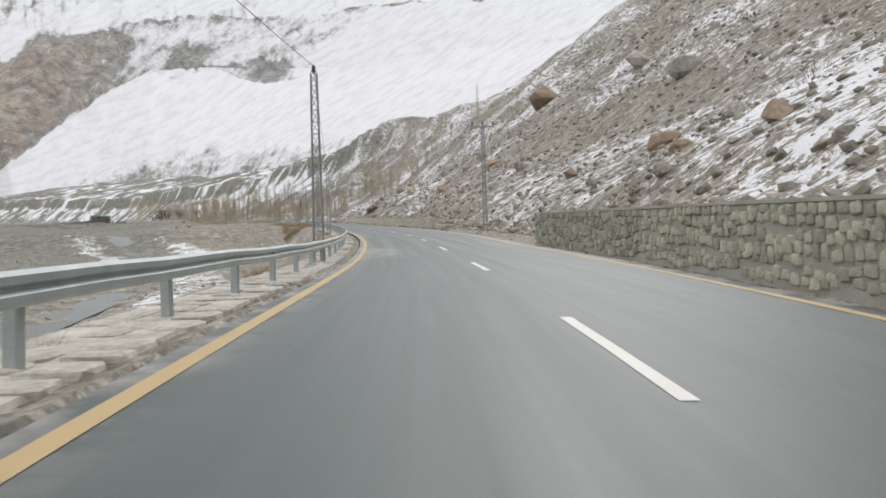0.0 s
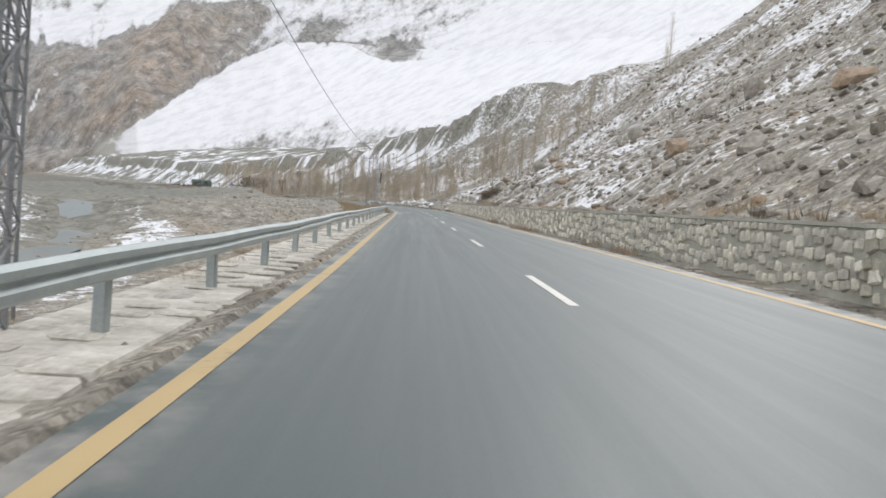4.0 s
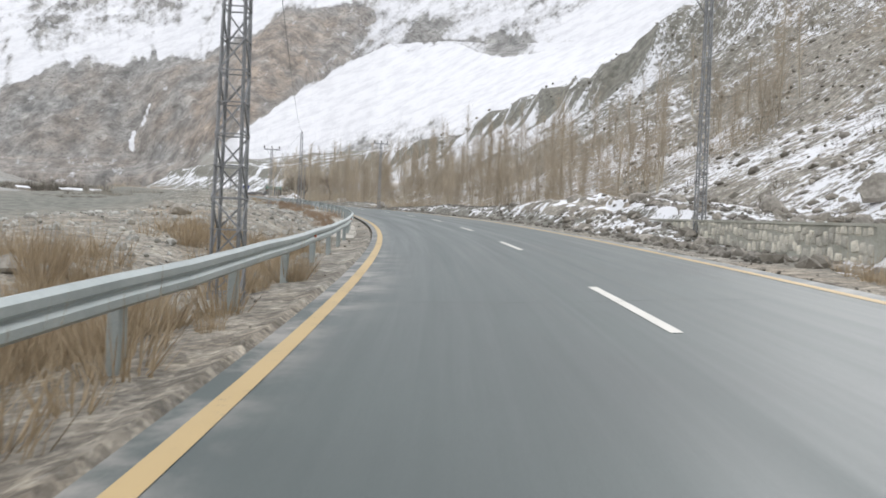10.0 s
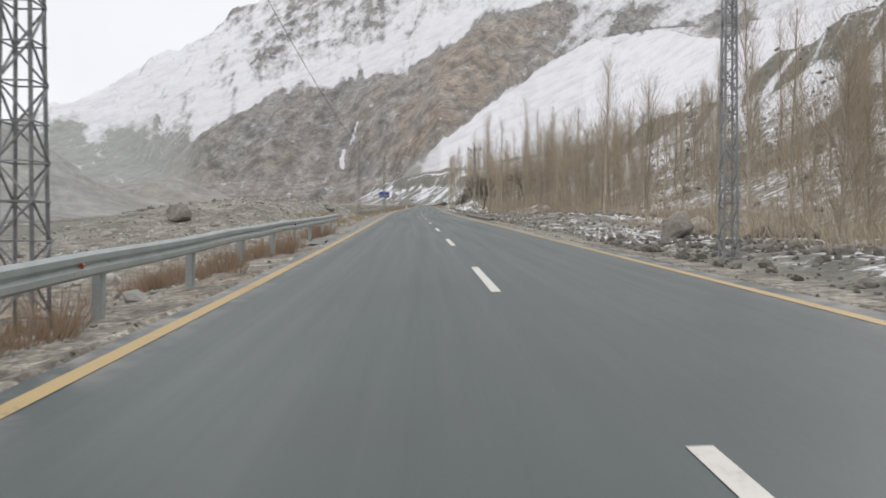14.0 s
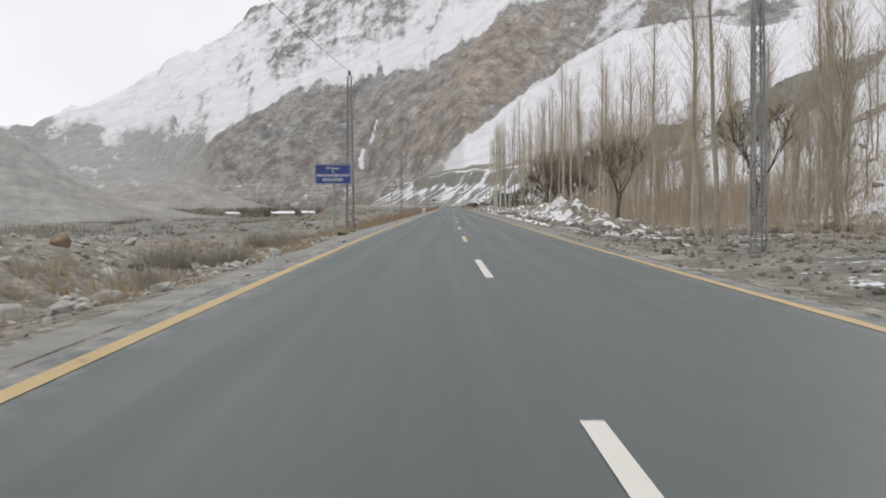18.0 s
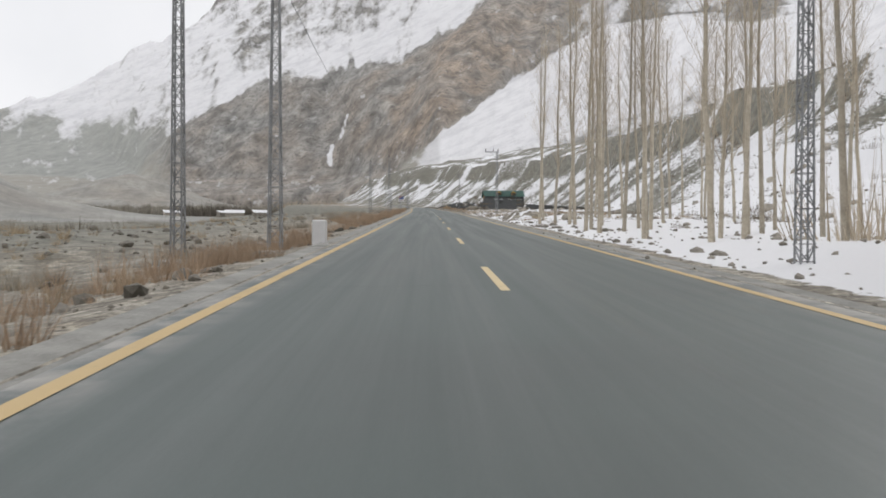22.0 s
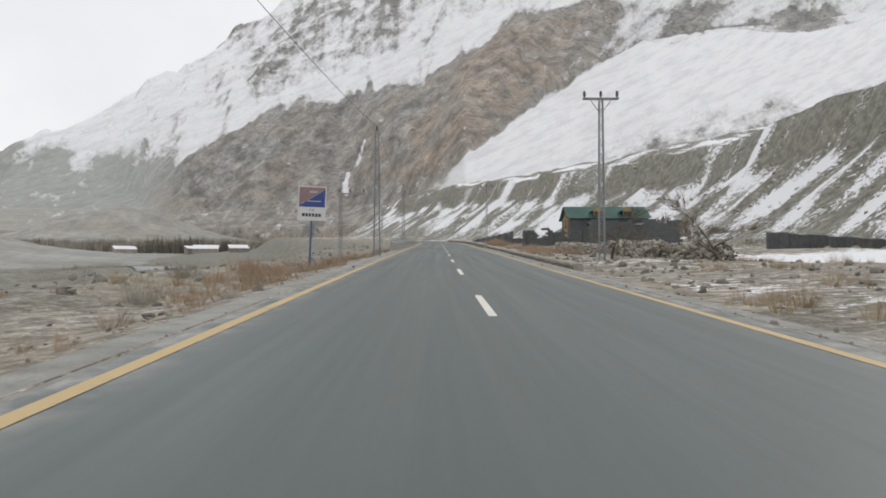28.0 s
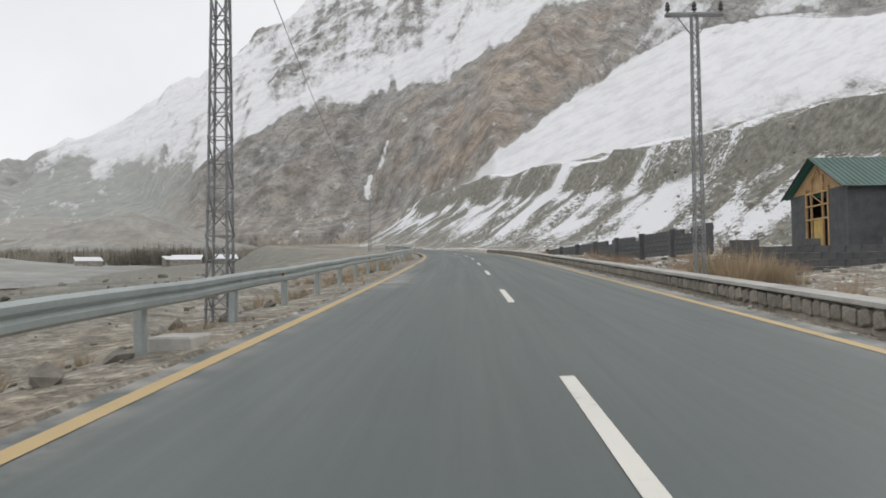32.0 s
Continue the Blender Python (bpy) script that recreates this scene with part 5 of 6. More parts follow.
    for a, b in (((0, 3.0, 4.5), (0, 4.5, 6.3)), ((0, 6.0, 4.5), (0, 4.5, 6.3)), ((0, 3.6, 3.6), (0, 5.4, 4.5))):
        add_bar(posts, a, b, 0.07)
    part("timber_frame", posts, TIMBER, H, "open framing of bare timber")
    bm = bmesh.new()
    add_box(bm, (0.08, 1.3, 2.4), (0.05, 4.5, 1.45), None, 0.01)
    for y in (4.2, 4.8):
        for z in (0.9, 2.0):
            add_box(bm, (0.03, 0.42, 0.85), (0.0, y, z), None, 0.008)
    part("door", bm, YELLOW_BOARD, H, "unpainted yellow timber door")
    rail = bmesh.new()
    for p0, p1 in (((-0.55, -0.55, EAVE - 0.2), (-0.55, D / 2, RIDGE + 0.1)), ((-0.55, D + 0.55, EAVE - 0.2), (-0.55, D / 2, RIDGE + 0.1))):
        add_bar(rail, p0, p1, 0.09)
    part("barge_board", rail, SIGN_BLACK, H, "dark barge boards")
    # lean-to along the front
    part("wall", wall_with_holes(10.5, 2.9, 0.25, [(1.2, 2.3, 1.0, 2.2), (6.0, 7.1, 1.0, 2.2)]), BLOCK, H, "low annex wall", pose(3.6, -4.2, 0))
    part("wall", wall_with_holes(4.2, 2.9, 0.25, []), BLOCK, H, "low annex wall", pose(3.6, -4.2, 0, 0, 0, 90))
    part("annex_roof", sheet_roof(11.2, 4.6, 0.75, 26), GALV, H, "grey sheet lean-to roof", pose(3.2, -4.6, 2.85))
    return H


build_house()

rnd = random.Random(5)
ruin = thing("unfinished_wall", "unfinished dark concrete block wall with ragged top", "wall", local(784, 12.0) @ pose(0, 0, -0.15))
block_wall(ruin, 0, 1.5, 13.0, -1.0, 2.3, 2.7, rnd, 0.5, ((2.2, 3.2, 1.2, 2.4), (6.0, 7.1, 1.2, 3.6), (10.0, 10.9, 1.2, 2.4)))
for x, y in ((0, 1.5), (3.9, 0.75), (8.0, -0.04), (13.0, -1.0)):
    bm = bmesh.new()
    add_box(bm, (0.4, 0.4, 2.7), (x, y - 0.25, 1.1), None, 0.02)
    part("pilaster", bm, BLOCK, ruin)
ruin2 = thing("unfinished_wall", "high broken stretch of dark concrete block wall", "wall", local(776, 20.5) @ pose(0, 0, -0.15))
block_wall(ruin2, 0, 2.0, 10.5, -5.0, 4.1, 3.4, rnd, 0.6, ((6.0, 7.3, 2.2, 4.0),))
low_wall = thing("low_wall", "low dark block footing wall before the house", "wall", local(803, 11.0) @ pose(0, 0, -0.15))
block_wall(low_wall, 0, 1.0, 11.0, -1.5, 1.3, 1.5, rnd, 0.25)
yard = thing("yard_wall", "low dark block yard wall with pilasters", "wall", local(829, 10.5) @ pose(0, 0, -0.1))
block_wall(yard, -2.3, 19.0, 2.6, -16.0, 1.5, 1.5, rnd, 0.12)
for k in range(8):
    t = k / 7
    bm = bmesh.new()
    add_box(bm, (0.36, 0.36, 1.8), (-2.45 + 4.9 * t, 19.0 - 35.0 * t, 0.75), None, 0.02)
    part("pilaster", bm, BLOCK, yard)
far_wall = thing("field_wall", "long dark block boundary wall across the fields", "wall", local(742, 30) @ pose(0, 0, 0, 0, 0, 38))
for k in range(30):
    bm = bmesh.new()
    add_box(bm, (1.88, 0.3, 1.9 + 0.12 * math.sin(k * 1.7)), (k * 1.9 + 0.95, 0.02 * (k % 2), 0.85), None, 0.03)
    part("panel", bm, BLOCK, far_wall)

# sheds with snowy roofs far across the river
for k, (x, y, w, l, h) in enumerate(((-611, 1036, 17, 9, 3.2), (-590, 1046, 13, 8, 3.4), (-650, 1000, 14, 7, 3.0), (-628, 1040, 9, 6, 2.8))):
    z = RISE * along(x, y) - 9.0
    sh = thing("shed", "low lean-to farm shed with snow on its roof", "shed", pose(x, y, z, 0, 0, 40 + 11 * k), "farm sheds")
    bm = bmesh.new()
    add_box(bm, (w, l, h + 3), (0, 0, h / 2 - 1.5))
    for v in bm.verts:
        if v.co.z > 0:
            v.co.z += 0.3 * v.co.y
    part("wall", bm, ROCK, sh)
    bm = bmesh.new()
    add_box(bm, (w + 0.8, l + 0.8, 0.45), (0, 0, h + 0.2), None, 0.12)
    for v in bm.verts:
        v.co.z += 0.3 * v.co.y
    part("roof", bm, SNOW, sh, "lean-to roof under snow")


# ---- culvert and drain chute on the hill side ----
cv = thing("culvert_head", "low rough concrete culvert head beside the road", "culvert", base_pose(86.2, 6.1))
bm = bmesh.new()
add_box(bm, (0.8, 3.0, 0.95), (0, 0, -0.1), None, 0.05)
part("block", bm, CONCRETE, cv)
sb = thing("culvert_slab", "pale concrete culvert slab at the wall's gap", "culvert", base_pose(221.5, 5.2))
bm = bmesh.new()
add_box(bm, (0.5, 1.7, 0.34), (0, 0, 0.06), None, 0.03)
part("block", bm, CONCRETE, sb)
ch = thing("drain_chute", "pale concrete drain chute running up the stony slope", "drain", Matrix.Identity(4))
for off in (0.0, 0.9):
    verts, faces = [], []
    for k, d in enumerate(np.linspace(8.2, 15.5, 10)):
        s = 87.0 + off - (d - 8.2) * 0.12
        for a, b in ((-0.12, -0.4), (-0.12, 0.22), (0.12, 0.22), (0.12, -0.4)):
            x, y = spot(s + a, d)
            verts.append((float(x), float(y), float(ground(s, d)) + b))
    part("side_wall", mesh_of("side_wall", verts, list(grid_faces(10, 4)) + [(0, 1, 2, 3), (39, 38, 37, 36)], CONCRETE), None, ch)


# ---- river ----
n = 260
ss = np.linspace(-80, 1300, n)
verts = []
for s in ss:
    mid, half = float(np.interp(s, RIVER_S, RIVER_D)), float(np.interp(s, [180, 330], [1.9, 6.2])) + 0.8 * float(vnoise(s / 31, 0.0, 4))
    z = float(level(s)) + float(relief(s, mid, False)) + float(np.interp(s, [180, 330], [0.12, 0.75]))
    for a in (-1, 0, 1):
        x, y = spot(s, mid + a * half)
        verts.append((float(x), float(y), z))
tagged(new("water", mesh_of("water", verts, grid_faces(n, 3), RIVER, True)), "cold grey-green shallow river water between gravel banks", "river", kind="structure")


# ---- stones ----
def rock_shapes(count, level, seed):
    out = []
    for k in range(count):
        bm = bmesh.new()
        bmesh.ops.create_icosphere(bm, subdivisions=level, radius=0.5)
        r = random.Random(seed + k)
        planes = [(Vector((r.gauss(0, 1), r.gauss(0, 1), r.gauss(0, 1))).normalized(), r.uniform(0.26, 0.42)) for _ in range(9)]
        for v in bm.verts:
            for nrm, h in planes:
                over = v.co.dot(nrm) - h
                if over > 0:
                    v.co -= nrm * over
            v.co *= 1 + r.uniform(-0.05, 0.05)
        v = np.array([v.co[:] for v in bm.verts])
        bm.verts.index_update()
        f = [tuple(q.index for q in p.verts) for p in bm.faces]
        bm.free()
        out.append((v, f))
    return out


PEBBLES = rock_shapes(10, 1, 300)
BOULDERS = rock_shapes(8, 2, 500)


def rot_xyz(a, b, c):
    return np.array(Euler((a, b, c)).to_matrix())


def scatter_rocks(name, count, pick, size, seed, material, label, shapes=PEBBLES, flat=0.65, sink=0.25, pile=0.0):
    """Loose stones over a stretch; pick(rng, n) gives s, d arrays."""
    rng = np.random.default_rng(seed)
    s, d = pick(rng, count)
    x, y = spot(s, d)
    z = ground(s, d)
    bits = []
    for i in range(len(s)):
        k = size[0] * (size[1] / size[0]) ** (rng.random() ** 2.2)
        v, f = shapes[rng.integers(len(shapes))]
        R = rot_xyz(*(rng.random(3) * 6.3)) if flat > 0.9 else rot_xyz(rng.normal() * 0.3, rng.normal() * 0.3, rng.random() * 6.3)
        sc = np.array([1.0, rng.uniform(0.6, 1.0), rng.uniform(0.45, 0.9) * flat * 1.3]) * k
        bits.append(((v * sc) @ R.T + np.array([x[i], y[i], z[i] + k * (0.5 * flat - sink) * 0.6 + pile * rng.random()]), f))
    return tagged(new(name, joined(name, bits, material)), label, "stones", kind="stuff")


def uniform(s0, s1, d0, d1, bias=1.0):
    return lambda g, n: (g.uniform(s0, s1, n), d0 + (d1 - d0) * g.random(n) ** bias)


scatter_rocks("hillside_stones", 20000, uniform(-10, 262, 6.0, 75, 1.6), (0.14, 1.1), 1, ROCK, "grey-brown stones strewn over the snowy hillside")
scatter_rocks("hillside_stones", 5000, uniform(250, 480, 13, 90, 1.3), (0.2, 1.4), 2, ROCK, "grey stones strewn below the poplars")
scatter_rocks("rubble", 4600, uniform(238, 345, 5.4, 12.5, 1.3), (0.10, 0.5), 3, ROCK, "heaped grey rubble along the road edge", PEBBLES, 0.8)
scatter_rocks("rubble", 3600, uniform(345, 446, 5.6, 13.5, 1.2), (0.08, 0.38), 4, ROCK, "heaped round grey river stones beside the road", PEBBLES, 0.8)
scatter_rocks("rubble", 1500, uniform(446, 522, 7.0, 16, 1.2), (0.15, 0.8), 5, ROCK, "dark stones in the snow heaps", PEBBLES, 0.8)
scatter_rocks("rubble", 7000, uniform(195, 440, -28, -5.6, 0.7), (0.12, 0.65), 6, PALE_ROCK, "pale grey rubble beside the river bank", PEBBLES, 0.75)
scatter_rocks("river_gravel", 4000, uniform(-40, 230, -75, -9, 0.8), (0.16, 0.8), 7, ROCK, "grey river gravel and cobbles below the road", PEBBLES, 0.6)
scatter_rocks("rubble", 4500, uniform(330, 445, -17, -5.5, 1.0), (0.06, 0.3), 16, PALE_ROCK, "pale fine rubble beside the asphalt", PEBBLES, 0.75)
scatter_rocks("rubble", 5500, uniform(425, 820, -40, -5.4, 0.6), (0.1, 0.7), 8, ROCK, "small grey stones on the verge", PEBBLES, 0.7)
scatter_rocks("rubble", 1700, uniform(655, 850, 5.9, 20, 1.4), (0.14, 0.6), 9, ROCK, "dark stony verge below the yard walls", PEBBLES, 0.75)
scatter_rocks("field_stones", 2400, uniform(445, 665, 6.0, 60, 1.8), (0.12, 0.75), 10, ROCK, "dark stones poking through the snow")
scatter_rocks("verge_gravel", 4000, uniform(-10, 830, -6.4, -4.25, 1.6), (0.04, 0.17), 11, ROCK, "fine grey gravel along the asphalt edge", PEBBLES, 0.8)
scatter_rocks("verge_gravel", 3200, uniform(-10, 830, 4.25, 6.2, 1.5), (0.04, 0.17), 12, ROCK, "fine grey gravel along the asphalt edge", PEBBLES, 0.8)
def bank_line(g, n):
    s = g.uniform(713, 770, n)
    return s, np.interp(s, [713, 722, 770], [15.5, 12.5, 15.0]) + g.normal(0, 0.45, n)


scatter_rocks("dry_stone_bank", 3400, bank_line, (0.25, 0.55), 13, ROCK, "loose dry-stone field bank", PEBBLES, 0.9, 0.25, 0.9)


def boulder(s, d, size, material, label, seed, lift=0.15):
    v, f = BOULDERS[seed % 8]
    r = random.Random(seed)
    sc = np.array([1.0, r.uniform(0.75, 1.0), r.uniform(0.6, 0.85)]) * size
    R = rot_xyz(r.uniform(-0.4, 0.4), r.uniform(-0.4, 0.4), r.uniform(0, 6.3))
    ob = new("boulder", mesh_of("boulder", (v * sc) @ R.T, f, material))
    ob.matrix_basis = place(s, d, size * lift)
    return tagged(ob, label, "boulder", "boulders")


for k, (s, d, z) in enumerate(((62, 20, 3.0), (84, 33, 4.6), (44, 14, 2.2), (54, 22, 1.8), (33, 13.5, 1.7), (38, 10.5, 1.3), (70, 15, 1.6), (110, 40, 5.0), (128, 22, 2.6), (120, 13, 1.9),
                               (136, 15, 2.4), (150, 26, 3.0), (160, 12, 1.5), (176, 24, 2.8), (192, 18, 2.0), (214, 20, 3.2), (226, 26, 2.6), (240, 20, 2.2), (256, 26, 2.6), (98, 18, 2.0))):
    boulder(s, d, z, WARM_ROCK if k % 2 == 0 else ROCK, "big brown boulder lying on the stony hillside" if k % 2 == 0 else "grey angular boulder half sunk in the hillside", 40 + k)
for k, (s, d, z) in enumerate(((240, 12, 1.7), (243, 13.5, 1.9), (247, 15.2, 1.6), (236, 11, 1.4), (251, 17, 2.0), (255, 14.5, 1.5), (244, 17.5, 1.5))):
    boulder(s, d, z, WARM_ROCK if k % 3 == 0 else ROCK, "angular boulder in the slide above the wall", 240 + k, 0.15)
boulder(152, 40, 7.8, WARM_ROCK, "huge brown boulder on the upper hillside", 46, 0.10)
stone_rng = random.Random(12)
for k in range(84):
    u = stone_rng.random()
    if k < 50:
        s, d, say = stone_rng.uniform(0, 262), 8.5 + 20 * u ** 1.4, "loose angular stone on the snowy hillside"
    elif k < 66:
        s, d, say = stone_rng.uniform(575, 655), 6.8 + 14 * u, "dark stone poking out of the snowy field"
    else:
        s, d, say = stone_rng.uniform(225, 440), -7.5 - 12 * u, "pale grey stone in the riverside rubble"
    boulder(s, d, stone_rng.uniform(0.5, 1.3) * (1.0 if k < 50 else 0.7), WARM_ROCK if k % 5 == 0 else ROCK, say, 140 + k, 0.12)
for k, (s, d, z) in enumerate(((397, -9.8, 1.25), (398.6, -8.6, 0.9), (401, -10.5, 1.2), (360, -15, 1.6), (345, 9.5, 1.8), (349, 12, 1.6), (330, -22, 2.4), (338, -24, 2.0), (262, -14, 1.2), (272, 8.2, 1.1), (278, 7.4, 0.9), (268, 8.8, 1.3), (400, 12.6, 2.3), (404, 14.5, 1.8), (394, 11.6, 1.4), (516, -11, 1.0), (524, 8.6, 0.8), (470, 10.5, 1.6), (478, 12.5, 1.8), (489, 11.5, 1.5), (736, -11.5, 0.9), (575, 10.5, 1.2))):
    boulder(s, d, z, ROCK, "pale grey boulder among roadside rubble", 80 + k, 0.2)


# ---- snow heaps beside the grove ----
BANK_STONES = [mesh_of("stone", v, f, ROCK) for v, f in BOULDERS]


def snow_heap(s0, s1, d0, d1, height, seed, label, white=0.47):
    a, b = 90, 34
    S, D = np.meshgrid(np.linspace(s0, s1, a), np.linspace(d0, d1, b), indexing="ij")
    u, v = (S - s0) / (s1 - s0) * 2 - 1, (D - d0) / (d1 - d0) * 2 - 1
    dome = np.clip(1 - u ** 4, 0, 1) * np.clip(1 - v ** 2, 0, 1)
    z = ground(S, D) + dome * height * (0.7 + 0.9 * fbm(S / 2.4, D / 1.8, 5, seed)) - 0.12 + 0.12 * dome
    x, y = spot(S, D)
    me = mesh_of("snow_bank", np.stack([x, y, z], -1).reshape(-1, 3), grid_faces(a, b), GROUND, True)
    float_attribute(me, "snow", white + 1.3 * fbm(S / 0.75, D / 0.6, 4, seed + 3) + 0.12 * dome)
    bank = thing("snow_bank", label, "snow bank", Matrix.Identity(4))
    part("snow_cover", me, None, bank, "dirty old snow with stones showing")
    rs = random.Random(seed)
    for k in range(60 if height > 1 else 12):
        i, j = rs.randrange(6, a - 6), rs.randrange(3, b - 3)
        kk = rs.uniform(0.18, 0.62)
        part("stone", BANK_STONES[k % 8], None, bank, "dark stone stuck in snow", pose(float(x[i, j]), float(y[i, j]), float(z[i, j]) + 0.05, rs.uniform(-20, 20), rs.uniform(-20, 20), rs.uniform(0, 360)) @ Matrix.Diagonal((kk, kk * 0.8, kk * 0.6, 1)))
    return bank


snow_heap(455, 474, 7.5, 14, 1.3, 3, "dirty ploughed snow heap full of stones")
snow_heap(470, 500, 7.2, 15, 2.1, 4, "dirty ploughed snow heap full of stones")
snow_heap(498, 520, 7.6, 13, 1.2, 5, "low dirty snow heap beside the grove")
snow_heap(583, 591, 6.3, 10.5, 1.0, 7, "small dark spoil heap in the snow field", 0.25)
snow_heap(258, 280, 6.6, 12, 0.7, 6, "low bank of old snow over rubble")


# ---- bare trees ----
def twig(verts, faces, a, b, r):
    """A thin three-sided spike."""
    d = b - a
    u = d.orthogonal().normalized() * r
    w = d.normalized().cross(u)
    n = len(verts)
    for k in range(3):
        ang = k * 2.0944
        verts.append(tuple(a + u * math.cos(ang) + w * math.sin(ang)))
    verts.append(tuple(b))
    faces += [(n, n + 1, n + 3), (n + 1, n + 2, n + 3), (n + 2, n, n + 3)]


def limb(verts, faces, pts, radii, sides=6):
    n0 = len(verts)
    for i, p in enumerate(pts):
        d = (pts[min(i + 1, len(pts) - 1)] - pts[max(i - 1, 0)]).normalized()
        u = d.orthogonal().normalized()
        w = d.cross(u)
        for k in range(sides):
            a = 2 * math.pi * k / sides
            verts.append(tuple(p + (u * math.cos(a) + w * math.sin(a)) * radii[i]))
    for i in range(len(pts) - 1):
        for k in range(sides):
            a, b = n0 + i * sides + k, n0 + i * sides + (k + 1) % sides
            faces.append((a, b, b + sides, a + sides))


def poplar_meshes(height, seed, twigs, spread, low):
    r = random.Random(seed)
    tv, tf, cv, cf = [], [], [], []
    pts, p = [], Vector((0, 0, -0.5))
    lean = Vector((r.uniform(-0.03, 0.03), r.uniform(-0.03, 0.03), 1))
    n = 9
    for i in range(n + 1):
        pts.append(p.copy())
        p = p + lean * (height + 0.5) / n + Vector((r.gauss(0, 0.05), r.gauss(0, 0.05), 0))
    r0 = height * 0.0066 + 0.022
    limb(tv, tf, pts, [r0 * (1 - 0.9 * i / n) + 0.008 for i in range(n + 1)], 7)

    def on_trunk(t):
        k = min(int(t * n), n - 1)
        return pts[k].lerp(pts[k + 1], t * n - k)
    for i in range(twigs):
        t = low + (0.98 - low) * r.random() ** 0.8
        a = on_trunk(t)
        ang = r.uniform(0, 6.283)
        ln = spread * (0.5 + 0.9 * r.random()) * (1.15 - 0.75 * t) * height * 0.15 + 0.5
        out = r.uniform(0.25, 0.75)
        b = a + Vector((math.cos(ang) * out, math.sin(ang) * out, 1.0)) * ln
        twig(cv, cf, a, b, 0.008 + 0.007 * (1 - t))
        for k in range(4):
            q = a.lerp(b, r.uniform(0.25, 0.9))
            twig(cv, cf, q, q + Vector((r.gauss(0, 0.25), r.gauss(0, 0.25), r.uniform(0.4, 0.9))) * ln * 0.5, 0.0055)
    return mesh_of("trunk", tv, tf, BARK, True), mesh_of("crown", cv, cf, TWIG)


POPLARS = [poplar_meshes(h, 900 + k, tw, sp, lo) for k, (h, tw, sp, lo) in enumerate(((13, 130, 1.2, 0.22), (15, 120, 1.0, 0.3), (11, 130, 1.4, 0.18), (16.5, 100, 0.8, 0.4), (9, 150, 2.2, 0.10), (6.5, 150, 2.6, 0.06)))]


def poplar(s, d, kind, scale, turn, label):
    t = thing("poplar_tree", label, "tree", place(s, d, 0, turn), "bare poplars")
    t.scale = (scale, scale, scale)
    part("trunk", POPLARS[kind][0], None, t)
    part("crown", POPLARS[kind][1], None, t, "brown leafless twigs")
    return t


rng = random.Random(77)
count = 0
# saplings and poplars of the grove
deep = []
for k in range(290):
    s = rng.uniform(286, 530)
    near = np.interp(s, [286, 340, 400, 470], [16, 12, 15.5, 16])
    d = near + 34 * rng.random() ** 1.5
    kind = rng.choice((4, 5, 5, 2, 4)) if s < 385 else rng.choice((0, 4, 2, 4, 5))
    size, turn = rng.uniform(0.6, 1.1) if s < 400 else rng.uniform(0.9, 1.25), rng.uniform(0, 360)
    if d > near + 7.5:
        deep.append((kind, place(s, d, 0, turn) @ Matrix.Diagonal((size, size, size, 1))))
    else:
        poplar(s, d, kind, size, turn, "young leafless poplar in a dense brown grove")
thicket = tagged(thing("poplar_thicket", "dense leafless poplars behind the roadside trees", "trees", Matrix.Identity(4)), kind="stuff")
for which, name, skin in ((0, "trunks", BARK), (1, "crowns", TWIG)):
    bits = []
    for kind, m in deep:
        me = POPLARS[kind][which]
        co = np.empty(len(me.vertices) * 3)
        me.vertices.foreach_get("co", co)
        mm = np.array(m)
        bits.append((co.reshape(-1, 3) @ mm[:3, :3].T + mm[:3, 3], [tuple(f.vertices) for f in me.polygons]))
    tagged(part(name, joined(name, bits, skin), None, thicket), kind="stuff")
for k in range(52):
    s = rng.uniform(420, 598)
    d = 11 + 20 * rng.random() ** 1.4
    poplar(s, d, rng.choice((0, 1, 1, 3)), rng.uniform(0.85, 1.1), rng.uniform(0, 360), "tall leafless poplar standing in thin snow")
for s, d, kind in ((569.6, 7.4, 3), (565.5, 9.4, 3), (553.3, 7.7, 1), (550.6, 7.9, 3), (565.2, 7.9, 1), (558, 9.0, 3), (561, 10.2, 1), (547, 9.4, 3), (543, 8.2, 1), (578.3, 9.0, 3), (584.1, 16.2, 3), (584, 25, 1), (536, 8.6, 1), (524.8, 9.2, 3), (519, 9.6, 1), (512, 11, 3), (505, 12, 1)):
    poplar(s, d, kind, rng.uniform(0.9, 1.08), rng.uniform(0, 360), "tall pale-barked poplar in a roadside row")
for k in range(18):
    poplar(rng.uniform(526, 588), rng.uniform(9, 24), rng.choice((3, 3, 1)), rng.uniform(0.85, 1.1), rng.uniform(0, 360), "tall pale-barked poplar in the thin grove")
for k in range(26):
    poplar(rng.uniform(215, 300), rng.uniform(22, 60), rng.choice((5, 4, 0)), rng.uniform(0.7, 1.0), rng.uniform(0, 360), "thin leafless sapling on the snowy hillside")


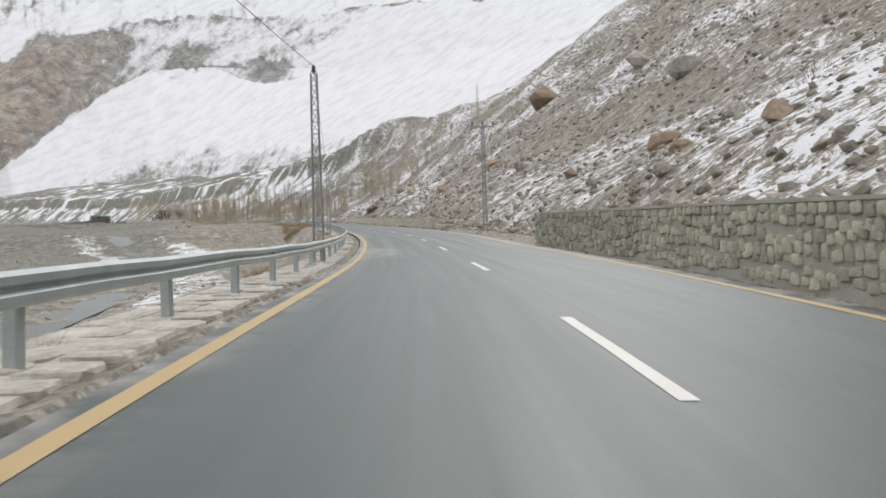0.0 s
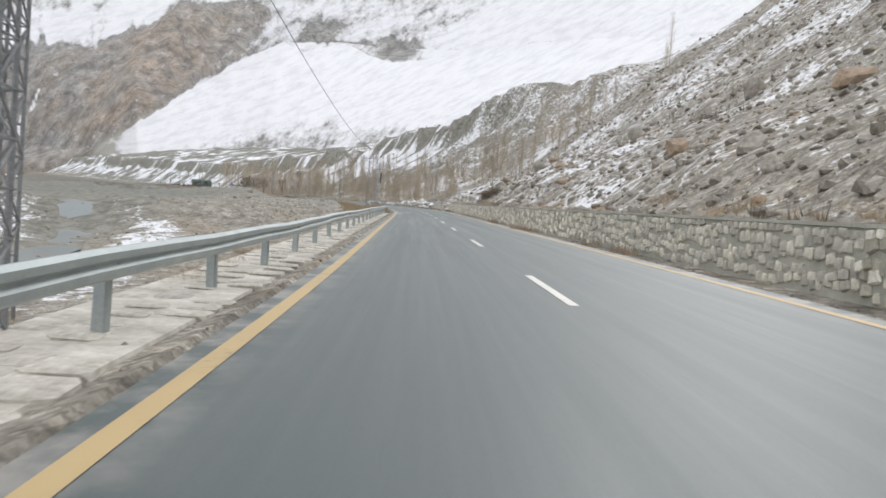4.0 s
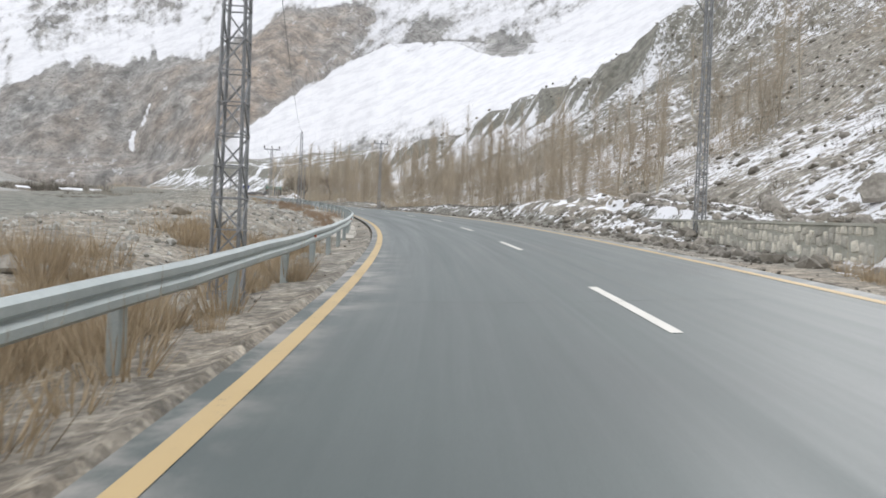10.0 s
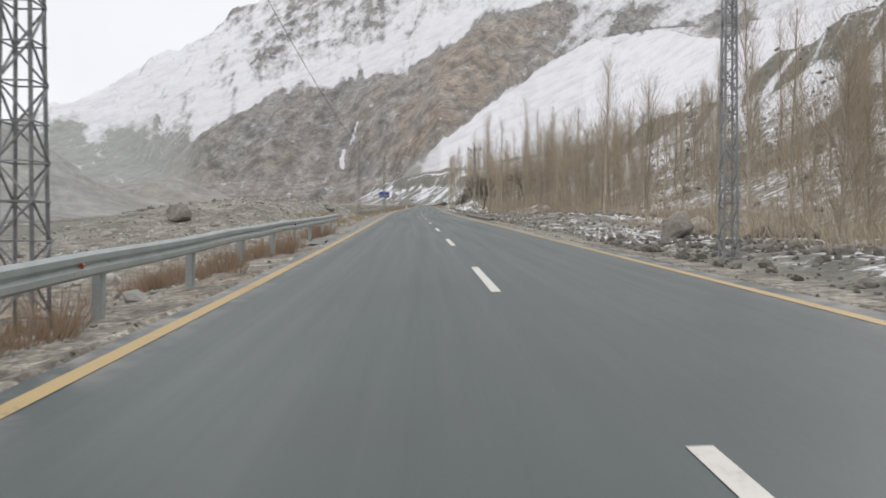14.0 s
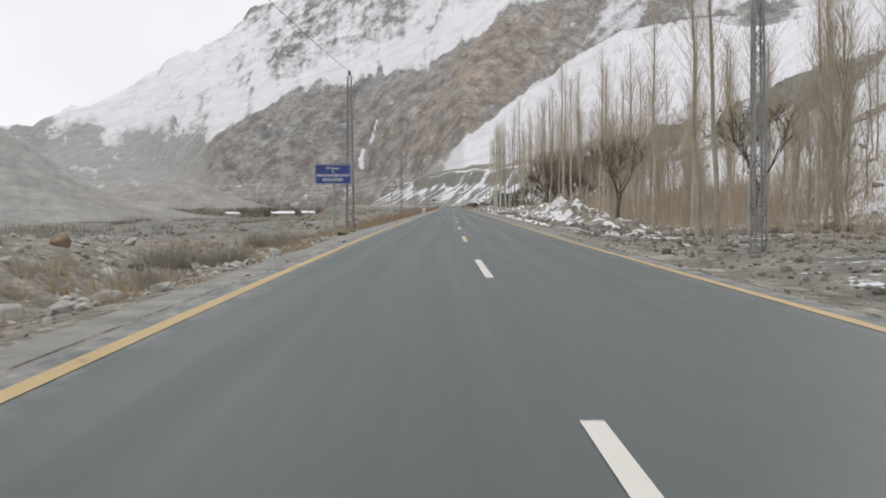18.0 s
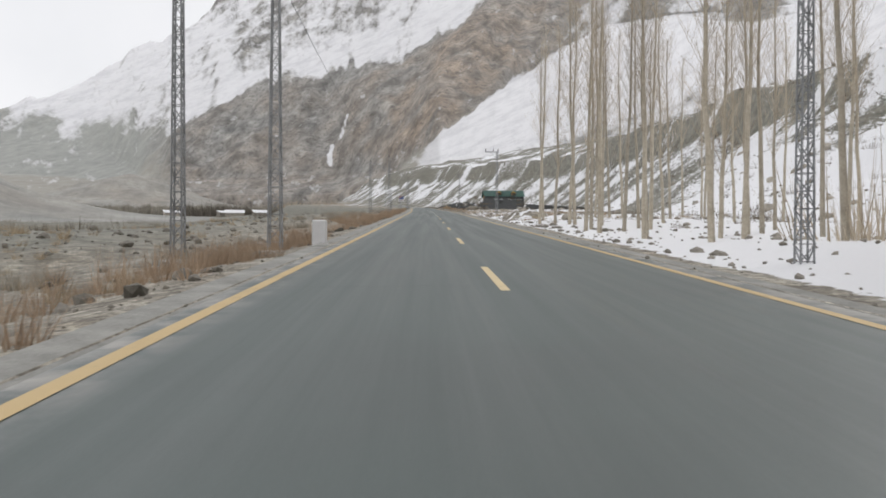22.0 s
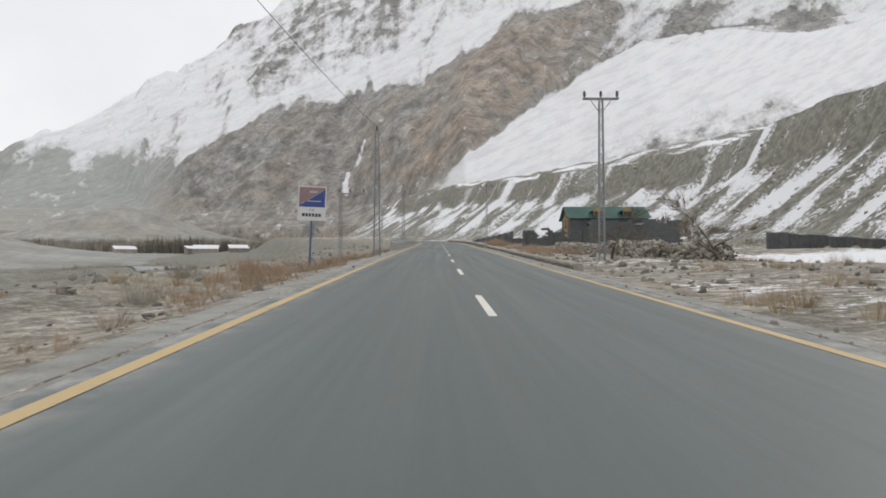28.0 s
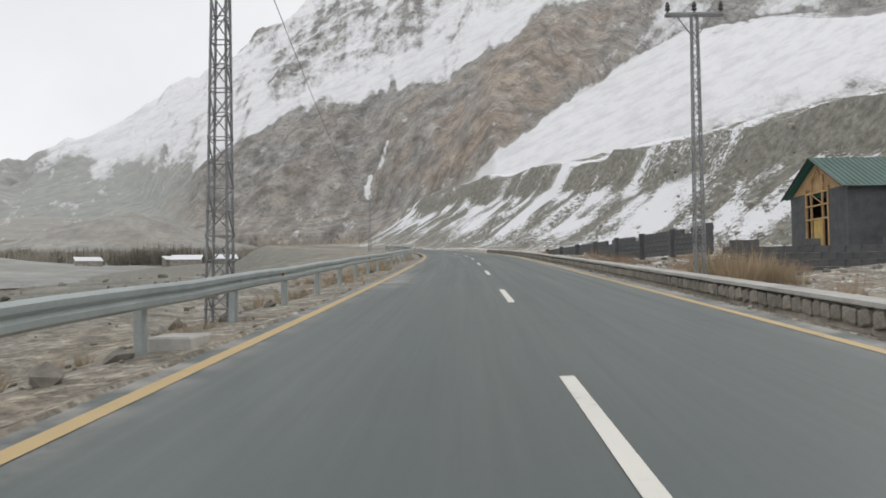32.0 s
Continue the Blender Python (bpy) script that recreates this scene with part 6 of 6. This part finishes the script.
def broad_tree_meshes(height, seed, spread=0.55):
    r = random.Random(seed)
    tv, tf, cv, cf = [], [], [], []

    def grow(p, d, ln, rad, depth):
        pts, radii = [p.copy()], [rad]
        q = p.copy()
        for i in range(4):
            d = (d + Vector((r.gauss(0, 0.16), r.gauss(0, 0.16), r.gauss(0.03, 0.08)))).normalized()
            q = q + d * ln / 4
            pts.append(q.copy())
            radii.append(rad * (1 - 0.13 * (i + 1)))
        limb(tv, tf, pts, radii, 6 if depth < 2 else 4)
        if depth == 3:
            for k in range(16):
                a = pts[r.randrange(1, 5)]
                twig(cv, cf, a, a + (d + Vector((r.gauss(0, 0.6), r.gauss(0, 0.6), r.gauss(0.25, 0.4)))) * ln * r.uniform(0.4, 0.95), 0.013)
            return
        for k in range(3 if depth else 4):
            nd = (d + Vector((r.gauss(0, spread), r.gauss(0, spread), r.uniform(-0.1, 0.35)))).normalized()
            grow(pts[r.choice((2, 3, 4, 4))], nd, ln * r.uniform(0.6, 0.8), radii[-1] * 0.72, depth + 1)
    grow(Vector((0, 0, -0.4)), Vector((0.05, 0.02, 1)), height * 0.34, height * 0.026, 0)
    return mesh_of("trunk", tv, tf, DARK_BARK, True), mesh_of("crown", cv, cf, GREY_TWIG)


BROAD = [broad_tree_meshes(9.0, 21), broad_tree_meshes(7.0, 34, 0.75), broad_tree_meshes(5.2, 55, 0.85)]
for s, d, kind, k in ((464.5, 11.6, 0, 0.95), (514, 13.2, 0, 1.1), (506, 12.2, 1, 1.0), (499, 14, 1, 1.1), (712.5, 15.2, 2, 1.1), (716.5, 9.8, 2, 0.85), (776, 30, 1, 0.9), (520, 10.4, 2, 0.9), (668, 60, 1, 1.0), (690, 66, 1, 1.1), (455, 18, 0, 1.1), (495, 18, 0, 1.2), (526, 12.5, 1, 1.1), (508, 15.5, 0, 1.2), (511, 11.5, 1, 1.2), (516, 18, 0, 1.2), (523, 16.5, 1, 1.4), (503, 13, 1, 1.3), (519, 14, 0, 1.2), (529, 17, 0, 1.1), (506, 21, 0, 1.2), (518, 22, 0, 1.2), (512, 24, 0, 1.3), (525, 21, 1, 1.4), (770, 33, 2, 1.0)):
    t = thing("broad_tree", "dark leafless tree with spreading branches", "tree", place(s, d, 0, s * 37 % 360), "dark bare trees")
    t.scale = (k, k, k)
    part("trunk", BROAD[kind][0], None, t)
    part("crown", BROAD[kind][1], None, t, "grey-brown twigs")


# a pale fallen trunk leaning in the grove
log_v, log_f = [], []
x0, y0 = spot(529, 16.0)
x1, y1 = spot(531, 14.2)
low, high = Vector((float(x0), float(y0), float(ground(529, 16.0)) - 0.1)), Vector((float(x1), float(y1), float(ground(531, 14.2)) + 4.8))
limb(log_v, log_f, [low.lerp(high, t) + Vector((0, 0, 0.12 * math.sin(t * 5))) for t in np.linspace(0, 1, 7)], [0.15 - 0.09 * t for t in np.linspace(0, 1, 7)], 8)
fallen = thing("leaning_trunk", "pale bare trunk leaning among the grove's trees", "trunk", Matrix.Identity(4))
part("trunk", mesh_of("trunk", log_v, log_f, SLAB, True), None, fallen)


# ---- dry grass and scrub ----
def scatter_tufts(name, count, pick, height, seed, material, label, blades=64, wide=0.55, thick=0.008, upright=0.0):
    g = np.random.default_rng(seed)
    s, d = pick(g, count)
    x, y = spot(s, d)
    z = ground(s, d)
    k = height[0] + (height[1] - height[0]) * g.random(count) ** 1.6
    n = count * blades
    X, Y, Z, K = [np.repeat(v, blades) for v in (x, y, z, k)]
    ang = g.uniform(0, 6.283, n)
    rad = np.sqrt(g.random(n)) * wide * K * 0.5
    bx, by = X + np.cos(ang) * rad, Y + np.sin(ang) * rad
    lean = g.uniform(0.0, 0.95, n) * (1 - upright)
    tip = K * g.uniform(0.35, 1.0, n) * (1 - 0.45 * lean)
    tx, ty = bx + np.cos(ang) * lean * tip + g.normal(0, 0.1, n) * tip, by + np.sin(ang) * lean * tip + g.normal(0, 0.1, n) * tip
    side = g.uniform(0, 6.283, n)
    w = thick * (0.6 + 0.8 * g.random(n)) * np.maximum(K, 0.5)
    v = np.empty((n, 3, 3))
    v[:, 0] = np.stack([bx - np.cos(side) * w, by - np.sin(side) * w, Z - 0.05], 1)
    v[:, 1] = np.stack([bx + np.cos(side) * w, by + np.sin(side) * w, Z - 0.05], 1)
    v[:, 2] = np.stack([tx, ty, Z + tip], 1)
    f = np.arange(n * 3).reshape(-1, 3).tolist()
    return tagged(new(name, mesh_of(name, v.reshape(-1, 3), f, material)), label, "dry grass", kind="stuff")


def patches(s0, s1, d0, d1, spots, spread, seed):
    """Clumped places."""
    def pick(g, n):
        cs, cd = g.uniform(s0, s1, spots), g.uniform(d0, d1, spots)
        i = g.integers(0, spots, n)
        return cs[i] + g.normal(0, spread, n), np.clip(cd[i] + g.normal(0, spread * 0.5, n), min(d0, d1) - 0.5, max(d0, d1) + 0.5)
    return pick


scatter_tufts("dry_grass", 1300, patches(182, 250, -11.5, -5.6, 60, 1.2, 1), (0.4, 1.5), 21, STRAW, "orange-brown dry grass tufts behind the rail")
scatter_tufts("dry_grass", 160, patches(-10, 185, -7.0, -5.6, 40, 0.5, 1), (0.2, 0.6), 22, STRAW, "small dry grass tufts on the wall top")
scatter_tufts("dry_grass", 420, patches(275, 362, -7.2, -5.2, 44, 0.7, 1), (0.4, 1.0), 23, RUST_STRAW, "rusty dry grass under the rail")
scatter_tufts("dry_grass", 420, patches(355, 470, -10, -5.6, 60, 1.1, 1), (0.25, 0.8), 24, STRAW, "dry grass tufts on the stony verge")
scatter_tufts("dry_grass", 1200, patches(470, 720, -9.5, -5.8, 150, 1.1, 1), (0.25, 1.15), 25, RUST_STRAW, "thick rusty dry grass along the verge")
scatter_tufts("dry_grass", 700, patches(470, 700, -30, -8, 110, 2.2, 1), (0.3, 0.9), 26, STRAW, "straw-coloured scrub on the river flat")
scatter_tufts("dry_grass", 420, patches(720, 850, -9, -5.4, 60, 1.0, 1), (0.3, 0.8), 27, STRAW, "dry grass under the rail and poles")
scatter_tufts("dry_grass", 260, patches(100, 240, 5.6, 9.5, 36, 0.8, 1), (0.3, 0.8), 28, STRAW, "dry grass on top of the stone wall")
scatter_tufts("dry_grass", 60, patches(75, 225, 4.4, 4.9, 10, 0.6, 1), (0.3, 0.8), 29, RUST_STRAW, "dry tufts at the wall's foot")
scatter_tufts("dry_grass", 800, patches(728, 850, 6.6, 17, 52, 1.1, 1), (0.25, 1.15), 30, RUST_STRAW, "rusty scrub before the yard walls")
scatter_tufts("dry_grass", 420, patches(575, 720, 5.6, 26, 60, 1.0, 1), (0.3, 0.9), 31, STRAW, "straw tufts poking through the snow")
scatter_tufts("dry_grass", 1800, patches(-10, 240, 6.5, 55, 500, 1.4, 1), (0.2, 0.7), 39, STRAW, "brown grass tussocks between the hillside stones", 44)
scatter_tufts("thorn_scrub", 1500, patches(-10, 330, 7, 70, 420, 1.1, 1), (0.35, 1.1), 32, THORN, "dark thorn bushes dotted over the hillside", 34, 1.3, 0.014, 0.25)
scatter_rocks("bench_stones", 2000, uniform(470, 950, 30, 130, 1.0), (0.4, 2.2), 14, ROCK, "stones strewn over the grey bench slope")
scatter_tufts("thorn_scrub", 1500, patches(520, 950, 26, 130, 420, 2.5, 1), (0.5, 1.8), 33, THORN, "dark thorn bushes on the far bank", 34, 1.3, 0.014, 0.25)
scatter_tufts("thorn_scrub", 1400, patches(480, 1000, -200, -30, 260, 5.0, 1), (0.8, 3.2), 37, HAZED_TWIG, "brown bare scrub and hedges over the river flat", 60, 1.6, 0.009, 0.15)
scatter_tufts("thorn_scrub", 500, patches(560, 665, 5.8, 30, 140, 0.6, 1), (0.25, 0.8), 38, THORN, "small dark shrubs poking through the snow", 34, 1.3, 0.010, 0.25)
scatter_tufts("thorn_scrub", 70, patches(206, 212, 9.6, 11.8, 5, 0.8, 1), (0.7, 1.7), 34, THORN, "big dark thorn bush above the wall", 70, 1.7, 0.008, 0.1)
scatter_tufts("dry_grass", 420, patches(160, 222, 6.0, 8.2, 40, 1.3, 1), (0.25, 0.6), 43, RUST_STRAW, "low rusty grass along the wall top", 60, 1.6, 0.008, 0.15)
scatter_tufts("dry_grass", 60, patches(794, 799, 8.0, 9.8, 4, 0.6, 1), (0.9, 1.9), 44, STRAW, "tall golden dry bush before the house")
scatter_tufts("thorn_scrub", 300, patches(455, 735, -13, -7.0, 60, 0.5, 1), (0.5, 1.25), 46, HAZED_TWIG, "soft rounded brown bushes on the stony flat", 120, 0.7, 0.005, 0.0)
scatter_tufts("thorn_scrub", 60, patches(405, 450, -11.5, -7.0, 9, 0.5, 1), (0.6, 1.25), 45, HAZED_TWIG, "soft grey-brown bushes on the rubble verge", 160, 0.7, 0.004, 0.0)
scatter_tufts("thorn_scrub", 420, patches(420, 640, -60, -18, 90, 2.0, 1), (0.4, 1.3), 35, THORN, "brown scrub on the river flat", 30, 1.3, 0.015, 0.3)
scatter_tufts("undergrowth", 2100, patches(290, 505, 12, 44, 420, 2.4, 1), (0.7, 3.0), 36, TWIG, "brown leafless undergrowth between the poplars", 50, 1.5, 0.006, 0.2)


scatter_tufts("undergrowth", 900, patches(468, 535, 13, 38, 160, 2.2, 1), (1.2, 5.0), 41, TWIG, "brown leafless thicket behind the roadside poplars", 60, 1.2, 0.006, 0.3)


# ---- far woods up the valley ----
def far_woods(seed, count, az0, az1, r0, r1, height, material, label):
    g = np.random.default_rng(seed)
    a = np.radians(g.uniform(az0, az1, count))
    r = g.uniform(r0, r1, count)
    x, y = C0[0] - r * np.sin(a), C0[1] + r * np.cos(a)
    z = RISE * along(x, y) - 10.8
    blades = 40
    n = count * blades
    X, Y, Z = [np.repeat(v, blades) for v in (x, y, z)]
    K = np.repeat(height * (0.35 + 0.95 * g.uniform(0, 1, count) ** 2), blades)
    bx, by = X + g.normal(0, 1, n) * K * 0.35, Y + g.normal(0, 1, n) * K * 0.35
    side = g.uniform(0, 6.283, n)
    v = np.empty((n, 3, 3))
    v[:, 0] = np.stack([bx - np.cos(side) * 0.3, by - np.sin(side) * 0.3, Z], 1)
    v[:, 1] = np.stack([bx + np.cos(side) * 0.3, by + np.sin(side) * 0.3, Z], 1)
    v[:, 2] = np.stack([bx + g.normal(0, 1, n), by + g.normal(0, 1, n), Z + K * g.uniform(0.6, 1.1, n) + 2], 1)
    f = np.arange(n * 3).reshape(-1, 3).tolist()
    return tagged(new("far_woods", mesh_of("far_woods", v.reshape(-1, 3), f, material)), label, "woods", kind="stuff")


far_woods(61, 220, 28, 37.5, 640, 1000, 13, TWIG, "brown leafless woods far up the valley")
far_woods(62, 150, 38, 54, 760, 1400, 8, HAZED_TWIG, "dark scrub on the far valley fields")
far_woods(64, 420, 33.5, 53, 800, 1500, 9, HAZED_TWIG, "grey-brown woods and hedges below the far cliffs")
far_woods(66, 60, 36.0, 45, 735, 830, 11, DARK_TWIG, "dark bare trees round the farm sheds")
far_woods(67, 200, 33, 60, 760, 1300, 9, DARK_TWIG, "brown orchards and hedges over the valley fields")
far_woods(63, 120, 27.5, 31, 420, 640, 7, TWIG, "bare orchard trees beside the far bend")


# ---- pieces: walls, parapet and kerbs, last of all ----
stone_wall("wall_hillside_lower", -78, 41.2, ([-78, 0, 41], [4.75, 4.8, 4.85]), ([-78, 41], [1.5, 1.45]), 16, "mortared grey-green rubble stone retaining wall", WALL_STONES)
stone_wall("wall_hillside_upper", 92.4, 230, ([92, 180, 215, 230], [5.4, 5.3, 5.9, 7.4]), ([92, 96, 180, 225, 230], [1.1, 1.25, 1.3, 1.25, 0.8]), 108, "long mortared rubble stone retaining wall", PALE_STONES)
stone_wall("wall_hillside_end", 237, 263, ([237, 263], [7.6, 8.2]), ([237, 263], [0.95, 0.55]), 240, "short low rubble stone wall", PALE_STONES)


def parapet(s0, s1, d0, d1, seed, label):
    """Flat pale stones on the outer edge of the road bench."""
    rnd = random.Random(seed)
    n = int((s1 - s0) / 2) + 1
    verts = []
    for s in np.linspace(s0, s1, n):
        for a, z in ((d1 - 0.25, -2.2), (d1, -0.035), (d0, -0.045), (d0 + 0.15, -0.5)):
            x, y = spot(s, a)
            verts.append((float(x), float(y), road_level(s, -5) + z))
    base = tagged(new("pavement_parapet", mesh_of("pavement_parapet", verts, list(grid_faces(n, 4)) + [(0, 1, 2, 3), (4 * n - 1, 4 * n - 2, 4 * n - 3, 4 * n - 4)], SLAB)), label, "parapet", kind="structure")
    bits, k = [], 0
    for row, (a, b) in enumerate(((d0 + 0.05, d0 - 0.45), (d0 - 0.5, d0 - 0.95), (d0 - 1.0, d1))):
        s = s0 + rnd.uniform(0, 0.5)
        while s < s1 - 0.5:
            w = rnd.uniform(0.5, 1.15)
            i = rnd.randrange(8)
            x, y = spot(s + w / 2, (a + b) / 2 + rnd.uniform(-0.05, 0.05))
            m = pose(float(x), float(y), road_level(s, -5) - 0.075 + rnd.uniform(-0.02, 0.015), rnd.uniform(-2, 2), rnd.uniform(-2, 2), heading(s) + 90 + rnd.uniform(-5, 5)) @ Matrix.Diagonal((w, abs(b - a) * rnd.uniform(0.95, 1.12), 0.15, 1))
            if rnd.random() < 0.86:
                if k < 300 and s < 105:
                    ob = part("slab", SLABS[i], None, base, "", m)
                    k += 1
                else:
                    v, f = STONE_V[i]
                    mm = np.array(m)
                    bits.append((v @ mm[:3, :3].T + mm[:3, 3], f))
            s += w + 0.03
    tagged(part("stonework", joined("stonework", bits, SLAB), None, base), kind="stuff")


SLABS = stone_meshes("slab", 8)
for me in SLABS:
    me.materials.append(SLAB)
parapet(4, 176, -4.75, -6.25, 3, "pale weathered stone parapet bench along the road's edge")
parapet(252, 318, -5.0, -6.1, 4, "pale stone slabs under the guard rail")


KERB_STONES = stone_meshes("stone", 8)
for me in KERB_STONES:
    me.materials.append(ROCK)


def kerb(s0, s1, d, h, label, seed, cap=0.0):
    rnd = random.Random(seed)
    n = int((s1 - s0) / 2) + 1
    verts = []
    for s in np.linspace(s0, s1, n):
        for a, z in ((0.0, -0.4), (0.06, h), (0.42, h), (0.5, -0.4)):
            x, y = spot(s, d + a)
            verts.append((float(x), float(y), road_level(s, 5) + z))
    k = tagged(new("kerb", mesh_of("kerb", verts, list(grid_faces(n, 4)) + [(0, 1, 2, 3), (4 * n - 1, 4 * n - 2, 4 * n - 3, 4 * n - 4)], ROCK)), label, "kerb", kind="structure")
    s, c = s0, 0
    bits = []
    while s < s1:
        w = rnd.uniform(0.22, 0.42)
        x, y = spot(s + w / 2, d + 0.03)
        i = rnd.randrange(8)
        m = pose(float(x), float(y), road_level(s, 5) + h * 0.45, 0, rnd.uniform(-14, 14), heading(s) + 90) @ Matrix.Diagonal((w, 0.16, h * 0.85, 1))
        if c < 300:
            part("stone", KERB_STONES[i], None, k, "", m)
        c += 1
        s += w + 0.05
    if cap:
        verts = []
        for s in np.linspace(s0, s1, n):
            for a, z in ((-0.07, h), (-0.07, h + cap), (0.46, h + cap), (0.46, h)):
                x, y = spot(s, d + a)
                verts.append((float(x), float(y), road_level(s, 5) + z + 0.004))
        part("cap", mesh_of("cap", verts, list(grid_faces(n, 4)) + [(0, 1, 2, 3), (4 * n - 1, 4 * n - 2, 4 * n - 3, 4 * n - 4)], CONCRETE), None, k, "pale concrete cap")
    return k


kerb(703, 764, 5.1, 0.17, "low mortared stone kerb of rough dark stones", 8)
kerb(764, 866, 4.75, 0.30, "low stone-faced drain wall with pale concrete cap", 18, 0.07)
kerb(378, 404, 5.2, 0.10, "low stone drain edge beside the road", 9)
